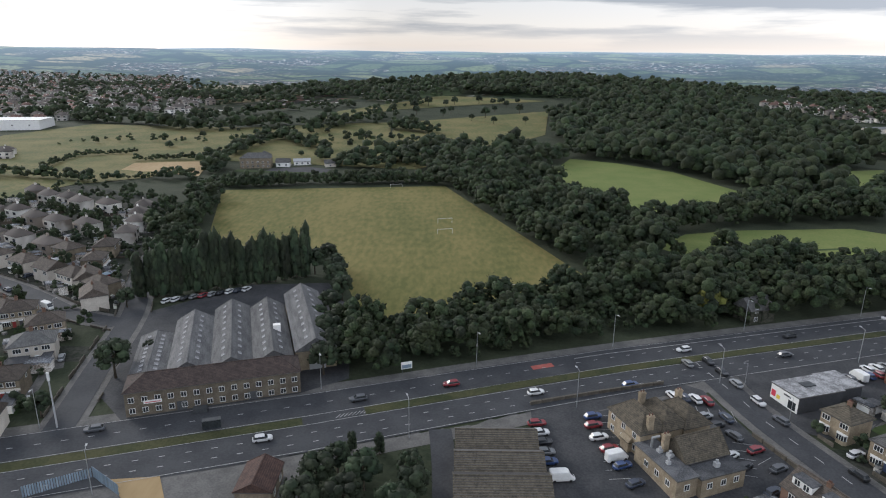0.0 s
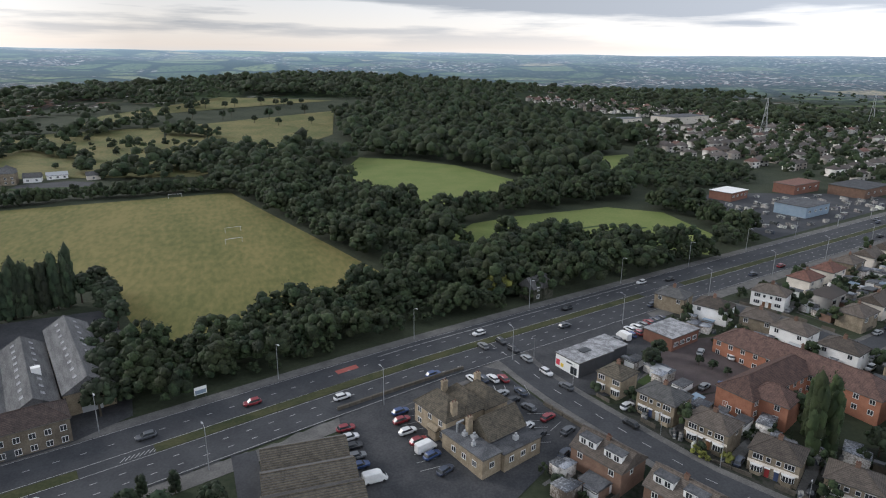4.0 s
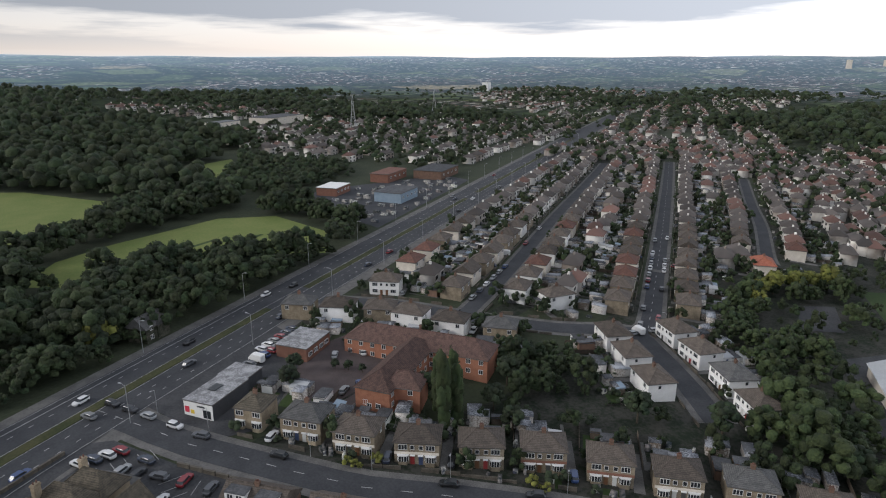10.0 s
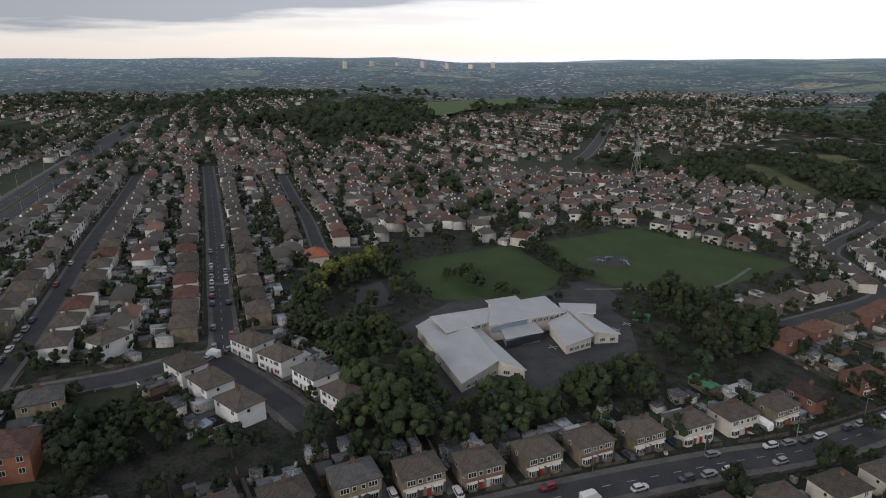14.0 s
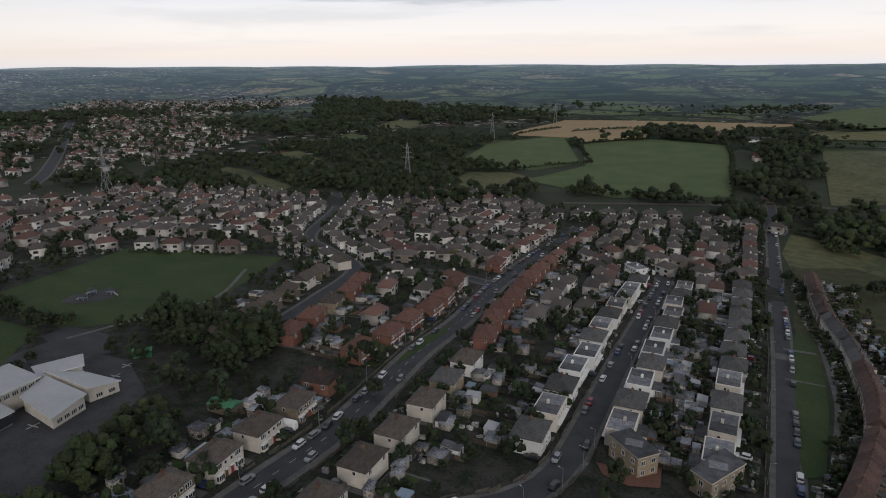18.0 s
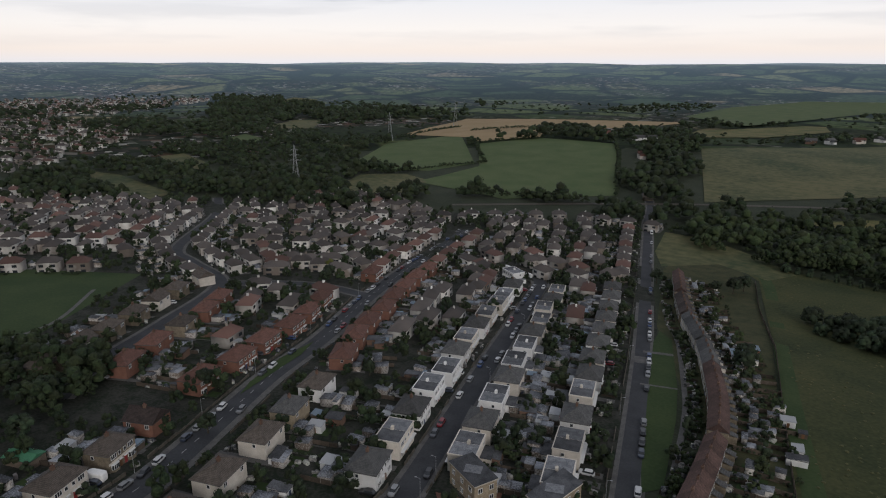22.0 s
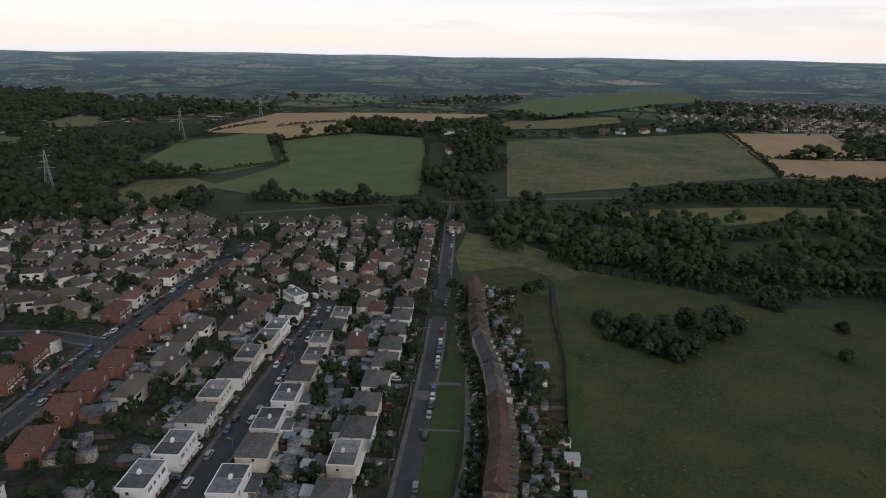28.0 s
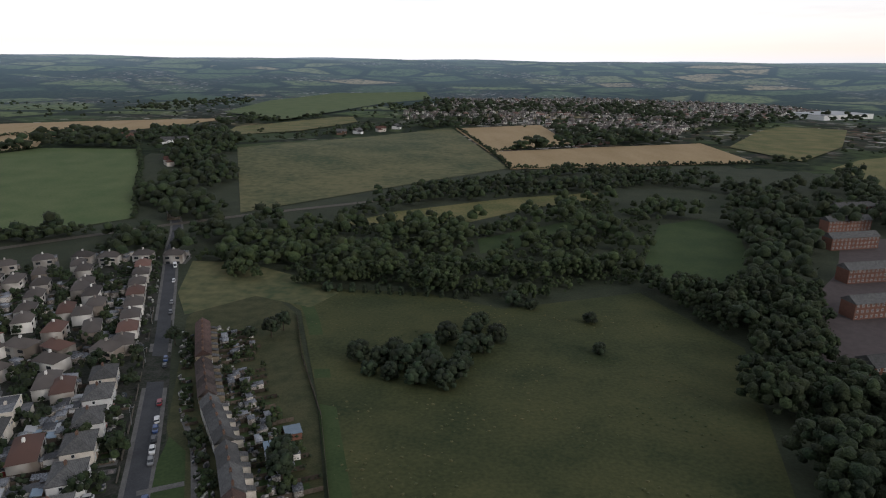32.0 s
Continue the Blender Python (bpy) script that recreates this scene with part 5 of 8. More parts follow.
def scatter(poly, gap, seed):
    """Uneven spots over a plan outline."""
    r = np.random.RandomState(seed)
    xs, ys = [p[0] for p in poly], [p[1] for p in poly]
    X, Y = np.meshgrid(np.arange(min(xs), max(xs), gap), np.arange(min(ys), max(ys), gap * 0.87))
    X = X + (np.arange(X.shape[0]) % 2)[:, None] * gap / 2
    X, Y = X.ravel() + r.uniform(-0.4, 0.4, X.size) * gap, Y.ravel() + r.uniform(-0.4, 0.4, X.size) * gap
    sway = 0.35 * gap if gap < 11 else 1.6 * gap
    ok = inside(X + sway * np.sin(Y / (2.3 * gap) + seed) + sway * r.uniform(-0.5, 0.5, X.size), Y + sway * np.sin(X / (2.9 * gap) + 2 * seed), poly)
    return X[ok], Y[ok]


def woods(name, spots, radius, crowns, label, height=1.0, seed=1, material=None, category="woodland"):
    """Many trees grown together, as one mesh."""
    r = np.random.RandomState(seed)
    vs, fs, n = [], [], 0
    X, Y = spots
    Z = ground(X, Y) + 3.0 * (np.hypot(X, Y) > 1480)
    for x, y, z in zip(X, Y, Z):
        d = math.hypot(x - 25, y + 30)
        lot = crowns if d < 430 or crowns is LOW_CROWNS else (FAR_CROWNS if d < 950 else TINY_CROWNS)
        v, f = lot[r.randint(len(lot))]
        k = radius * r.choice([0.5, 0.65, 0.8, 0.95, 1.05, 1.2, 1.4])
        a = r.uniform(0, 6.28)
        c, s = np.cos(a), np.sin(a)
        q = v * np.array([k, k, k * height * r.uniform(0.85, 1.2)])
        q = np.stack([c * q[:, 0] - s * q[:, 1] + x, s * q[:, 0] + c * q[:, 1] + y, q[:, 2] + z + k * height * 0.95], 1)
        vs.append(q)
        fs.append(f + n)
        n += len(v)
    if not vs:
        return None
    return tagged(new(name, big_mesh(name, np.concatenate(vs), np.concatenate(fs), material or M_WOOD_LEAF, None, True)), label, category, kind="stuff")


def wood(poly, gap, radius, seed, near=True, label="dense dark green broadleaf woodland", height=1.0, name="woodland", material=None, open_=0.0):
    """open_: how much of it is left as clearings."""
    X, Y = scatter(poly, gap, seed)
    off = np.zeros(len(X), bool)
    for kind, ring in OPEN_GROUND:
        if kind.split(".")[0] in ("valley_field", "rough_slope", "wood_slope", "strip_field", "playing_field", "east_field", "cricket_field", "far_field", "valley_strip", "wood_clearing", "tree_car_park", "slope_pasture", "north_pasture", "common", "yellow_slope", "hill_field"):
            off |= inside(X, Y, ring)
    X, Y = X[~off], Y[~off]
    if open_:
        ok = np.array([noise.noise((x / 42, y / 26, seed)) * 0.5 + 0.5 > open_ for x, y in zip(X, Y)], bool)
        X, Y = X[ok], Y[ok]
    return woods(name, (X, Y), radius, WOOD_CROWNS if near else FAR_CROWNS, label, height, seed, material)


wood([(-30, 150), (-6, 158), (12, 163), (35, 170), (62, 179), (92, 187), (69, 196), (56, 222), (23, 206), (0, 189), (-22, 182), (-31, 190)], 6.0, 4.6, 1, label="dense roadside belt of dark broadleaf trees")
wood([(-3, 403), (20, 334), (40, 270), (52, 228), (70, 200), (95, 190), (104, 255), (92, 276), (112, 296), (95, 350), (68, 432), (30, 480), (-14, 470)], 8.5, 6.4, 2)
wood([(92, 185.5), (150, 201), (200, 214), (240, 227), (262, 318), (232, 300), (226, 246), (196, 214), (168, 243), (106, 254)], 7.5, 5.6, 3, label="dense belt of dark trees beside the main road")
wood([(112, 302), (160, 312), (188, 320), (232, 312), (240, 340), (198, 372), (132, 322)], 8.5, 6.4, 4)
wood([(103, 522), (140, 505), (172, 468), (198, 384), (242, 345), (262, 330), (248, 392), (258, 472), (338, 492), (330, 640), (254, 703), (188, 795), (122, 766), (112, 650)], 10.0, 7.6, 5)
wood([(262, 325), (300, 345), (345, 345), (380, 390), (340, 480), (320, 446), (254, 392)], 7, 4.2, 6)
wood([(-137, 392), (-81, 407), (2, 411), (-10, 425), (-70, 418), (-150, 405)], 3.2, 2.9, 7, label="tall dark hedge behind the field", height=1.3)
wood([(-106, 255), (-138, 385), (-152, 392), (-146, 330), (-120, 240)], 7.0, 4.8, 8, label="belt of trees beside the field")
wood([(50, 565), (112, 650), (80, 600), (-30, 520), (-85, 500), (-20, 440), (20, 470), (70, 440), (100, 520)], 11, 7, 9)
wood([(380, 530), (420, 615), (372, 770), (400, 930), (200, 900), (190, 800), (256, 706), (334, 640), (345, 500)], 12, 8.5, 10, False)
wood([(-70, 830), (0, 935), (140, 880), (420, 1000), (700, 1150), (500, 1300), (-50, 1250), (-190, 1000)], 15, 7.0, 11, False, open_=0.42, label="woods over the hill")
wood([(-200, 650), (-50, 725), (-60, 800), (-150, 712), (-200, 690)], 17, 6, 12, False)
# trees between street A and the crossroad
wood([(141, 88), (150, 92), (160, 104), (170, 102), (174, 90), (168, 78), (154, 66), (146, 76)], 6.0, 3.6, 13, label="dense dark garden trees")
wood([(176, 36), (204, 14), (186, 2), (180, -20), (203, -66), (192, -64), (174, -26), (160, 14), (162, 32)], 7.0, 5.0, 14, label="dense trees around the school", material=M_LIGHT_LEAF)
wood([(280, 66), (306, 30), (262, 16), (240, 30), (236, 24), (217, 20), (192, 34), (206, 46), (240, 57)], 7.0, 4.0, 15, label="dense trees around the school", material=M_LIGHT_LEAF, open_=0.36)
wood([(267, -84), (231, -80), (210, -92), (212, -112), (240, -118), (268, -108), (284, -92)], 7.5, 5.4, 16, label="dense trees beside the school")
wood([(352, -40), (358, -50), (294, -64), (262, -34), (258, -40), (290, -58)], 6.0, 3.0, 17, label="hedge between park and school")
wood([(300, 10), (280, -8), (262, -28), (270, -34), (290, -14), (306, 4)], 8.0, 4.2, 31, label="trees along the school field", material=M_LIGHT_LEAF)
# valley below the houses
wood([(668, -150), (601, -263), (516, -345), (410, -412), (319, -485), (234, -525), (160, -492), (114, -533), (118, -565), (177, -550), (240, -560), (330, -505), (420, -525), (470, -580), (540, -545), (640, -460), (760, -380)], 11, 6.5, 18, False, open_=0.40, label="belt of dark valley trees")
wood([(1145, -823), (813, -770), (640, -740), (545, -560), (640, -460), (780, -380), (860, -600)], 11, 5.5, 19, False, open_=0.46)
wood([(153, -484), (114, -533), (76, -568), (20, -560), (-22, -530), (-60, -545), (-60, -500), (-24, -510), (0, -470), (-92, -480), (-122, -470), (-92, -429), (-44, -409), (8, -423), (73, -439), (117, -446)], 8.5, 5.4, 20, True, open_=0.42, label="green scrub woodland beyond the meadow", material=M_LIGHT_LEAF)
wood([(-60, -500), (-92, -480), (-124, -470), (-176, -560), (-225, -575), (-160, -640), (-26, -595), (70, -566), (20, -560), (-22, -530)], 11.5, 6.0, 25, True, open_=0.46, label="scrub and trees in the valley", material=M_LIGHT_LEAF)
wood([(-152, -668), (-26, -628), (81, -576), (100, -590), (30, -640), (-80, -712), (-230, -745), (-330, -700)], 11, 5.5, 26, False, label="hedgerow trees along the railway")
wood([(-108, -427), (-109, -385), (-126, -350), (-96, -300), (-94, -272), (-70, -220), (-100, -170), (-170, -290), (-135, -318), (-180, -392), (-204, -436), (-250, -505), (-225, -570), (-168, -440)], 8.5, 6.4, 21, True, label="dense broadleaf wood beside the meadow")
wood([(380, -1070), (300, -930), (262, -790), (212, -590), (162, -575), (190, -700), (230, -900), (260, -960), (330, -1100)], 12, 7.5, 22, False, label="trees along the farm lane")
wood([(-225, -575), (-260, -520), (-420, -560), (-500, -760), (-330, -700), (-230, -640)], 13, 7, 23, False, open_=0.42)
wood([(1281, 54), (1096, -30), (712, 76), (762, 166), (993, 240)], 17, 9, 27, False, label="large wood beyond the estate")
wood([(1145, -830), (1878, -1371), (1700, -1560), (1150, -1150), (880, -1320), (820, -1270)], 17, 9, 28, False, open_=0.30, label="dark valley woods")


def hedgerow(line, radius, seed, gap=0.9, wide=0.5, label="overgrown hedgerow with dark trees", crowns=None):
    r = np.random.RandomState(seed)
    pts = [(x - math.sin(w) * q, y + math.cos(w) * q) for x, y, w in along(line, radius * gap) for q in [r.uniform(-1, 1) * radius * wide]]
    woods("hedgerow_trees", (np.array([p[0] for p in pts]), np.array([p[1] for p in pts])), radius, crowns or FAR_CROWNS, label, seed=seed, height=0.9, category="hedgerow")


# hedgerows and clumps on the slopes north of the playing field
hedgerow([(-291, 456), (-296, 514), (-257, 530)], 2.6, 401)
hedgerow([(-238, 493), (-188, 503)], 3.0, 402)
hedgerow([(-526, 844), (-405, 748), (-329, 723), (-257, 679), (-217, 680), (-181, 721), (-141, 699), (-93, 722)], 7.5, 403, 0.6, 1.6)
hedgerow([(-160, 440), (-178, 488), (-174, 566), (-157, 621), (-119, 569), (-100, 540)], 5.5, 404, 0.6, 1.2)
hedgerow([(-97, 508), (-68, 468), (-20, 497), (-4, 561)], 6.0, 405, 0.6, 1.3)
hedgerow([(-58, 680), (-36, 660), (-11, 645)], 6.5, 406, 0.5, 1.5)
hedgerow([(-400, 400), (-320, 430), (-230, 408), (-180, 425), (-150, 400)], 4.0, 407, 0.9, 1.6)
hedgerow([(-295, 755), (-212, 832), (-120, 850)], 6.0, 408, 0.8, 1.5)
hedgerow([(-120, 610), (-60, 600), (0, 590)], 5.0, 409, 1.6, 2.5)
hedgerow([(-220, 600), (-300, 610), (-350, 580)], 3.6, 410, 2.6, 3.0)
# hedges between the fields on the southern slopes
for n_, line_ in enumerate(([(600, -927), (555, -1197)], [(501, -791), (446, -885)], [(521, -813), (418, -670)], [(645, -785), (669, -1004)], [(480, -556), (462, -587), (453, -618), (418, -670)], [(-96, -940), (-220, -1000)], [(-73, -1270), (-96, -809)], [(-90, -800), (-300, -838), (-410, -850)], [(224, -585), (300, -800), (333, -882)])):
    hedgerow(line_, 2.6, 420 + n_, 1.1, 0.5, "dark hedge between fields")
hedgerow([(344, -505), (309, -528), (274, -524), (238, -546)], 5.0, 440, 0.8, 1.0)
hedgerow([(41, -650), (-63, -719), (-158, -779), (-303, -760)], 5.0, 441, 0.6, 1.5)
hedgerow([(140, -1130), (20, -1290), (-60, -1280)], 6.5, 442, 0.9, 2.0)
hedgerow([(470, -1050), (380, -1000), (330, -950)], 7.0, 443, 0.8, 2.0)
# ---- which houses are things of their own: the 235 that the drone passes nearest; the rest is joined ----
def roof_box():
    """A house as triangles: walls, hipped roof, window bands; with the slot of each face."""
    v = [(-1, -1, 0), (1, -1, 0), (1, 1, 0), (-1, 1, 0), (-1, -1, 1), (1, -1, 1), (1, 1, 1), (-1, 1, 1)]
    f = [(0, 1, 5), (0, 5, 4), (1, 2, 6), (1, 6, 5), (2, 3, 7), (2, 7, 6), (3, 0, 4), (3, 4, 7)]
    s = [0] * 8
    e, k = 1.07, len(v)
    v += [(-e, -e, 1), (e, -e, 1), (e, e, 1), (-e, e, 1), (-0.5, 0, 1.48), (0.5, 0, 1.48)]
    for t in ((0, 1, 5), (0, 5, 4), (2, 3, 4), (2, 4, 5), (1, 2, 5), (3, 0, 4)):
        f.append(tuple(k + i for i in t))
        s.append(1)
    for y in (-1.015, 1.015):
        for x in (-0.55, 0.55):
            for z in (0.12, 0.6):
                k = len(v)
                v += [(x - 0.22, y, z), (x + 0.22, y, z), (x + 0.22, y, z + 0.24), (x - 0.22, y, z + 0.24)]
                f += [(k, k + 1, k + 2), (k, k + 2, k + 3)]
                s += [2, 2]
    k = len(v)
    v += [(x * 0.09, y * 0.10, z) for z in (1.2, 1.63) for x, y in ((-1, -1), (1, -1), (1, 1), (-1, 1))]
    for i in range(4):
        j = (i + 1) % 4
        f += [(k + i, k + j, k + 4 + j), (k + i, k + 4 + j, k + 4 + i)]
        s += [0, 0]
    f += [(k + 4, k + 5, k + 6), (k + 4, k + 6, k + 7)]
    s += [0, 0]
    return np.array(v), np.array(f), np.array(s)


HV, HF, HS = roof_box()


def house_stuff(name, rows, label):
    """rows: x, y, turn, width, depth, height, roof slot."""
    R = np.array(rows, float)
    Z = ground(R[:, 0], R[:, 1]) - 0.6 + 3.0 * (np.hypot(R[:, 0], R[:, 1]) > 1480)
    a = np.radians(R[:, 2])[:, None]
    X, Y = HV[:, 0] * R[:, 3:4] / 2, HV[:, 1] * R[:, 4:5] / 2
    V = np.stack([np.cos(a) * X - np.sin(a) * Y + R[:, 0:1], np.sin(a) * X + np.cos(a) * Y + R[:, 1:2], HV[:, 2] * (R[:, 5:6] + 0.6) + Z[:, None]], -1)
    F = HF[None] + (np.arange(len(R)) * len(HV))[:, None, None]
    S = np.where(HS[None] == 1, R[:, 6:7].astype(int), np.where(HS[None] == 2, 3, 0))
    return tagged(new(name, big_mesh(name, V.reshape(-1, 3), F.reshape(-1, 3), [M_FARWALL, M_FARROOF, M_FARRED, M_GLASS], S.ravel())), label, "houses", kind="stuff")


HOUSES.sort(key=lambda h: math.hypot(h[1] - 25, h[2] + 30))
for kind, x, y, turn in HOUSES[:190]:
    put(kind, KINDS[kind], spot(x, y, turn))
house_stuff("estate_houses", [(x, y, turn, 10.4, 8.0, 5.2, 2 if "red" in kind or "orange" in kind else 1) for kind, x, y, turn in HOUSES[190:]], "rows of brown and cream semi-detached houses")


HILL_LINE = np.array([(x, y) for x, y, w in along(HILLROAD, 12)])


def estate(poly, gap, seed, red=0.3, turn=15.0, name="estate_houses", trees=1.2, size=1.0, label="crowded brown and red roofed houses among trees", leafy=5.0):
    """A quarter of houses in loose rows with garden trees between."""
    r = np.random.RandomState(seed)
    c, s = math.cos(radians(turn)), math.sin(radians(turn))
    flat = [(c * x + s * y, -s * x + c * y) for x, y in poly]
    xs, ys = [p[0] for p in flat], [p[1] for p in flat]
    rows = []
    y, k = min(ys), 0
    while y < max(ys):
        x = min(xs) + r.uniform(0, gap)
        while x < max(xs):
            if inside(x, y, flat) and r.uniform() < 0.86:
                px, py = x + r.uniform(-1, 1), y + r.uniform(-2, 2) + 5 * math.sin(x * 0.013 + k)
                if np.min(np.hypot(HILL_LINE[:, 0] - c * px + s * py, HILL_LINE[:, 1] - s * px - c * py)) > 17:
                    rows.append((c * px - s * py, s * px + c * py, turn + r.normal(0, 5) + 8 * math.sin(x * 0.01), r.uniform(8.5, 12.5) * size, r.uniform(7.4, 9) * size, r.uniform(4.6, 5.6) * size, 2 if r.uniform() < red else 1))
            x += gap * r.choice([1, 1, 1.15, 1.7])
        y += gap * (1.25 if k % 2 else 2.0)
        k += 1
    house_stuff(name, rows, label)
    if trees:
        X, Y = scatter(poly, gap * trees, seed + 100)
        off = np.min(np.hypot(HILL_LINE[:, 0:1] - X, HILL_LINE[:, 1:2] - Y), axis=0) > 17
        woods("estate_trees", (X[off], Y[off]), leafy, FAR_CROWNS, "dark garden trees between houses", seed=seed)


estate([(440, 640), (651, 650), (900, 440), (1250, 500), (1300, 490), (680, 345), (646, 342), (439, 305), (390, 385), (366, 522)], 15.5, 1, 0.25, 15, trees=1.15)
estate([(397, 932), (504, 760), (640, 680), (900, 700), (820, 900)], 17, 2, 0.3, 10, trees=1.1, leafy=6)
estate([(530, 290), (720, 335), (700, 210), (640, 100), (520, 95), (515, 225)], 14.0, 3, 0.5, 16, trees=1.6)
estate([(520, 95), (640, 100), (720, 60), (540, -30), (420, 10), (440, 80)], 14.5, 4, 0.55, 20, trees=1.4)
estate([(352, 20), (420, 10), (540, -30), (620, -60), (600, -110), (520, -60), (430, -60), (360, -35)], 15, 5, 0.5, 10, trees=1.5)
estate([(560, 60), (760, 90), (1120, -60), (1228, -359), (810, -273), (700, -165), (640, -40)], 15.5, 6, 0.55, 35, trees=1.5)
estate([(720, -180), (840, -226), (1230, -370), (1300, -560), (1000, -600), (808, -379)], 16.5, 7, 0.35, 30, trees=1.2)
estate([(720, 330), (1300, 480), (1700, 560), (1750, 240), (1000, 250), (740, 180)], 16.5, 8, 0.45, 16, trees=1.8, leafy=5)
estate([(900, 460), (1300, 500), (1800, 620), (1900, 1100), (1300, 900)], 19, 9, 0.5, 16, trees=2.0, leafy=5.5)
estate([(1250, -420), (1878, -1371), (2386, -812), (2011, -500), (1500, -330)], 22, 12, 0.55, 25, trees=2.0, leafy=6)
estate([(41, -1480), (-112, -2050), (-600, -2100), (-1000, -1850), (-990, -1585), (-542, -1303), (-400, -1120), (-268, -1120), (-235, -1350), (-69, -1300)], 17.5, 13, 0.15, 5, trees=2.6, leafy=5)
house_stuff("row_houses", [(-267 - 12 * k, -1198 - 8 * k, 214, 11, 8, 5.5, 1) for k in range(10)], "row of white fronted houses beside the stubble")
estate([(-430, 740), (-280, 830), (-520, 1350), (-900, 2250), (-1700, 2250), (-620, 760)], 25, 15, 0.2, 20, trees=1.3, leafy=6, size=1.2)
estate([(-400, 380), (-330, 500), (-420, 560), (-620, 620), (-620, 380)], 17, 17, 0.2, 20, trees=1.2)

estate([(610, 120), (600, 170), (720, 200), (850, 235), (930, 215), (850, 140), (690, 105)], 15, 18, 0.4, 16, trees=1.5)

# ---- large buildings ----
def wing(ob, a, b, width, h, rise, wall, tiles, hips=(True, True), floors=1, gap=3.2, base=-2.0, win=W_TALL, sides=(-1, 1), name="wing"):
    """A wing of a building from a to b, in the building's own metres, with its roof and windows."""
    (ax, ay), (bx, by) = a, b
    n, w = math.hypot(bx - ax, by - ay), width / 2
    at = pose((ax + bx) / 2, (ay + by) / 2, 0, 0, 0, math.degrees(math.atan2(by - ay, bx - ax)))
    s = Shape().box(-n / 2, n / 2, -w, w, base, h)
    for x, flip, hip in ((-n / 2, 1, hips[0]), (n / 2, -1, hips[1])):
        if not hip:
            s.face([(x, w * flip, h), (x, -w * flip, h), (x, 0, h + rise)])
    body = part("wall", s, wall, ob, at=at)
    r, o = Shape(), 0.35
    i0, i1 = (w + o if hips[0] else 0), (w + o if hips[1] else 0)
    A, B = (-n / 2 - o + i0, 0, h + rise), (n / 2 + o - i1, 0, h + rise)
    c = [(-n / 2 - o, -w - o, h), (n / 2 + o, -w - o, h), (n / 2 + o, w + o, h), (-n / 2 - o, w + o, h)]
    r.face([c[0], c[1], B, A]).face([c[2], c[3], A, B]).face([c[1], c[2], B]).face([c[3], c[0], A])
    r.box(c[0][0], c[1][0], c[0][1], c[2][1], h - 0.2, h - 0.01, 1).beam(A, B, 0.16)
    for e, t in ((c[0], A), (c[3], A), (c[1], B), (c[2], B)):
        r.beam(e, t, 0.11)
    part("roof", r, [tiles, M_GUTTER], ob, at=at)
    for side in sides:
        count = int((n - 1.5) / gap)
        for k in range(count):
            x = -n / 2 + n * (k + 0.5) / count
            for level in range(floors):
                part("window", win, None, ob, at=at @ pose(x, side * w, 0.9 + 2.75 * level, 0, 0, 0 if side < 0 else 180))
    return body


def block(ob, plan, h, wall, top, base=-1.5, lip=0.3, tops=None, edge=None):
    """A flat or leaning roofed block on a plan of corners, with a thin roof slab standing over it."""
    tops = tops or [h] * len(plan)
    s = Shape().prism(plan, base, tops)
    part("wall", s, wall, ob)
    cx, cy = sum(p[0] for p in plan) / len(plan), sum(p[1] for p in plan) / len(plan)
    big = [(cx + (x - cx) * (1 + lip / max(1, abs(x - cx) + abs(y - cy)) * 1.6), cy + (y - cy) * (1 + lip / max(1, abs(x - cx) + abs(y - cy)) * 1.6)) for x, y in plan]
    r = Shape()
    n = len(big)
    r.face([(x, y, z + 0.32) for (x, y), z in zip(big, tops)])
    for i in range(n):
        j = (i + 1) % n
        r.face([(*big[i], tops[i] + 0.02), (*big[j], tops[j] + 0.02), (*big[j], tops[j] + 0.32), (*big[i], tops[i] + 0.32)], 1)
    return part("roof", r, [top, edge or M_GUTTER], ob)


def based(name, label, category, x, y, turn=0.0):
    ob = thing(name, label, category)
    ob.matrix_basis = spot(x, y, turn)
    return ob


# mill: two-storey stone range on the road, ridged sheds behind
mill = based("mill", "brown stone mill with ridged grey sheet-roofed sheds", "mill", -73.2, 131.1, 17.5)
wing(mill, (0, 4.5), (40, 4.5), 9, 6.4, 2.6, M_MILLSTONE, M_TERRACE, (True, True), 2, 2.7, win=W_TALL)
for u0, u1, v1, h, rise in ((-1, 8, 37, 4.6, 1.4), (8, 18.5, 45, 5.2, 3.0), (18.5, 29, 51, 5.2, 3.0), (29, 39.5, 49, 5.4, 3.2), (39.7, 51.0, 55, 6.6, 3.4)):
    v0 = 9.4 if u0 < 39 else 11
    um = (u0 + u1) / 2
    wing(mill, (um, v0), (um, v1), u1 - u0 - 0.7, h, rise, M_MILLSTONE if u0 < 39 else M_TAN, M_FIBRE, (False, False), 0)
    slope = math.degrees(math.atan2(rise, (u1 - u0) / 2))
    for k in range(9):
        for sx in (-1, 1):
            part("rooflight", Shape().box(-0.5, 0.5, -0.75, 0.75, -0.02, 0.05), M_PATCHED, mill, at=pose(um + sx * (u1 - u0) * 0.2, v0 + 4 + (v1 - v0 - 7) * k / 8, h + rise * 0.60 + 0.1, 0, sx * slope, 0))
part("roof_box", Shape().box(-1, 1, -0.8, 0.8, -1, 1.3), M_WHITE, mill, at=pose(36, 25, 7.8))
part("loading_door", Shape().box(-2.2, 2.2, -0.1, 0.05, 0, 3.6), M_PALEMETAL, mill, at=pose(45.5, 10.95, 0))
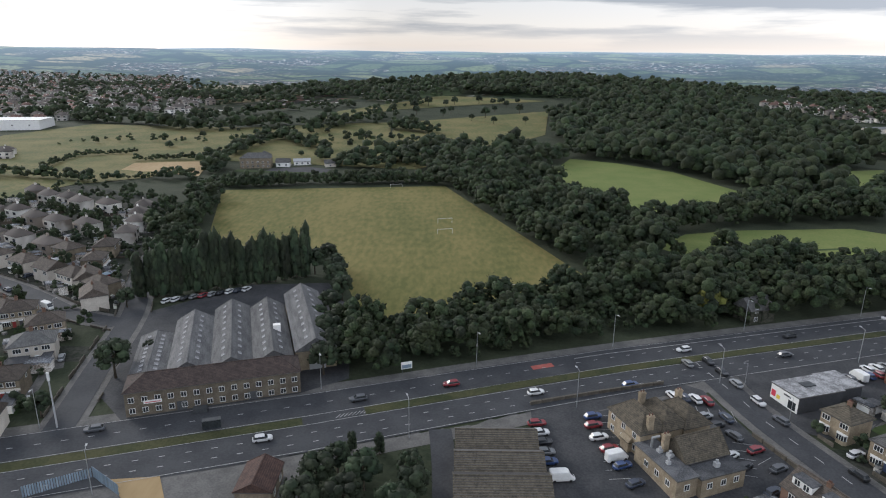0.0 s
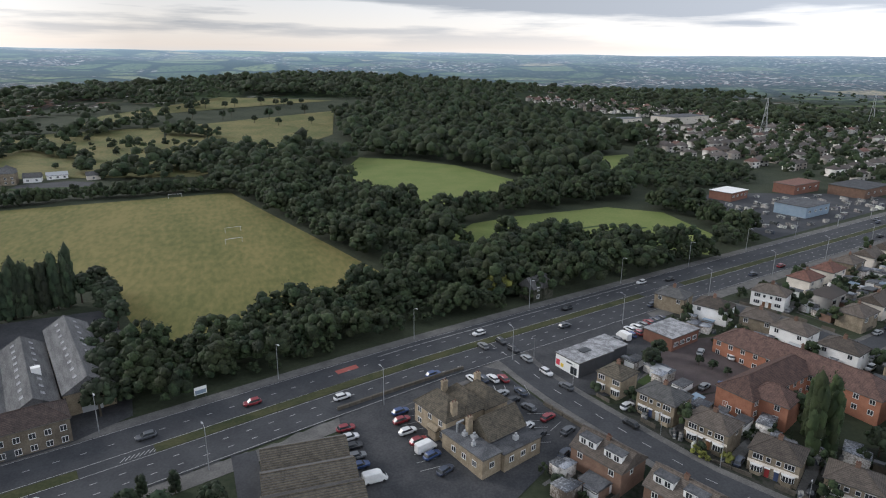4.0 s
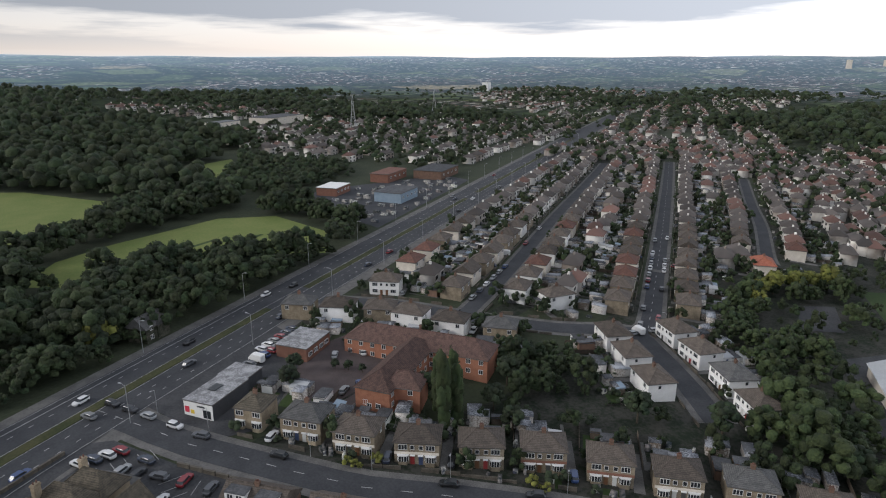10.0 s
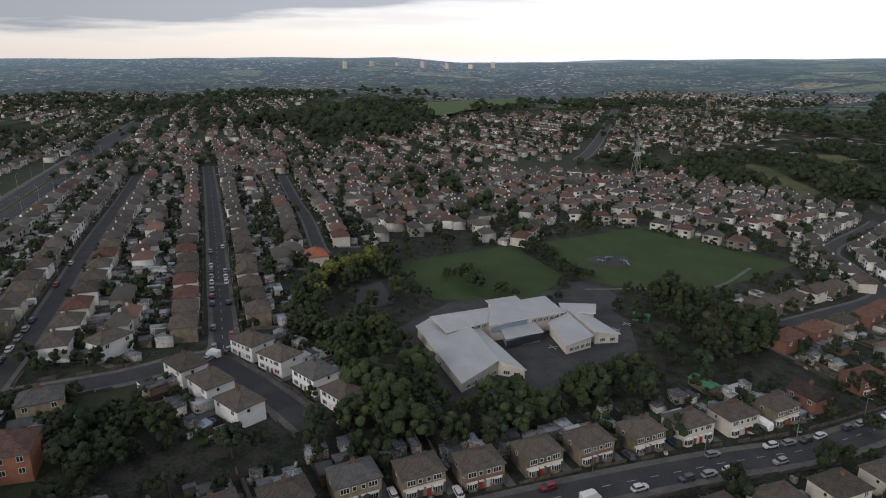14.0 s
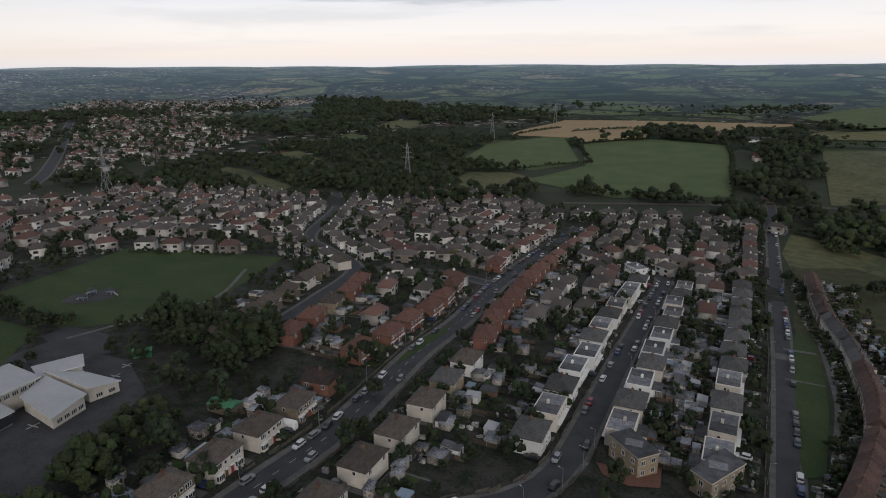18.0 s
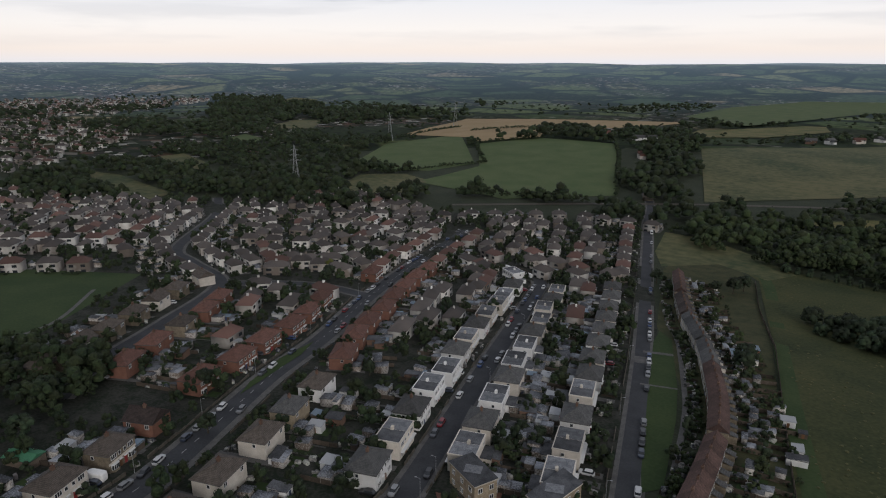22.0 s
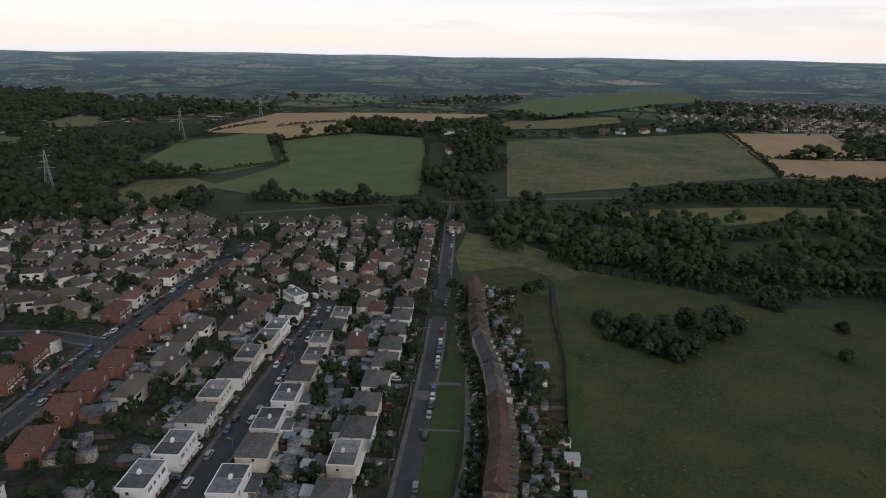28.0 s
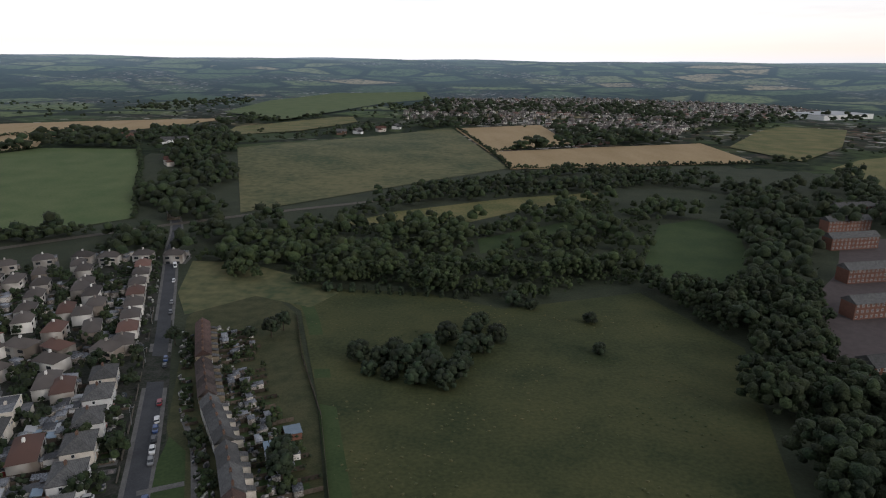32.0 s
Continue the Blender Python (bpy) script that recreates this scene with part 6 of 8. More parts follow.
for x in (4.2, 20.5):
    part("door", Shape().box(-1.1, 1.1, -0.08, 0.05, -0.2, 2.6), M_DARKSTEEL, mill, at=pose(x + 8, 0, 0))
part("sign", Shape().box(-2.0, 2.0, -0.1, 0, 0, 0.8).box(-1.7, 1.7, -0.13, -0.1, 0.25, 0.42, 1), [M_SIGN, M_SIGNRED], mill, at=pose(6, 0, 3.1))
solid("bin_store", Shape().box(-1.6, 1.6, -0.8, 0.8, 0, 1.3), M_DARKSTEEL, "dark bins by the mill wall", "bin").matrix_basis = spot(-57, 134, 17)

# public house with stone roofs, car park on both sides
pub = based("public_house", "tan stone public house with hipped stone-slate roofs and flat extensions", "pub", 50, 121, 20)
wing(pub, (-4, 12), (-4, 0.4), 7.4, 5.6, 3.6, M_TAN, M_STONEROOF, (True, True), 2, 3.0)
wing(pub, (1.2, 11), (1.2, 0), 7.0, 5.6, 3.6, M_TAN, M_STONEROOF, (True, True), 2, 3.6)
wing(pub, (6.6, 10), (6.6, -0.5), 7.0, 5.4, 3.4, M_TAN, M_STONEROOF, (True, True), 2, 3.6)
wing(pub, (-3.5, -5.6), (7, -5.6), 7.2, 4.0, 4.0, M_TAN, M_STONEROOF, (False, False), 1, 3.2)
block(pub, [(-8.9, -13), (-3.7, -13), (-3.7, 0.2), (-8.9, 0.2)], 3.6, M_TAN, M_FELT)
block(pub, [(-3.6, -14), (7.2, -14), (7.2, -9.3), (-3.6, -9.3)], 3.3, M_TAN, M_FELT)
block(pub, [(10.2, 0), (13, 0), (13, 8), (10.2, 8)], 3.0, M_TAN, M_SLATE)
for x, y, z in ((-1.2, 9.2, 8.0), (7.3, 7.2, 8.2), (-4.8, -4.0, 6.0), (-5, 1.0, 7.4)):
    part("chimney", Shape().box(-0.7, 0.7, -0.45, 0.45, -3.5, 2.0).box(-0.8, 0.8, -0.55, 0.55, 1.6, 1.8).tube(-0.35, 0, 2, 2.5, 0.16, 0.13, 6, 1).tube(0.35, 0, 2, 2.5, 0.16, 0.13, 6, 1), [M_TAN, M_REDROOF], pub, at=pose(x, y, z))
for x, y, r in ((-6, -4, 0.5), (-7, -8, 0.4), (-5, -6, 0.6), (2, -11.5, 0.5)):
    part("roof_vent", Shape().box(-r, r, -r, r, 3.6, 4.6).tube(0, 0, 4.6, 5.2, r * 0.5, r * 0.6, 8), M_PALEMETAL, pub, at=pose(x, y, 0))
for x, y, turn_ in ((-6.3, -13, 0), (-1.6, -14, 0), (1.8, -14, 0), (5.0, -14, 0), (-8.9, -10.5, -90), (-8.9, -7.2, -90), (-8.9, -3.8, -90), (7.2, -11.6, 90)):
    part("window", W_TALL, None, pub, at=pose(x, y, 1.0, 0, 0, turn_))
part("porch", Shape().box(-1.4, 1.4, -1.2, 0, -0.5, 2.6).hip(-1.4, 1.4, -1.2, 0.2, 2.6, 0.9, 0.2, 0.0), [M_TAN, M_STONEROOF], pub, at=pose(-7.7, 4, 0, 0, 0, -90))
part("duct", Shape().beam((0, 0, 0), (0, 0, 2.4), 0.3, 8).beam((0, 0, 2.4), (1.8, 0, 2.4), 0.3, 8), M_STEEL, pub, at=pose(-6.5, -2, 3.7))

# flat-roofed roadside shop
shop = based("corner_shop", "flat-roofed shop with white sign front and dark side wall", "shop", 84.4, 139.7, 17)
block(shop, [(0, -4.2), (13.5, -4.2), (13.5, 4.2), (0, 4.2)], 4.0, M_CLADDING, M_PATCHED)
block(shop, [(13.7, -3.0), (21, -3.0), (21, 5.2), (13.7, 5.2)], 3.6, M_CLADDING, M_PATCHED)
part("shopfront", Shape().box(-0.15, 0, -4.2, 4.2, 0, 4.1), M_SIGN, shop)
for y0, y1, z0, z1, m in ((2.6, 3.9, 1.0, 2.6, M_SIGNRED), (1.2, 2.2, 0.9, 1.9, M_SIGNYELLOW), (-2.0, 0.2, 2.9, 3.3, M_DARKSTEEL), (-3.6, -1.4, 0.3, 2.4, M_GLASS)):
    part("sign_panel", Shape().box(-0.22, -0.15, y0, y1, z0, z1), m, shop)
part("roof_light", Shape().box(-1.6, 1.6, -1.1, 1.1, 0, 0.25), M_DARKSTEEL, shop, at=pose(7, 0.5, 4.34))

# low brick block and the red brick care home
low = based("brick_office", "low red brick building with pale flat roof", "building", 118, 146.2, 17)
block(low, [(0, -5), (13, -5), (13, 5), (0, 5)], 3.8, M_BRICK, M_PATCHED)
for k in range(4):
    part("window", W_WIDE, None, low, at=pose(2 + 3 * k, -5, 1.1))
home = based("care_home", "two-storey red brick care home with brown hipped roofs", "care home", 140, 119)
wing(home, (-3.5, 21), (9, -21), 10.5, 5.4, 3.6, M_ORANGEBRICK, M_DARKRED, (True, True), 2, 3.4)
wing(home, (-26.5, -8.5), (3, -0.5), 9.5, 5.4, 3.4, M_ORANGEBRICK, M_DARKRED, (True, True), 2, 3.2)
wing(home, (-20, -7.5), (-16, -16.5), 8.0, 5.4, 3.0, M_ORANGEBRICK, M_DARKRED, (True, True), 2, 3.2)
for x, y in ((-26.6, -10.6), (-26.9, -6.6), (-27.6, -8.6)):
    part("window", W_TALL, None, home, at=pose(x - 0.05, y, 0.9, 0, 0, -75))
part("ridge_vent", Shape().tube(0, 0, 0, 1.4, 0.35, 0.35, 8).tube(0, 0, 1.4, 1.9, 0.5, 0.1, 8), M_DARKBRICK, home, at=pose(3, 0, 8.8))

# school: low cream blocks under pale metal roofs round a yard
school = based("school", "cream school with pale grey metal roofs and glass entrance", "school", 230, -20)
S_ = lambda pts: [(x - 230, y + 20) for x, y in pts]  # noqa: E731
gz_school = gz(230, -20)
def hall_block(pts, tops, top=M_PALEMETAL, wall=M_CREAM, lip=0.8):
    block(school, S_(pts), 5, wall, top, -4, lip, [z + gz(x, y) - gz_school for (x, y), z in zip(pts, tops)], M_UPVC)


hall_block([(226, 14.3), (188.1, 2.2), (200.1, -9.7), (222.3, -3.3), (232, 9)], [3.6, 3.4, 5.2, 5.6, 4.6])
hall_block([(200.1, -9.9), (197.6, -17.8), (225, -7.8), (222.3, -3.6)], [4.8, 3.4, 3.6, 5.0])
hall_block([(218.9, 4.2), (231.4, -14.7), (238.4, -10.9), (228.8, 8.5)], [5.6, 5.6, 6.6, 6.6], lip=1.0)
hall_block([(224.5, -10.6), (238.6, -38.3), (252, -34.7), (240.9, -14.1)], [6.3, 6.3, 7.2, 7.2], lip=1.0)
hall_block([(240.6, -14.6), (246, -25), (250.4, -23), (245, -12.4)], [6.4, 6.4, 7.4, 7.4])
hall_block([(219.7, -15.5), (226.3, -28.4), (234.4, -26.6), (229.6, -15.4)], [3.6, 3.6, 4.4, 4.4], M_PALEMETAL, M_BLUESHEET)
hall_block([(232.8, -33.1), (216.6, -35.3), (223, -45.5), (239.5, -41.2)], [4.4, 3.4, 4.6, 5.6])
hall_block([(226.2, -47.7), (228.2, -56.8), (244.6, -49.2), (243.4, -42.4)], [5.0, 3.4, 4.0, 5.8])
hall_block([(243.2, -40.6), (242.9, -51.8), (250.9, -54.4), (250.5, -41.2)], [5.0, 5.0, 5.4, 5.4])
part("glazed_wall", Shape().prism(S_([(219.2, -15.7), (225.8, -28.8), (226.2, -28.6), (219.6, -15.5)]), 0.4, 3.0), M_GLASS, school)
part("glazed_wall", Shape().prism(S_([(224.0, -11.0), (231.0, -24.6), (231.3, -24.4), (224.3, -10.8)]), 4.2, 6.1), M_BLUESHEET, school)
for (x0, y0), (x1, y1), z in (((188.6, 1.4), (199.6, -9.4), 0.9), ((199.7, -11), (197.7, -17.2), 0.9), ((219.2, 3.6), (231, -14.2), 4.2), ((232, -26), (238.2, -37.8), 4.6), ((217, -36), (222.7, -45), 1.0), ((226.3, -48.6), (228, -56.2), 1.0)):
    w_, n_ = math.atan2(y1 - y0, x1 - x0), math.hypot(x1 - x0, y1 - y0)
    for k in range(max(1, int(n_ / 2.6))):
        f_ = (k + 0.5) / max(1, int(n_ / 2.6))
        x_, y_ = x0 + (x1 - x0) * f_, y0 + (y1 - y0) * f_
        part("window", W_WIDE, None, school, at=pose(x_ - 230 - 0.25 * abs(math.sin(w_)), y_ + 20 - 0.25 * math.cos(w_), z + gz(x_, y_) - gz_school, 0, 0, math.degrees(w_)))

# three-ridged building beside the road
hall = based("ridged_hall", "building with three dark ribbed gabled roofs", "building", 12, 114.5)
for y, w in ((5.2, 16.8), (-3.0, 17.4), (-10.6, 18)):
    wing(hall, (-w / 2, y), (w / 2, y), 7.4, 4.2, 2.2, M_CREAM, M_STONEROOF, (False, False), 1, 3.3)
    for sy in (-1, 1):
        ribs = Shape()
        for k in range(9):
            f = (k + 0.5) / 9
            ribs.beam((-w / 2 - 0.3, y + sy * 4.0 * (1 - f), 4.22 + 2.2 * f), (w / 2 + 0.3, y + sy * 4.0 * (1 - f), 4.22 + 2.2 * f), 0.06, 4)
        part("roof_ribs", ribs, M_GUTTER, hall)
lodge = based("garage_building", "small dark roofed building on a pale yard", "building", -35.5, 108, 0)
wing(lodge, (0, -5), (0, 4), 7, 3.2, 2.0, M_STONE, M_DARKRED, (False, False), 1)
# stone house in the roadside trees, big house behind the field, depot, farm, flats
for x, y, r, k in ((101, 192.5, 20, M_IVY),):
    ob = based("stone_house", "dark stone house among trees", "house", x, y, r)
    wing(ob, (-4.5, 0), (4.5, 0), 7, 4.6, 3.2, k, M_SLATE, (False, False), 2, 3.2)
    wing(ob, (2.4, -4), (2.4, 3), 5, 4.6, 2.6, k, M_SLATE, (False, False), 2, 3.2)
manor = based("country_house", "large stone country house with slate roofs and white outbuildings", "house", -139, 470, 6)
wing(manor, (-11, 0), (11, 0), 10, 7.5, 3.4, M_STONE, M_SLATE, (True, True), 2, 3.2)
wing(manor, (4, 4), (4, 18), 9, 7.0, 3.4, M_STONE, M_SLATE, (True, True), 2, 3.4)
wing(manor, (14, 4), (24, 4), 8, 3.4, 2.6, M_WHITE, M_SLATE, (False, False), 1, 3.4)
wing(manor, (26, 10), (38, 12), 7, 3.0, 1.8, M_WHITE, M_PALEMETAL, (False, False), 1, 3.4)
wing(manor, (50, 0), (58, 1), 7, 3.2, 2.2, M_CREAM, M_SLATE, (False, False), 1, 3.4)
patch("manor_yard", [(-128, 453), (-84, 448), (-82, 462), (-100, 470), (-126, 464)], 0.4, M_YARD, "tarmac car park of the country house", "car park", cell=30)
patch("manor_lawn", [(-150, 450), (-80, 442), (-84, 448), (-128, 453), (-150, 458)], 0.36, M_LAWN, "mown lawn before the country house", "grass", cell=30)
for x, y, r, w, d, h, wall, top, what in ((292, 312, 20, 20, 14, 5, M_BRICK, M_WHITE, "white-roofed red brick depot building"), (303, 268, 15, 24, 18, 6, M_BLUESHEET, M_FELT, "blue-grey steel-clad warehouse beside the yard"), (352, 318, 15, 30, 14, 6, M_BRICK, M_REDROOF, "red brick works beside the yard"), (385, 300, 15, 34, 22, 6, M_DARKBRICK, M_FELT, "long brown works shed with flat roof"),
                                         (-470, 700, 10, 70, 40, 10, M_WHITE, M_WHITE, "large white warehouse beyond the pasture"), (-930, -1500, 20, 160, 90, 12, M_WHITE, M_PALEMETAL, "large pale warehouse beyond the wood"), (1700, 1120, 20, 40, 18, 26, M_WHITE, M_WHITE, "white tower block standing over roofs"),
                                         (470, 690, 15, 40, 20, 6, M_CREAM, M_FELTGREY, "pale flat-roofed buildings among trees"), (560, 700, 15, 70, 36, 8, M_CREAM, M_FELT, "grey flat-roofed works among trees")):
    ob = based("warehouse", what, "warehouse", x, y, r)
    block(ob, [(-w / 2, -d / 2), (w / 2, -d / 2), (w / 2, d / 2), (-w / 2, d / 2)], h, wall, top, -3, 0.5)
    for k in range(4):
        part("window", W_WIDE, None, ob, at=pose(-w * 0.36 + w * 0.24 * k, -d / 2, h * 0.45))
for x, y, r, wall_, top_, what_ in ((320, -939, 10, M_WHITE, M_SLATE, "white farmhouse on the ridge among trees"), (305, -948, 60, M_WHITE, M_SLATE, "white farmhouse on the ridge among trees"), (265, -792, 30, M_CREAM, M_REDROOF, "cream house with red roof among trees"), (384, -975, 0, M_BRICK, M_REDROOF, "red-roofed farm building on the ridge"), (400, -990, 40, M_BRICK, M_REDROOF, "red-roofed farm building on the ridge"), (425, -1030, 40, M_DARKBRICK, M_SLATE, "long dark farm shed on the ridge"), (120, -1130, 10, M_DARKBRICK, M_SLATE, "farm shed beside the common"), (96, -1150, 60, M_WHITE, M_SLATE, "white farm building beside the common"), (60, -1190, 20, M_CREAM, M_REDROOF, "red-roofed house beside the common"), (36, -1240, 70, M_WHITE, M_SLATE, "white house beside the common")):
    ob = based("farmhouse", what_, "house", x, y, r)
    wing(ob, (-8, 0), (8, 0), 8, 5.5, 3.4, wall_, top_, (False, False), 2, 4)
    wing(ob, (4, 0), (4, 11), 7, 4.0, 2.6, wall_, top_, (False, False), 1, 4)


def flats(x, y, r, n):
    ob = based("town_house_row", "three-storey red brick town houses with dark slate roofs", "house", x, y, r)
    wing(ob, (-n * 2.6, 0), (n * 2.6, 0), 9, 8.2, 3.0, M_BRICK, M_SLATE, (False, False), 3, 2.7)


for x, y, r, n in ((-160, -318, 8, 5), (-204, -386, 8, 6), (-236, -436, 8, 6), (-272, -500, 8, 7), (-300, -545, 8, 7), (-340, -590, 8, 8)):
    flats(x, y, r, n)
for k in range(7):
    ob = based("tower_block", "pale tower block in the distant town", "flats", 3300 + 60 * k, 330 - 130 * k, 20 + 9 * k)
    block(ob, [(-11, -9), (11, -9), (11, 9), (-11, 9)], 34 - 4 * (k % 3), M_CREAM, M_FELT, -10, 0.4)

# ---- garden trees, poplars, copse ----
for k in range(46):
    f = k / 45
    tree("poplar", -103 + 52 * f + rnd.uniform(-1, 1), 204 + 25 * f + rnd.uniform(-1.5, 1.5), rnd.uniform(2.9, 3.6), M_LEAF, "tall dark poplar in a row behind the mill", 0, 1.45)
for x, y in ((-49, 232), (-45, 240), (-40, 226), (-38, 216)):
    tree("broad", x, y, 5.0, M_LEAF, "dark broadleaf tree beside the mill")
for x, y, r in ((-38, 180, 4.5), (-33, 168, 5), (-30, 160, 4.6), (-31, 152, 4.2), (-36, 192, 4.6), (-34, 204, 4.4)):
    tree("broad", x, y, r, M_LEAF, "dark broadleaf tree beside the mill")
for x, y, r in ((-84.5, 149, 5.2), (-93, 131, 3.2), (-80, 160, 3.0), (-104, 196, 4.0), (-24, 107, 4.4), (-21, 113, 3.8), (-26, 100, 4.6), (-15, 108, 4.4), (-18, 101, 4.8), (-6, 111, 3.4), (-5, 104, 4.4), (-8, 97, 4.6)):
    tree("broad", x, y, r, M_LEAF, "dense broadleaf tree near the road")
for x, y in ((-13, 119), (-19, 120)):
    tree("conifer", x, y, 1.8, M_LEAF, "dark conifer near the road")
for x, y in ((119.5, 93), (123, 91.5), (126, 95), (124, 98)):
    tree("poplar", x, y, 2.9, M_LIGHT_LEAF, "tall green poplar in a garden", 0, 1.7)
for x, y, r in ((107, 134, 3.6), (114, 140, 2.6), (147, 92, 4), (134, 88, 3.6), (130, 80, 3.4), (154, 58, 4.4), (164, 40, 4.6), (148, 30, 3), (166, 12, 4.5), (164, -4, 4.0), (182, -36, 4.2), (188, -52, 4.2), (176, -44, 3.4), (172, -20, 3.4), (220, -72, 3.6), (208, -78, 3.8), (228, -76, 3.4),
                (173, -111, 3.2), (197, -127, 3.6), (164, -170, 3.0), (97, -168, 2.6), (122, -227, 2.8), (109, -281, 2.6), (82, -370, 5.0), (59, -269, 5.2), (58, -262, 4.4), (121, -364, 4.2), (78, -377, 4.6), (90, -366, 3.8), (150, -200, 3), (160, -215, 3), (186, -250, 3.4), (205, -300, 3.6), (140, -300, 3), (233, -205, 4.4), (226, -200, 4), (255, -240, 4.2), (262, -250, 4)):
    tree("broad", x, y, r, M_LEAF, "dark broadleaf tree in a garden")
for x, y, r in ((87, 194, 5.0), (300, 34, 5.5), (293, 40, 5.0), (286, 44, 4.6), (278, 50, 4.4), (270, 53, 4), (258, 52, 3.4), (116, 84, 1.6), (274, -262, 4.0)):
    tree("broad", x, y, r, M_YELLOW_LEAF, "yellow-green broadleaf tree beside darker ones")
for x, y in ((122, 132.6), (124, 129.5), (125.6, 125.6)):
    tree("broad", x, y, 1.5, M_LEAF, "clipped round tree in the paved yard")
for x, y, r in ((43, -345, 5.4), (34, -342, 5.6), (25, -337, 6.2), (14, -330, 6.6), (5, -326, 5.8), (2, -338, 5.6), (-8, -350, 6.0), (-15, -361, 5.6), (-6, -372, 6.0), (6, -362, 6.2), (16, -350, 6.4), (28, -350, 5.8), (-62, -381, 4.0), (-56, -347, 3.6), (64, -428, 3.6), (-30, -404, 4.6), (-38, -400, 4.0), (38, -332, 4.4), (30, -328, 5.0), (20, -322, 5.6), (10, -318, 5.2), (-10, -378, 5.4), (-2, -350, 6.0)):
    tree("broad", x, y, r, M_LEAF, "broadleaf tree standing in the meadow", r * 0.62)
for k in range(11):
    tree("conifer", 58 - 6.6 * k + rnd.uniform(-1, 1), -428 + 1.3 * k, 2.4, M_LEAF, "dark conifer at the edge of the meadow", 1.6)
for k in range(36):
    x, y = rnd.uniform(-260, -60), rnd.uniform(520, 760)
    r = rnd.uniform(2.2, 4.2)
    tree("broad", x, y, r, M_LEAF, "dark round tree standing in rough pasture", r * 0.5)
for k in range(22):
    tree("broad", rnd.uniform(-40, 130), rnd.uniform(700, 860), rnd.uniform(4, 6), M_LEAF, "dark tree on the golf course")

# ---- cars ----
def loft(rings, slots):
    s = Shape()
    n = len(rings[0])
    for ring in rings:
        s.v += ring
    for k in range(len(rings) - 1):
        for i in range(n):
            j = (i + 1) % n
            s.f.append((k * n + i, k * n + j, (k + 1) * n + j, (k + 1) * n + i))
            s.s.append(slots[k])
    s.f.append(tuple((len(rings) - 1) * n + i for i in range(n)))
    s.s.append(slots[-1])
    return s


def plan(x0, x1, w, z, c=0.35):
    return [(x0 + c, -w, z), (x1 - c, -w, z), (x1, -w + c, z), (x1, w - c, z), (x1 - c, w, z), (x0 + c, w, z), (x0, w - c, z), (x0, -w + c, z)]


def joined(a, b):
    k = len(a.v)
    a.v += b.v
    a.f += [tuple(k + i for i in q) for q in b.f]
    a.s += b.s
    return a


CAR_BODY = joined(loft([plan(-2.15, 2.15, 0.80, 0.28), plan(-2.2, 2.2, 0.88, 0.55), plan(-2.15, 2.15, 0.87, 0.80), plan(-2.05, 1.95, 0.82, 0.92)], [0, 0, 0, 0]), loft([plan(-1.60, 0.50, 0.69, 1.39, 0.2), plan(-1.5, 0.38, 0.62, 1.48, 0.2)], [0, 0])).mesh("body", [M_CAR])
CAR_CABIN = loft([plan(-1.95, 1.15, 0.78, 0.90, 0.2), plan(-1.55, 0.45, 0.66, 1.40, 0.2)], [0, 0]).mesh("cabin", [M_GLASS])
WHEEL = Shape().beam((0, -0.1, 0), (0, 0.1, 0), 0.31, 10).mesh("wheel", [M_TYRE])
VAN_BODY = loft([plan(-2.6, 2.6, 0.92, 0.3), plan(-2.65, 2.65, 0.98, 0.7), plan(-2.65, 2.3, 0.98, 1.1), plan(-2.65, 1.3, 0.95, 2.2), plan(-2.55, 1.1, 0.85, 2.35)], [0, 0, 0, 0, 0]).mesh("body", [M_UPVC])


def car():
    ob = thing("car", "parked car with painted body and dark windows", "car", "cars")
    part("body", CAR_BODY, None, ob)
    part("cabin", CAR_CABIN, None, ob)
    for x in (-1.35, 1.35):
        for y in (-0.8, 0.8):
            part("wheel", WHEEL, None, ob, at=pose(x, y, 0.31))
    return ob


def van():
    ob = thing("van", "white panel van with dark windscreen", "van", "vans")
    part("body", VAN_BODY, None, ob)
    part("windscreen", Shape().face([(2.33, -0.8, 1.15), (2.33, 0.8, 1.15), (1.42, 0.75, 2.1), (1.42, -0.75, 2.1)]), M_GLASS, ob)
    for x in (-1.7, 1.7):
        for y in (-0.9, 0.9):
            part("wheel", WHEEL, None, ob, at=pose(x, y, 0.33))
    return ob


CARS = []


def cars(spots, lift=0.16):
    for x, y, turn in spots:
        if all(math.hypot(x - a, y - b) > 2.4 for a, b in CARS):
            CARS.append((x, y))
            put("van", van, spot(x, y, turn, lift)) if rnd.random() < 0.03 else put("car", car, spot(x, y, turn + rnd.uniform(-2, 2), lift))


def kerb(line, off, gap, chance, reach=1e9):
    for x, y, w in along(line, gap):
        if rnd.random() < chance and math.hypot(x - 25, y + 30) < reach:
            cars([(x - math.sin(w) * off, y + math.cos(w) * off, math.degrees(w) + rnd.choice((0, 180)))])


cars([(36, 133, 15), (35.4, 129.5, 15), (35.6, 125, 15), (37, 121, 18), (37.8, 118, 20), (38.4, 115.4, 20), (39.6, 110, 25)])
cars([(58, 142.4, 105), (60.6, 141.7, 105), (63.2, 141, 105), (65.8, 140.2, 100), (62.5, 133.5, 20), (64, 130, 20), (67.5, 133, 100), (62.6, 119, 30), (64, 115.5, 30), (66.4, 126, 110), (69, 121, 25), (71, 115, 25), (73.4, 110, 30), (66.4, 108, 30)])
cars([(22.4, 130, 8), (22.6, 126.4, 8), (22.8, 123, 8), (22.8, 119.6, 8), (22.9, 116.4, 8)])
put("van", van, spot(25, 111.5, 5, 0.16))
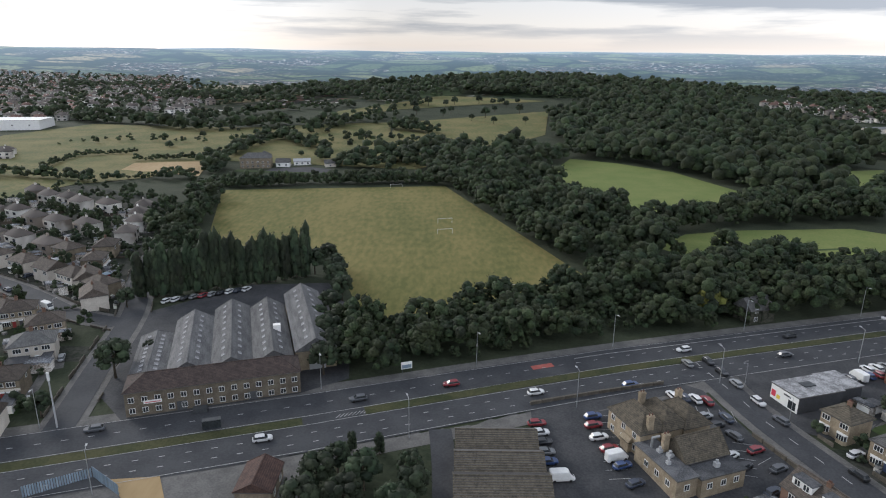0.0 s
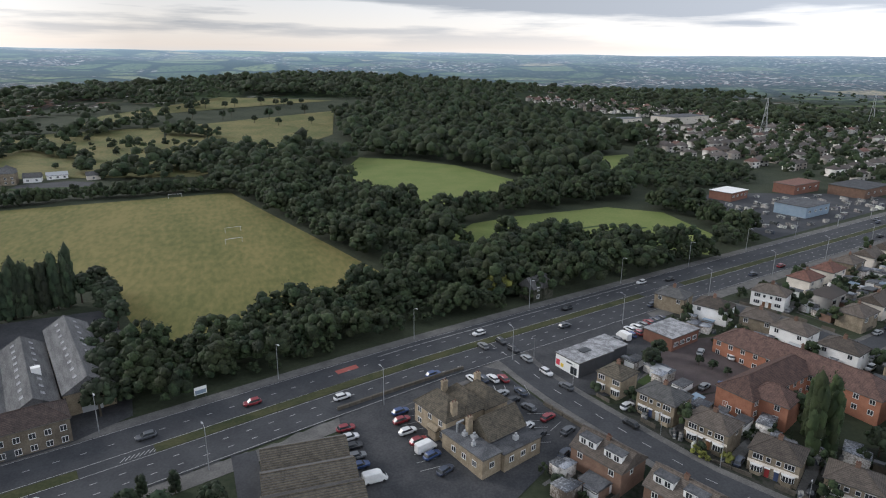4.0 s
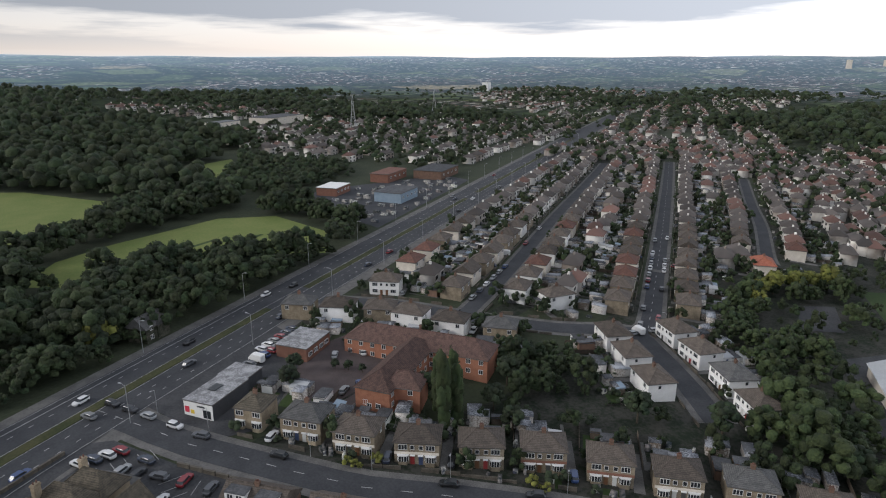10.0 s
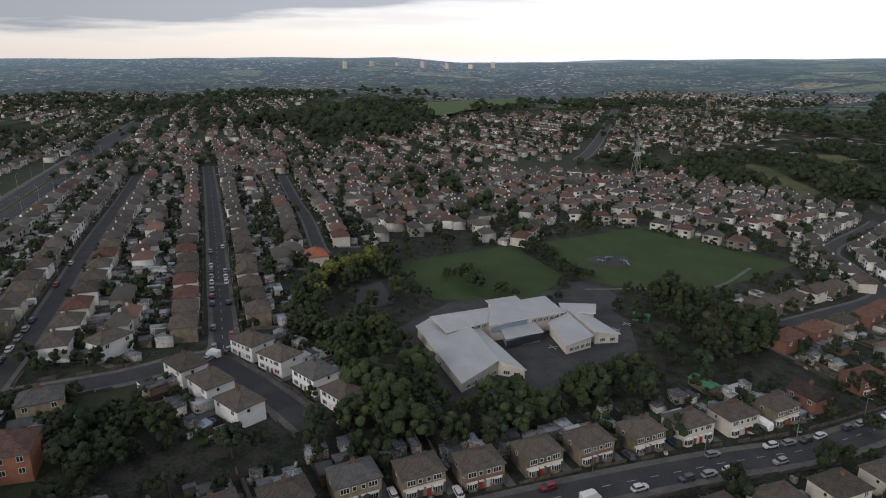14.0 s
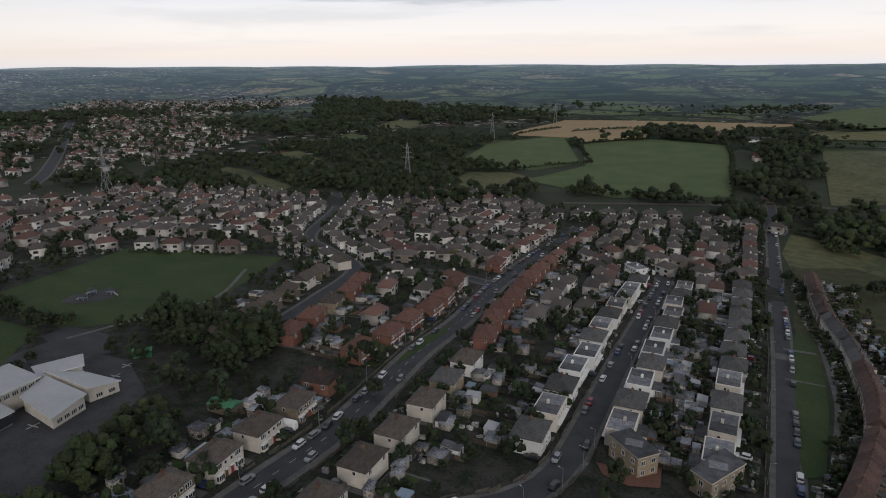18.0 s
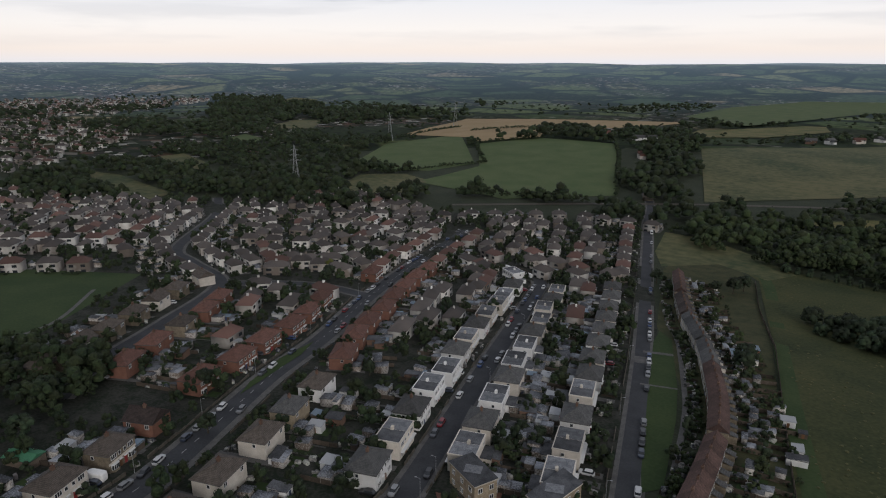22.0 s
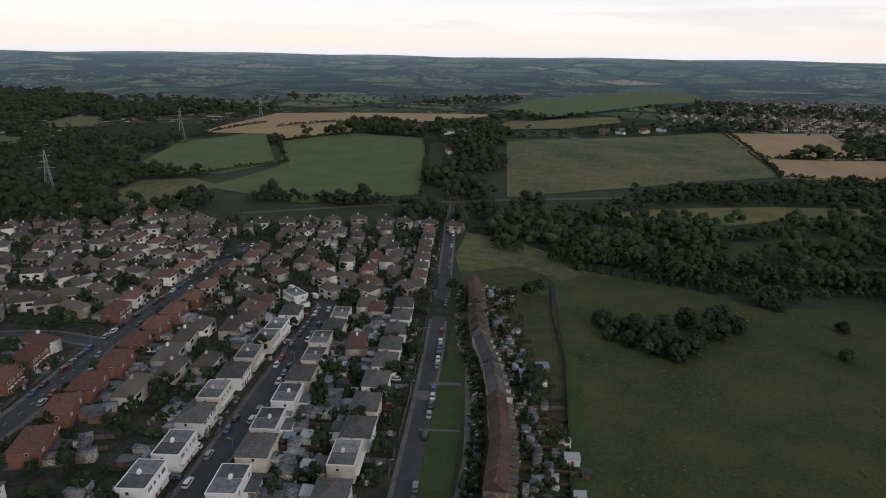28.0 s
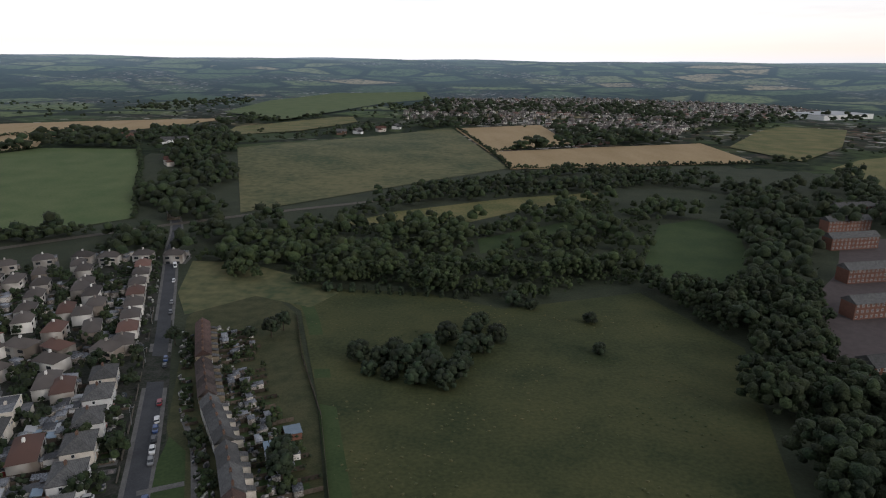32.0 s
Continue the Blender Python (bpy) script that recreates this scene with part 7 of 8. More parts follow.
cars([(-93 + 2.6 * k, 201 + 1.35 * k, 70 + rnd.uniform(-8, 8)) for k in range(10)])
cars([(116 + 3 * k, 157 + 0.9 * k, 100) for k in range(6)])
cars([(108 + 3 * k, 152 + 0.8 * k, 100) for k in range(4)])
cars([(134, 133, 40), (127, 138, 40), (120, 121, 60), (115, 122, 20)])
kerb(STREET_A, 3.2, 6.0, 0.42)
kerb(STREET_A, -3.2, 6.5, 0.34)
kerb(STREET_2S, 2.5, 6.5, 0.45)
kerb(STREET_2S, -2.5, 6.5, 0.40)
kerb(STREET_3S, -2.6, 6.5, 0.55, 480)
kerb(STREET_1, 2.5, 7, 0.5, 330)
kerb(CROSS_EAST, 2.8, 7, 0.5, 330)
kerb(CROSS_EAST, -2.8, 7, 0.4, 330)
kerb(LANE_W2, 2.5, 9, 0.4)
# traffic on the dual carriageway
for x, y, w in along(MAIN, 1.0):
    if -100 < x < 420:
        for off, turn in ((8.6, 180), (5.0, 180), (-5.0, 0), (-8.6, 0)):
            if rnd.random() < 0.011:
                cars([(x - math.sin(w) * off, y + math.cos(w) * off, math.degrees(w) + turn)])
put("van", van, spot(205, 77, 60, 0.2))
# cars on drives
for kind, x, y, turn in HOUSES[:170]:
    if rnd.random() < 0.5:
        a, sx = radians(turn), rnd.choice((-1, 1))
        lx, ly = sx * 6.6, -rnd.uniform(1, 6)
        cars([(x + math.cos(a) * lx - math.sin(a) * ly, y + math.sin(a) * lx + math.cos(a) * ly, turn + 90)], 0.08)


def caravan():
    ob = thing("caravan", "white touring caravan on a drive", "caravan")
    part("body", loft([plan(-2.6, 2.6, 1.05, 0.45), plan(-2.7, 2.8, 1.1, 1.2), plan(-2.6, 2.5, 1.1, 2.3), plan(-2.4, 2.0, 0.95, 2.6)], [0, 0, 0, 0]), M_WHITE, ob)
    part("window", Shape().box(-1.2, 1.2, -1.13, -1.09, 1.3, 1.9), M_GLASS, ob)
    for y in (-0.9, 0.9):
        part("wheel", WHEEL, None, ob, at=pose(0, y, 0.3))
    return ob


put("caravan", caravan, spot(174.5, -80.5, 20, 0.05))

# ---- street furniture ----
def lamp():
    ob = thing("street_lamp", "tall grey steel street lamp", "street lamp", "street lamps")
    part("pole", Shape().tube(0, 0, -0.3, 10, 0.11, 0.06, 8), M_STEEL, ob)
    part("arm", Shape().beam((0, 0, 9.9), (1.3, 0, 10.3), 0.05, 6), M_STEEL, ob)
    part("head", Shape().box(1.1, 1.9, -0.16, 0.16, 10.2, 10.36), M_PALEMETAL, ob)
    return ob


for start, off, turn in ((4, 13.2, -90), (20, -13.2, 90)):
    for x, y, w in along(MAIN, 35)[4:40]:
        if -130 < x < 640:
            px, py = x - math.sin(w) * off + start * math.cos(w), y + math.cos(w) * off + start * math.sin(w)
            put("lamp", lamp, spot(px, py, math.degrees(w) + turn))
for line, off in ((STREET_A, 5.8), (STREET_2S, -4.6), (STREET_3S, 4.8), (STREET_1, 4.6), (CROSS_EAST, -5.2), (LANE_W2, 4.6)):
    for x, y, w in along(line, 38)[1:]:
        if math.hypot(x - 25, y + 30) < 430:
            ob = put("lamp", lamp, spot(x - math.sin(w) * off, y + math.cos(w) * off, math.degrees(w) - 90 * (1 if off > 0 else -1)))
            ob.matrix_basis = ob.matrix_basis @ Matrix.Diagonal((0.7, 0.7, 0.62, 1))


def goal():
    ob = thing("football_goal", "white football goal on the grass", "goal", "football goals")
    for x in (-3.7, 3.7):
        part("post", Shape().tube(x, 0, 0, 2.44, 0.07, 0.07, 6), M_UPVC, ob)
    part("crossbar", Shape().beam((-3.7, 0, 2.4), (3.7, 0, 2.4), 0.07, 6), M_UPVC, ob)
    return ob


for x, y, r in ((23, 215.5, 12), (1, 292.5, 14), (1, 313, 14), (-30, 400, 8), (-60, 258, 8)):
    put("goal", goal, spot(x, y, r))


def pylon():
    ob = thing("pylon", "grey lattice steel electricity pylon", "pylon", "pylons")
    s = Shape()
    H = [(0, 4.0), (10, 2.9), (20, 1.9), (28, 1.2), (36, 0.9), (42, 0.15)]
    for (z0, r0), (z1, r1) in zip(H, H[1:]):
        c = [(-1, -1), (1, -1), (1, 1), (-1, 1)]
        for i in range(4):
            j = (i + 1) % 4
            (ax, ay), (bx, by) = c[i], c[j]
            s.beam((ax * r0, ay * r0, z0), (ax * r1, ay * r1, z1), 0.16).beam((ax * r0, ay * r0, z0), (bx * r1, by * r1, z1), 0.09).beam((bx * r0, by * r0, z0), (ax * r1, ay * r1, z1), 0.09)
    part("tower", s, M_STEEL, ob)
    for z, w in ((27, 6.5), (32, 5.2), (37, 4.2)):
        part("cross_arm", Shape().beam((-w, 0, z), (0, 0, z + 1.2), 0.12).beam((w, 0, z), (0, 0, z + 1.2), 0.12).beam((-w, 0, z), (w, 0, z), 0.12), M_STEEL, ob)
    return ob


for x, y in ((500, -447), (640, -765), (705, -1040), (592, -190), (560, 560), (820, 640)):
    put("pylon", pylon, spot(x, y, 35))

# ---- road markings ----
marks = Shape()


def dash(x, y, w, length, half, lift=0.185):
    c, s = math.cos(w), math.sin(w)
    q = []
    for u, v in ((-length / 2, -half), (length / 2, -half), (length / 2, half), (-length / 2, half)):
        px, py = x + c * u - s * v, y + s * u + c * v
        q.append((px, py, gz(px, py) + lift))
    marks.face(q)


for line, offs, step, length in ((MAIN, (6.6, -4.9, -8.3), 5, 1.3), (STREET_A, (0,), 6, 2.4), (CROSS_EAST, (0,), 7, 2.2)):
    for x, y, w in along(line, step):
        if -250 < x < 620:
            for off in offs:
                dash(x - math.sin(w) * off, y + math.cos(w) * off, w, length, 0.09, 0.23)
for off in (11.2, 1.75, -1.75, -11.2):
    for x, y, w in along(MAIN, 4):
        if -150 < x < 500:
            dash(x - math.sin(w) * off, y + math.cos(w) * off, w, 4.1, 0.07, 0.23)
for x, y, w in along(MAIN, 3):
    if 40 < x < 150:
        dash(x - math.sin(w) * 9.0, y + math.cos(w) * 9.0, w, 3.05, 0.11, 0.235)
for k in range(9):
    dash(-24 + 0.9 * k, 132.6 + 0.29 * k, 1.1, 1.8, 0.09, 0.23)
for cx, cy, ux, uy, n in ((37, 112, 0.1, 2.75, 8), (63.5, 113.5, 1.0, 2.6, 4), (59.5, 137, 2.6, -0.7, 4), (69.5, 118, 1.2, -2.6, 4)):
    for k in range(n + 1):
        dash(cx + ux * k, cy + uy * k, math.atan2(uy, ux) - 1.45, 4.6, 0.06, 0.14)
for x, y in ((235, -50), (228, -40), (240, -60), (222, -32), (246, -66)):
    for w in (0.4, 1.97):
        dash(x, y, w, 4, 0.2, 0.14)
solid("road_markings", marks, M_PAINT, "worn white painted road markings", "road marking", kind="stuff")
ribbon("speed_hump", [(268, 92.9), (271, 93.8)], 3.6, -3.6, 0.24, M_PAVE, "pale raised road hump", "road hump", step=3)
ribbon("speed_hump", [(91, -245.5), (93.4, -252)], 3.5, -3.5, 0.24, M_PAVE, "pale raised road hump", "road hump", step=3)
ribbon("footpath", [(74, -230), (86, -226)], 0.6, -0.6, 0.22, M_PAVE, "pale concrete path over the verge", "path", step=3)
ribbon("footpath", [(84, -262), (95, -258)], 1.2, -1.2, 0.22, M_PAVE, "pale concrete path over the verge", "path", step=3)
ribbon("footpath", [(59, -165), (66, -207), (72, -231), (87, -279), (97, -300)], 0.9, -0.9, 0.2, M_PAVE, "narrow tarmac path beside the verge", "path")
patch("triangle_green", [(186, -132), (196, -168), (202, -180), (199, -160), (191, -140)], 0.32, M_LAWN, "grass island in the street", "grass", cell=20)
patch("playground_base", [(322, -78), (330, -72), (338, -80), (338, -92), (330, -97), (322, -90)], 0.16, M_YARD, "round dark playground surface in the park", "playground")
ribbon("park_path", [(284, -60), (290, -95), (296, -125), (330, -160)], 0.9, -0.9, 0.16, M_PAVE, "pale path across the park", "path")
patch("shop_forecourt", [(106, -128), (95, -131), (93, -139), (89, -129), (95, -124), (102, -124)], 0.2, M_BRICK, "red-brown paved forecourt of the corner block", "paving", cell=10)
patch("works_yard", [(-62, 106), (-56, 111), (-29, 118.5), (-25, 105), (-30, 90), (-60, 88)], 0.1, M_PAVE, "pale concrete yard", "yard", cell=20)
ribbon("side_lane", [(0, 128), (1, 115), (1.5, 90)], 2.6, -2.6, 0.17, M_ASPHALT, "narrow side lane", "road")
patch("town_house_yard", [(-140, -330), (-180, -400), (-230, -450), (-280, -520), (-320, -520), (-200, -340), (-160, -300)], 0.12, M_BLOCK, "block-paved court of the town houses", "yard", cell=30)

# ---- gardens: fences, sheds, hedges, bushes ----
ROADPTS = np.array([(x - math.sin(w) * o, y + math.cos(w) * o) for line, half, edge in STREETS for o in (edge - 4, 4 - edge) for x, y, w in along(line, 4)] + [(x - math.sin(w) * o, y + math.cos(w) * o) for x, y, w in along(MAIN, 5) for o in (-14, -8, -2, 4, 10, 16)])
HOUSEPTS = np.array([(x, y) for k, x, y, t in HOUSES] + [(x, y) for x, y, t in TERRACED])


def clear(x, y, road=6.5, house=5.5):
    return np.min(np.hypot(ROADPTS[:, 0] - x, ROADPTS[:, 1] - y)) > road and np.min(np.hypot(HOUSEPTS[:, 0] - x, HOUSEPTS[:, 1] - y)) > house


KEEP = [poly for name, poly in OPEN_GROUND if "garden" not in name]


def taken(x, y):
    return any(inside(x, y, poly) for poly in KEEP)


def shed(w, d, h, wall, top, label, name="shed"):
    def build():
        ob = thing(name, label, "shed", "garden sheds")
        part("wall", Shape().box(-w / 2, w / 2, -d / 2, d / 2, -1.0, h), wall, ob)
        s = Shape()
        s.face([(-w / 2 - 0.15, -d / 2 - 0.15, h), (w / 2 + 0.15, -d / 2 - 0.15, h), (w / 2 + 0.15, d / 2 + 0.15, h + 0.35), (-w / 2 - 0.15, d / 2 + 0.15, h + 0.35)])
        s.box(-w / 2 - 0.15, w / 2 + 0.15, -d / 2 - 0.15, d / 2 + 0.15, h - 0.12, h - 0.01)
        part("roof", s, top, ob)
        part("door", Shape().box(-0.4, 0.4, -d / 2 - 0.05, -d / 2, 0.05, 1.9), M_DOOR, ob)
        return ob
    return build


SHEDS = [shed(2.4, 1.8, 1.9, M_TIMBER, M_FELT, "small brown timber garden shed"), shed(3.0, 5.4, 2.3, M_WHITE, M_FELT, "pale flat-roofed concrete garage", "garage"), shed(3.2, 2.4, 2.1, M_TIMBER, M_BLUESHEET, "timber shed with blue-grey roof"),
         shed(4.2, 3.0, 2.5, M_UPVC, M_PALEMETAL, "white conservatory with pale roof", "conservatory"), shed(5.0, 3.6, 2.6, M_DARKBRICK, M_FELT, "dark brick outbuilding with flat roof", "outbuilding")]
fence, slabs, lawns, hedge_spots, bush_spots = Shape(), Shape(), Shape(), [], []


def panel(x0, y0, x1, y1, h=1.5):
    n = max(1, int(math.hypot(x1 - x0, y1 - y0) / 2.4))
    for k in range(n):
        ax, ay, bx, by = (x0 + (x1 - x0) * k / n, y0 + (y1 - y0) * k / n, x0 + (x1 - x0) * (k + 0.96) / n, y0 + (y1 - y0) * (k + 0.96) / n)
        z = gz((ax + bx) / 2, (ay + by) / 2)
        w = math.atan2(by - ay, bx - ax)
        nx, ny = -0.04 * math.sin(w), 0.04 * math.cos(w)
        fence.prism([(ax - nx, ay - ny), (bx - nx, by - ny), (bx + nx, by + ny), (ax + nx, ay + ny)], z - 0.3, z + h)


huts = []


def hut_stuff(rows, name="outbuildings", mats=(M_SHEDWALL, M_SHEDROOF), label="crowded garages, sheds and lean-tos behind the houses", eaves=0.14):
    V, F, S = [], [], []
    for x, y, turn, w, d, h in rows:
        a, z = radians(turn), gz(x, y)
        c, s = math.cos(a), math.sin(a)
        k = len(V)
        slope = rnd.choice((0, 0.25, 0.5))
        for e, z0, z1 in ((0.0, z - 0.8, z + h), (eaves, z + h, z + h + 0.14)):
            q = [(-w / 2 - e, -d / 2 - e), (w / 2 + e, -d / 2 - e), (w / 2 + e, d / 2 + e), (-w / 2 - e, d / 2 + e)]
            V += [(x + c * u - s * v, y + s * u + c * v, z0 + (slope if v > 0 and e else 0)) for u, v in q] + [(x + c * u - s * v, y + s * u + c * v, z1 + (slope if v > 0 else 0)) for u, v in q]
        for b, slot in ((k, 0), (k + 8, 1)):
            F += [(b, b + 1, b + 5, b + 4), (b + 1, b + 2, b + 6, b + 5), (b + 2, b + 3, b + 7, b + 6), (b + 3, b, b + 4, b + 7), (b + 4, b + 5, b + 6, b + 7)]
            S += [slot] * 5
    return tagged(new(name, big_mesh(name, V, F, list(mats), S)), label, name.replace("_", " "), kind="stuff")


sheds = 0
for kind, x, y, turn in HOUSES:
    a = radians(turn)

    def to(lx, ly):
        return x + math.cos(a) * lx - math.sin(a) * ly, y + math.sin(a) * lx + math.cos(a) * ly
    deep = rnd.uniform(11, 16)
    for sx in (-6.4, 0.0):
        if rnd.random() < 0.85:
            p, q = to(sx, 4.6), to(sx, 4.6 + deep)
            if clear(*q):
                if rnd.random() < 0.6:
                    panel(*p, *q)
                else:
                    hedge_spots += [to(sx, 5 + k * 0.9) for k in range(0, int(deep / 0.9), 1)]
        p, q = to(sx + 0.3, -4.8), to(sx + 0.3, -9.5)
        if clear(*q, 6.0):
            hedge_spots += [to(sx + 0.3, -5 - k * 0.9) for k in range(5)] if rnd.random() < 0.5 else []
            if rnd.random() < 0.3:
                panel(*p, *q, 0.9)
    for lx, ly, hw, hl in ((rnd.choice((-6, 6)), -6.5, 1.4, 3.6), (rnd.uniform(-3, 3), 6.2, rnd.uniform(1.5, 3), 1.5), (6.2, 2, 1.2, 7)):
        q = [to(lx + i * hw, ly + j * hl) for i, j in ((-1, -1), (1, -1), (1, 1), (-1, 1))]
        if rnd.random() < 0.75 and all(clear(*k, 4.6, 0) for k in q):
            slabs.face([(*k, gz(*k) + 0.07) for k in q])
    for lx, ly, hw, hl in ((-3.2, 10.5, 2.3, rnd.uniform(2, 4)), (3.2, 10.5, 2.3, rnd.uniform(2, 4)), (rnd.uniform(-3, 3), -7.0, 1.8, 1.8)):
        q = [to(lx + i * hw, ly + j * hl) for i, j in ((-1, -1), (1, -1), (1, 1), (-1, 1))]
        if rnd.random() < 0.75 and all(clear(*k, 4.8, 0) for k in q):
            lawns.face([(*k, gz(*k) + 0.075) for k in q])
    for lx in (-5.6, -0.6, 0.6, 5.6):
        q = [to(lx + i * 0.4, v) for i, v in ((-1, 4.4), (1, 4.4), (1, 4.4 + deep * 0.8), (-1, 4.4 + deep * 0.8))]
        if rnd.random() < 0.5 and all(clear(*k, 4.6, 0) for k in q):
            slabs.face([(*k, gz(*k) + 0.085) for k in q])
    if rnd.random() < 0.6:
        hedge_spots += [q for q in (to(-5.6 + k * 0.9, -9.4) for k in range(9)) if clear(*q, 5.4)]
    for k in range(rnd.choice((2, 3, 5))):
        q = to(rnd.uniform(-6.5, 6.5), rnd.uniform(5.5, deep + 5))
        if clear(*q, 6) and not taken(*q):
            bush_spots.append(q)
    for k in range(2):
        q = to(rnd.uniform(-6, 6), -rnd.uniform(5.5, 9.5))
        if clear(*q, 5.6, 5.0):
            bush_spots.append(q)
    for k in range(rnd.choice((2, 3, 4, 5))):
        q = to(rnd.uniform(-6.5, 6.5), rnd.uniform(5.2, deep + 2))
        if clear(*q, 6.5, 4.2):
            huts.append((*q, turn + rnd.choice((0, 90)) + rnd.uniform(-3, 3), rnd.uniform(1.8, 4.2), rnd.uniform(2.2, 5.2), rnd.uniform(1.9, 2.8)))
    for k in range(3):
        if sheds < 290 and rnd.random() < 0.62:
            q = to(rnd.uniform(-4.6, 4.6), rnd.choice((7.0, 10, deep)))
            if clear(*q, 7.5, 6.2):
                i = rnd.randrange(len(SHEDS))
                put(("shed", i), SHEDS[i], spot(*q, turn + rnd.choice((0, 90, 180))))
                sheds += 1
for x, y, turn in TERRACED:
    a = radians(turn)
    for v0, v1, chance in ((5.5, 9.5, 0.35), (7.5, 14.5, 0.75), (14.8, 19.5, 0.5), (-8.5, -4.6, 0.6)):
        if rnd.random() < chance:
            lawns.face([(px, py, gz(px, py) + 0.20) for px, py in ((x + math.cos(a) * u - math.sin(a) * v, y + math.sin(a) * u + math.cos(a) * v) for u, v in ((-2.2, v0), (1.6, v0), (1.6, v1), (-2.2, v1)))])
    if rnd.random() < 0.8:
        slabs.face([(px, py, gz(px, py) + 0.19) for px, py in ((x + math.cos(a) * u - math.sin(a) * v, y + math.sin(a) * u + math.cos(a) * v) for u, v in ((1.8, 3.6), (2.5, 3.6), (2.5, 13.0), (1.8, 13.0)))])
    for k in range(rnd.choice((1, 2, 2, 3))):
        u, v = rnd.uniform(-2, 2), rnd.uniform(7.5, 20)
        huts.append((x + math.cos(a) * u - math.sin(a) * v, y + math.sin(a) * u + math.cos(a) * v, turn + rnd.choice((0, 90)), rnd.uniform(1.6, 2.6), rnd.uniform(1.8, 3.6), rnd.uniform(1.8, 2.4)))
    for ly, h in ((-1, 1.2), (1, 1.6)):
        p = (x - math.sin(a) * 4.5 * ly + math.cos(a) * 2.7, y + math.cos(a) * 4.5 * ly + math.sin(a) * 2.7)
        n = rnd.uniform(3.5, 4.5) if ly < 0 else rnd.uniform(14, 19)
        q = (p[0] - math.sin(a) * n * ly, p[1] + math.cos(a) * n * ly)
        if clear(*q, 5):
            hedge_spots += [(p[0] + (q[0] - p[0]) * k / 11, p[1] + (q[1] - p[1]) * k / 11) for k in range(12)] if rnd.random() < 0.55 else []
            panel(*p, *q, h)
            bush_spots.append(((p[0] + q[0]) / 2 + rnd.uniform(-2, 2), (p[1] + q[1]) / 2 + rnd.uniform(-2, 2)))
            if ly > 0 and rnd.random() < 0.6 and sheds < 299:
                i = rnd.randrange(4)
                put(("shed", i), SHEDS[i], spot(q[0] - 1.5, q[1], turn + rnd.choice((0, 90))))
                sheds += 1
for x, y, w in along([(30, -170), (37, -209), (52, -299), (66, -350), (75, -395)], 2.4):
    panel(x, y, x + 2.4 * math.cos(w), y + 2.4 * math.sin(w), 1.5)
hut_stuff(huts)
odds = []
for x, y, turn in [(x, y, t) for k, x, y, t in HOUSES] + TERRACED:
    a = radians(turn)
    for k in range(9):
        u, v = rnd.uniform(-6.5, 6.5), rnd.choice((rnd.uniform(4.6, 16), rnd.uniform(4.6, 16), -rnd.uniform(4.8, 9)))
        px, py = x + math.cos(a) * u - math.sin(a) * v, y + math.sin(a) * u + math.cos(a) * v
        if clear(px, py, 5.2, 4.4) and not taken(px, py):
            odds.append((px, py, turn + rnd.uniform(-30, 30), rnd.uniform(0.5, 1.5), rnd.uniform(0.5, 2.0), rnd.choice((0.4, 0.7, 1.0, 1.2))))
hut_stuff(odds, "garden_clutter", (M_CLUTTER, M_CLUTTER), "bins, benches, frames and other odds and ends in the gardens", 0.0)
yard = [(x, y, rnd.choice((15, 105)) + rnd.uniform(-6, 6), 1.8, 4.2, 1.35) for x, y in zip(*scatter([(250, 232), (264, 312), (298, 318), (384, 294), (380, 274), (300, 244)], 8.0, 91)) if rnd.random() < 0.6 and all(math.hypot(x - u, y - v) > 17 for u, v in ((292, 312), (303, 268), (352, 318), (385, 300)))]
hut_stuff(yard, "yard_vehicles", (M_CLUTTER, M_CLUTTER), "parked vehicles, skips and crates in the works yard", 0.0)
solid("garden_lawns", lawns, M_LAWN, "small mown lawns behind the houses", "lawn", kind="stuff")
solid("paved_drives", slabs, M_PAVE, "grey paved drives and patios of the gardens", "paving", kind="stuff")
walls = Shape()
for line, offs, chance in ((STREET_A, (6.9, -6.9), 0.62), (CROSS, (5.9, -5.9), 0.6), (CROSS_EAST, (6.1, -6.1), 0.6), (STREET_1, (5.5, -5.5), 0.6), (STREET_2S, (4.9, -4.9), 0.6), (STREET_3S, (5.3,), 0.75), (LANE_W, (5.3, -5.3), 0.6), (LANE_W2, (5.3, -5.3), 0.7)):
    for x, y, w in along(line, 4.0):
        for off in offs:
            if rnd.random() < chance and math.hypot(x - 25, y + 30) < 400:
                c, s_, h = math.cos(w), math.sin(w), rnd.choice((0.7, 0.9, 1.1))
                px, py = x - s_ * off, y + c * off
                q = [(px + c * u - s_ * v, py + s_ * u + c * v) for u, v in ((-2, -0.13), (1.95, -0.13), (1.95, 0.13), (-2, 0.13))]
                if min(np.hypot(ROADPTS[:, 0] - px, ROADPTS[:, 1] - py)) > 3.8 and not taken(px, py) and not (line is STREET_A and (y > 125 or (y > 60 and off < 0))):
                    walls.prism(q, gz(px, py) - 0.4, gz(px, py) + h)
solid("garden_walls", walls, M_WALLSTONE, "low stone walls before the front gardens", "wall", kind="stuff")
for line, h, what in (([(22, 138.5), (40, 144), (58, 149)], 0.9, "low dark stone wall before the car park"), ([(71, 127), (76.5, 112), (80, 102)], 0.9, "low stone wall beside the car park")):
    for x, y, w in along(line, 3.0)[:-1]:
        ob = solid("boundary_wall", Shape().box(0, 2.96, -0.2, 0.2, -0.5, h).box(0, 2.96, -0.26, 0.26, h, h + 0.1), M_WALLSTONE, what, "wall")
        ob.matrix_basis = spot(x, y, math.degrees(w))
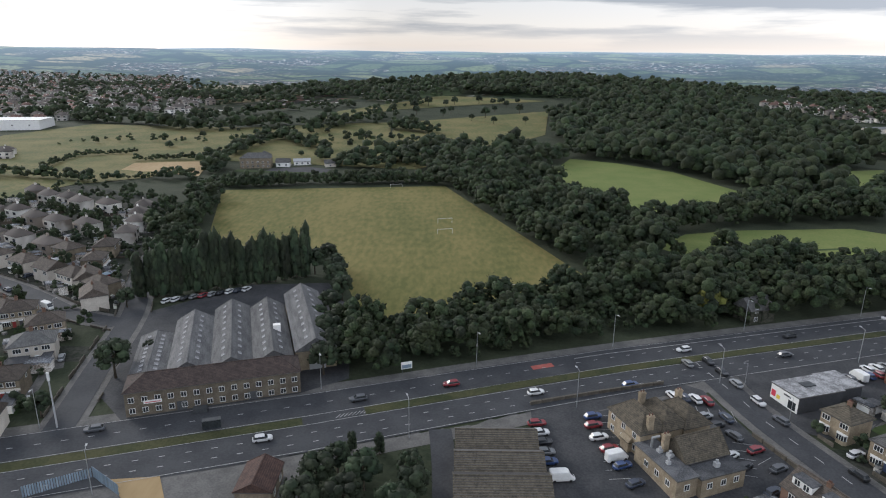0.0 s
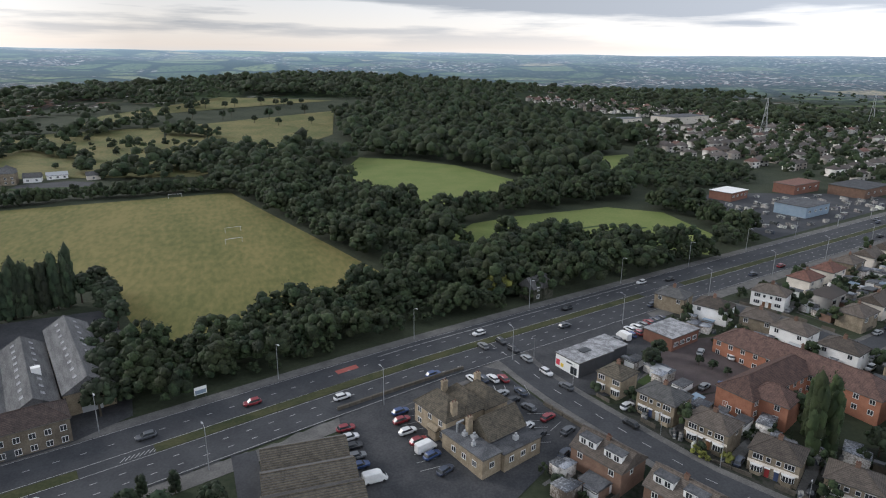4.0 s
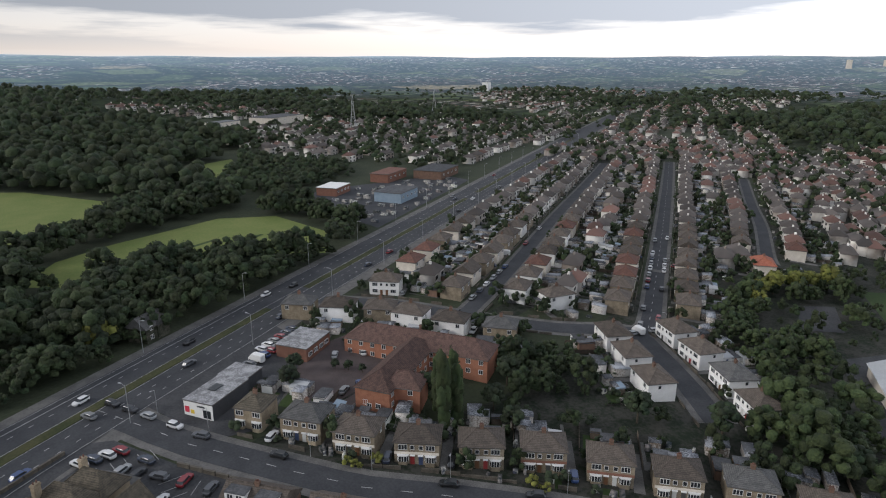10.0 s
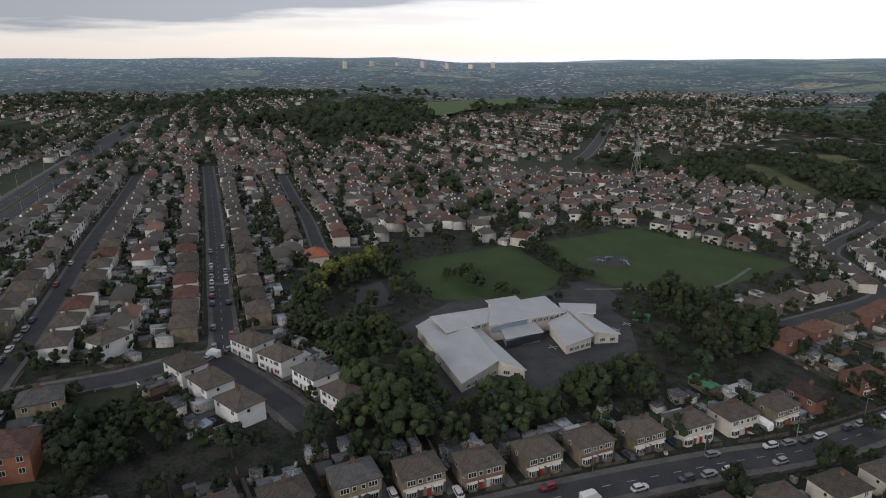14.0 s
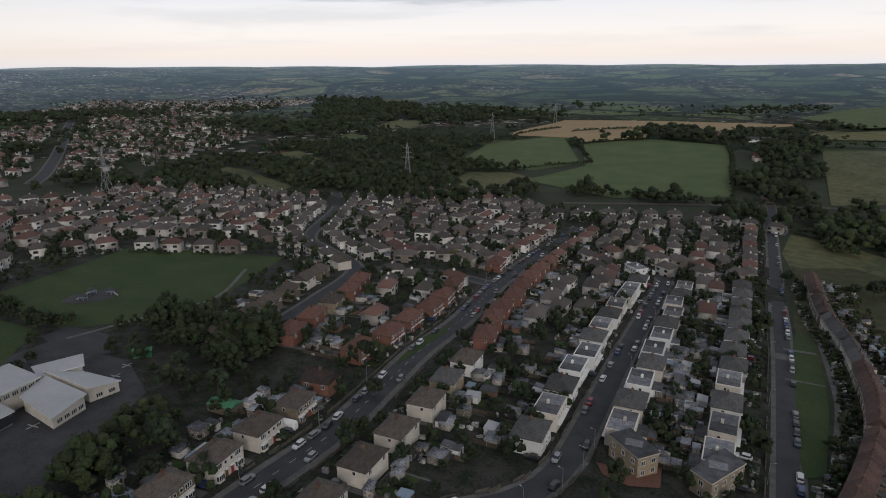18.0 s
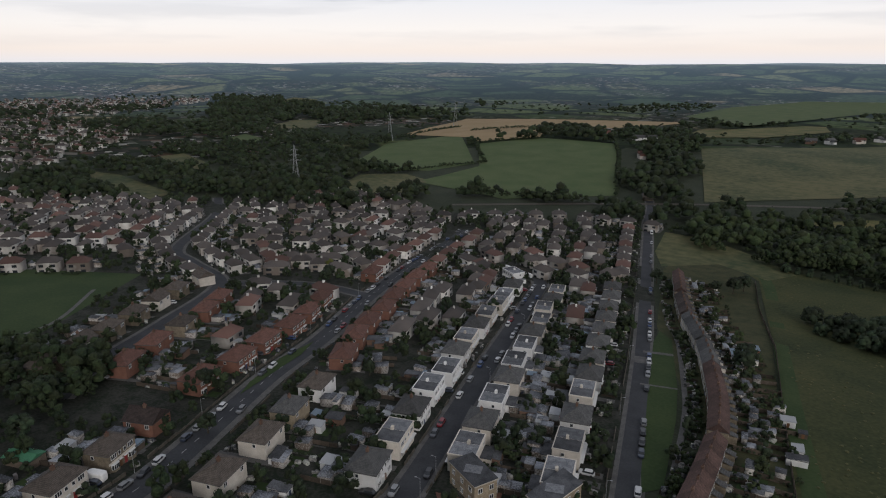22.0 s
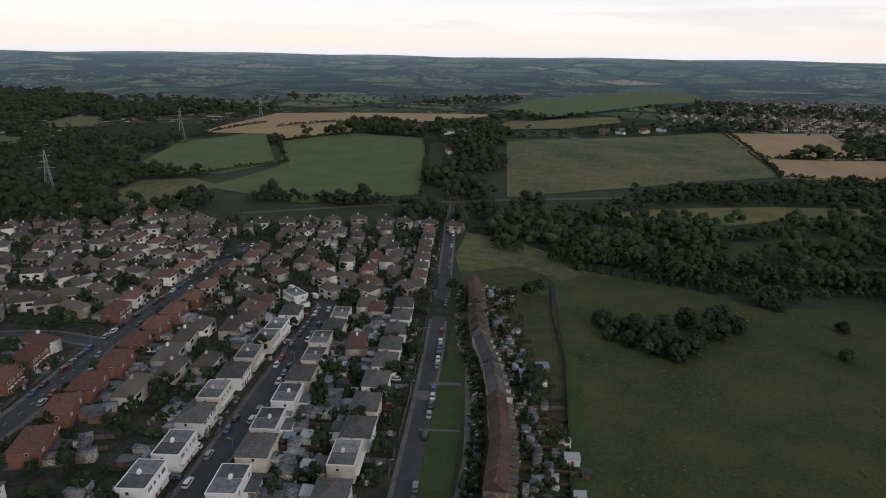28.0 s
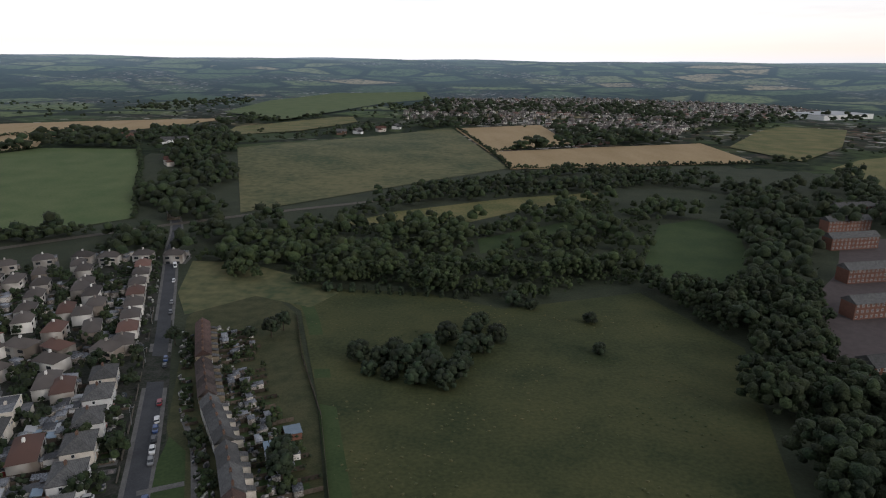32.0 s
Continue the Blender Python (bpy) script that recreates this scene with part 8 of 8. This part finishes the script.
# palisade fence, dry plot and mast beside the works yard
for a, b in (((-81, 104.8), (-70.4, 110.9)), ((-70.4, 110.9), (-62, 105))):
    ob = thing("palisade_fence", "tall green-grey palisade fence round a plot", "fence", "palisade fences")
    n = math.hypot(b[0] - a[0], b[1] - a[1])
    for k in range(int(n / 0.45)):
        part("pale", Shape().box(k * 0.45, k * 0.45 + 0.3, -0.03, 0.03, 0, 2.6), M_BLUESHEET, ob)
    for z in (0.5, 2.0):
        part("rail", Shape().box(0, n, 0.03, 0.09, z, z + 0.1), M_DARKSTEEL, ob)
    ob.matrix_basis = spot(*a, math.degrees(math.atan2(b[1] - a[1], b[0] - a[0])))
patch("dry_plot", [(-62, 105), (-67.7, 110), (-57, 111.2), (-53.5, 105), (-53, 90), (-62, 90)], 0.16, M_STUBBLE, "dry yellow plot beside the yard", "grass", cell=20)
ob = thing("phone_mast", "pale slender mast beside the road", "mast")
part("pole", Shape().tube(0, 0, -0.3, 12, 0.2, 0.16, 10), M_PALEMETAL, ob)
part("shroud", Shape().tube(0, 0, 12, 14, 0.3, 0.3, 10), M_UPVC, ob)
ob.matrix_basis = spot(-87, 127)
ob = thing("fallen_log", "long pale fallen log at the field edge", "log")
part("trunk", Shape().beam((0, 0, 0.4), (8, 0, 0.5), 0.45, 8).beam((5, 0, 0.5), (6.5, 1.4, 1.0), 0.14, 6), M_STUBBLE, ob)
ob.matrix_basis = spot(60, 208, 60)
patch("red_patch", [(25, 155.6), (31, 157.6), (30.4, 159.6), (24.4, 157.6)], 0.2, M_REDPAINT, "red road surface patch", "road marking")
ob = thing("advert_board", "roadside board on two posts", "sign")
part("board", Shape().box(-1.5, 1.5, -0.08, 0.08, 1.2, 3.2), M_SIGN, ob)
part("panel", Shape().box(-1.3, 1.3, -0.12, -0.08, 1.4, 2.4), M_BLUESHEET, ob)
for x in (-1.2, 1.2):
    part("post", Shape().box(x - 0.08, x + 0.08, -0.06, 0.06, -0.3, 1.2), M_DARKSTEEL, ob)
ob.matrix_basis = spot(-9.1, 153.6, 20)
ob = thing("bus_shelter", "glass bus shelter with dark frame beside the road", "bus shelter")
part("roof", Shape().box(-2, 2, -0.7, 0.7, 2.3, 2.42), M_DARKSTEEL, ob)
part("pane", Shape().box(-2, 2, 0.62, 0.66, 0.2, 2.2), M_GLASS, ob)
for x in (-1.9, 0, 1.9):
    part("post", Shape().box(x - 0.05, x + 0.05, 0.55, 0.65, 0, 2.3), M_DARKSTEEL, ob)
ob.matrix_basis = spot(-52, 127.6, 197)
solid("garden_fences", fence, M_TIMBER, "weathered timber fence panels between gardens", "fence", kind="stuff")
woods("garden_hedges", (np.array([p[0] for p in hedge_spots]), np.array([p[1] for p in hedge_spots])), 0.85, LOW_CROWNS, "clipped dark garden hedges", seed=5, material=M_HEDGE, category="hedge")
woods("garden_bushes", (np.array([p[0] for p in bush_spots]), np.array([p[1] for p in bush_spots])), 1.6, FAR_CROWNS, "garden bushes and small trees", seed=6, material=M_HEDGE, category="bushes")
# houses filling the far quarters, and trees in all the gardens
QUARTER = [(62, 158), (700, 330), (700, 120), (560, -60), (640, -250), (440, -420), (160, -480), (60, -170), (100, -60), (120, 30), (60, 100)]
WEST = [(-84, 112), (-104, 205), (-140, 350), (-230, 400), (-330, 330), (-420, 40), (-200, 86)]
ROADDIR = np.array([w for line, half, edge in STREETS for o in (0, 1) for x, y, w in along(line, 4)] + [w for x, y, w in along(MAIN, 5) for o in range(6)])
fill = []
for poly, seed in ((QUARTER, 301),):
    for x, y in zip(*scatter(poly, 15.5, seed)):
        if math.hypot(x - 25, y + 30) > 235 and clear(x, y, 12, 13.5) and not taken(x, y) and not (y < -110 and x < 76 - 0.2925 * (y + 152)) and math.hypot(x - 110, y - 120) > 60 and math.hypot(x - 262, y + 40) > 108 and math.hypot(x - 345, y + 115) > 95:
            w = math.degrees(ROADDIR[np.argmin(np.hypot(ROADPTS[:, 0] - x, ROADPTS[:, 1] - y))])
            fill.append((x, y, w + rnd.uniform(-5, 5), rnd.uniform(9.5, 15), rnd.uniform(7.0, 8.0), 5.0, rnd.choice((1, 1, 1, 2))))
house_stuff("estate_houses", fill, "brown and red roofed houses between the streets")
HOUSEPTS = np.concatenate([HOUSEPTS, np.array([(q[0], q[1]) for q in fill])])
tree_spots = []
for poly, seed in ((QUARTER, 311), (WEST, 312)):
    for x, y in zip(*scatter(poly, 8.6, seed)):
        if rnd.random() < (0.62 if y > -320 else 0.8) + 0.5 * noise.noise((x / 35, y / 35, 3)) and clear(x, y, 5.6, 5.7) and not taken(x, y):
            tree_spots.append((x, y))
woods("garden_trees", (np.array([p[0] for p in tree_spots]), np.array([p[1] for p in tree_spots])), 2.7, MID_CROWNS, "dark garden trees between the houses", seed=9, height=1.15, material=M_WOOD_LEAF, category="trees")
yellow_ = [(94.4, 100), (95, 98.6), (95.4, 97.4), (99.3, 96), (115.3, 66.1), (115.8, 64.6), (115.6, 62.8)]
woods("yellow_bushes", (np.array([p[0] for p in yellow_]), np.array([p[1] for p in yellow_])), 1.2, MID_CROWNS, "golden yellow garden bushes beside the street", seed=10, material=M_YELLOW_LEAF, category="bushes")
back_ = [(x - math.sin(radians(t)) * q + rnd.uniform(-2, 2), y + math.cos(radians(t)) * q) for x, y, t in TERRACED for q in (rnd.uniform(8, 12), rnd.uniform(13, 17), rnd.uniform(16, 21), -6.0) if rnd.random() < 0.6]
woods("terrace_trees", (np.array([p[0] for p in back_]), np.array([p[1] for p in back_])), 1.9, MID_CROWNS, "small trees and shrubs in the terrace gardens", seed=21, material=M_LIGHT_LEAF, category="trees")
# scrub between the valley trees
X, Y = scatter([(150, -484), (110, -450), (40, -436), (-30, -412), (-100, -432), (-125, -470), (-180, -560), (-150, -640), (-26, -595), (70, -566), (118, -535)], 5.6, 93)
thick_ = (np.array([noise.noise((x / 24, y / 16, 4.0)) for x, y in zip(X, Y)]) > -0.02) & ~np.any([inside(X, Y, poly) for poly in KEEP], axis=0)
woods("valley_scrub", (X[thick_], Y[thick_]), 2.1, FAR_CROWNS, "low green scrub between the valley trees", seed=94, material=M_LIGHT_LEAF, category="scrub")
# trees, copses and hedges over the far country
r_ = np.random.RandomState(71)
D_, A_ = np.meshgrid(930 * 1.0165 ** np.arange(46), np.radians(np.arange(-46, 226, 0.9)))
X = (D_ * np.sin(A_) + r_.uniform(-9, 9, D_.shape) * D_ / 1000).ravel()
Y = (D_ * np.cos(A_) + r_.uniform(-9, 9, D_.shape) * D_ / 1000).ravel()
free_ = ~np.any([inside(X, Y, poly) for poly in KEEP], axis=0)
big_ = np.array([noise.noise((x / 300, y / 300, 5.0)) for x, y in zip(X, Y)])
fine_ = np.array([noise.noise((x / 120, y / 120, 9.0)) for x, y in zip(X, Y)])
thick_ = free_ & (big_ > 0.12)
hedged_ = free_ & (big_ <= 0.12) & ((np.abs(fine_) < 0.05) | (r_.uniform(size=X.size) < 0.05))
woods("far_woods", (X[thick_], Y[thick_]), 10.0, TINY_CROWNS, "dark woods over the far country", seed=72, height=0.8, category="woodland")
woods("far_hedges", (X[hedged_], Y[hedged_]), 6.0, TINY_CROWNS, "hedges and lone trees over the far country", seed=73, height=0.8, category="hedgerow")
# rough tufts and scrub over the meadow
X, Y = scatter([(100, -440), (70, -395), (50, -299), (32, -190), (-30, -170), (-75, -250), (-110, -350), (-95, -415), (-24, -400), (14, -424)], 4.2, 77)
r_ = np.random.RandomState(4)
keep_ = np.array([noise.noise((x / 28, y / 28, 2.0)) for x, y in zip(X, Y)]) + r_.uniform(-0.25, 0.15, len(X)) > 0.05
woods("meadow_tufts", (X[keep_], Y[keep_]), 0.75, LOW_CROWNS, "low pale tufts of dry grass in the meadow", height=0.3, seed=8, material=M_COMMON, category="scrub")
ribbon("grass_path", [(110, -446), (80, -420), (69, -398), (58, -345), (48, -290), (38, -235), (27, -180)], 3.0, -3.0, 0.15, M_LAWN, "trodden green path along the garden fences", "path")


# ---- park, cricket ground, railway ----
def frame_set(x, y, turn):
    ob = thing("play_frame", "metal climbing frame with slide in the park", "play equipment", "play equipment")
    for px, py in ((-1.5, -1), (1.5, -1), (1.5, 1), (-1.5, 1)):
        part("post", Shape().tube(px, py, 0, 2.6, 0.07, 0.07, 6), M_STEEL, ob)
    part("deck", Shape().box(-1.5, 1.5, -1, 1, 1.3, 1.42), M_BLUESHEET, ob)
    part("slide", Shape().beam((1.5, 0, 1.4), (4.2, 0, 0.2), 0.3, 4), M_PALEMETAL, ob)
    part("roof", Shape().hip(-1.5, 1.5, -1, 1, 2.6, 0.8, 0.2), [M_DARKSTEEL, M_DARKSTEEL], ob)
    ob.matrix_basis = spot(x, y, turn, 0.16)


for x, y, turn in ((326, -80, 20), (333, -86, 100), (328, -92, 200)):
    frame_set(x, y, turn)
for x, y in ((150, 280), (172, 272), (190, 262)):
    patch("cricket_square", [(x - 9, y - 2), (x + 9, y + 1), (x + 8.6, y + 3.4), (x - 9.4, y + 0.4)], 0.16, M_LAWN, "closely mown cricket strip", "grass")
# single line of rails in the valley with an arched road bridge
RAIL = [(330, -470), (240, -535), (150, -590), (40, -645), (-70, -705), (-230, -745)]
ribbon("track_bed", RAIL, 3.2, -3.2, 0.3, M_WALLSTONE, "grey stone ballast of the railway", "railway")
for off in (-0.75, 0.75):
    ribbon("rail", RAIL, off + 0.08, off - 0.08, 0.5, M_DARKSTEEL, "dark steel rail on ballast", "rail")
ob = thing("road_bridge", "grey stone road bridge over the railway", "bridge")
part("deck", Shape().box(-4, 4, -11, 11, 0.2, 1.0), M_STONE, ob)
for x in (-4, 4):
    part("parapet", Shape().box(x - 0.25, x + 0.25, -12, 12, 0.2, 2.2), M_STONE, ob)
ob.matrix_basis = spot(197, -590, 17)
# two flat-roofed corner blocks, sheds beside the school
for x, y, plan_, what in ((99, -134.4, [(6.5, 0.7), (-3.9, 5.6), (-6.6, -0.4), (3.8, -5.8)], "cream flat-roofed corner block with railings"), (79.4, -139.5, [(4.4, 5.8), (-1.5, 7.9), (-4.6, -5.3), (1.6, -8.3)], "tan flat-roofed corner shop with sign")):
    ob = based("corner_block", what, "building", x, y)
    block(ob, plan_, 6.0, M_TAN, M_FELT, -2.0, 0.3, None, M_CREAM)
    n = len(plan_)
    for k in range(n):
        (ax, ay), (bx, by) = plan_[k], plan_[(k + 1) % n]
        w, m = math.atan2(by - ay, bx - ax), math.hypot(bx - ax, by - ay)
        for j in range(int(m / 3.2)):
            f = (j + 0.5) / int(m / 3.2)
            for z in (0.9, 3.7):
                part("window", W_TALL, None, ob, at=pose(ax + (bx - ax) * f, ay + (by - ay) * f, z, 0, 0, math.degrees(w) + (0 if (ax * by - bx * ay) > 0 else 180)))
    part("roof_patch", Shape().box(-2.2, 2.2, -1.6, 1.6, 6.33, 6.37), M_FELTGREY, ob, at=pose(0, 0, 0, 0, 0, 20))
for x, y, turn, w, d, what in ((196, -73.5, 20, 8.5, 5.0, "low shed with bright green sheet roof"), (250, -73, 60, 6, 2.6, "green metal container beside the yard")):
    ob = based("green_shed", what, "shed", x, y, turn)
    part("wall", Shape().box(-w / 2, w / 2, -d / 2, d / 2, -1.0, 2.5), M_TIMBER if w > 8 else M_GREENSHEET, ob)
    part("roof", Shape().hip(-w / 2, w / 2, -d / 2, d / 2, 2.5, 0.8, 0.2, 0.0), [M_GREENSHEET, M_DARKSTEEL], ob)
    part("door", Shape().box(-0.5, 0.5, -d / 2 - 0.06, -d / 2, 0, 2.0), M_DARKSTEEL, ob)
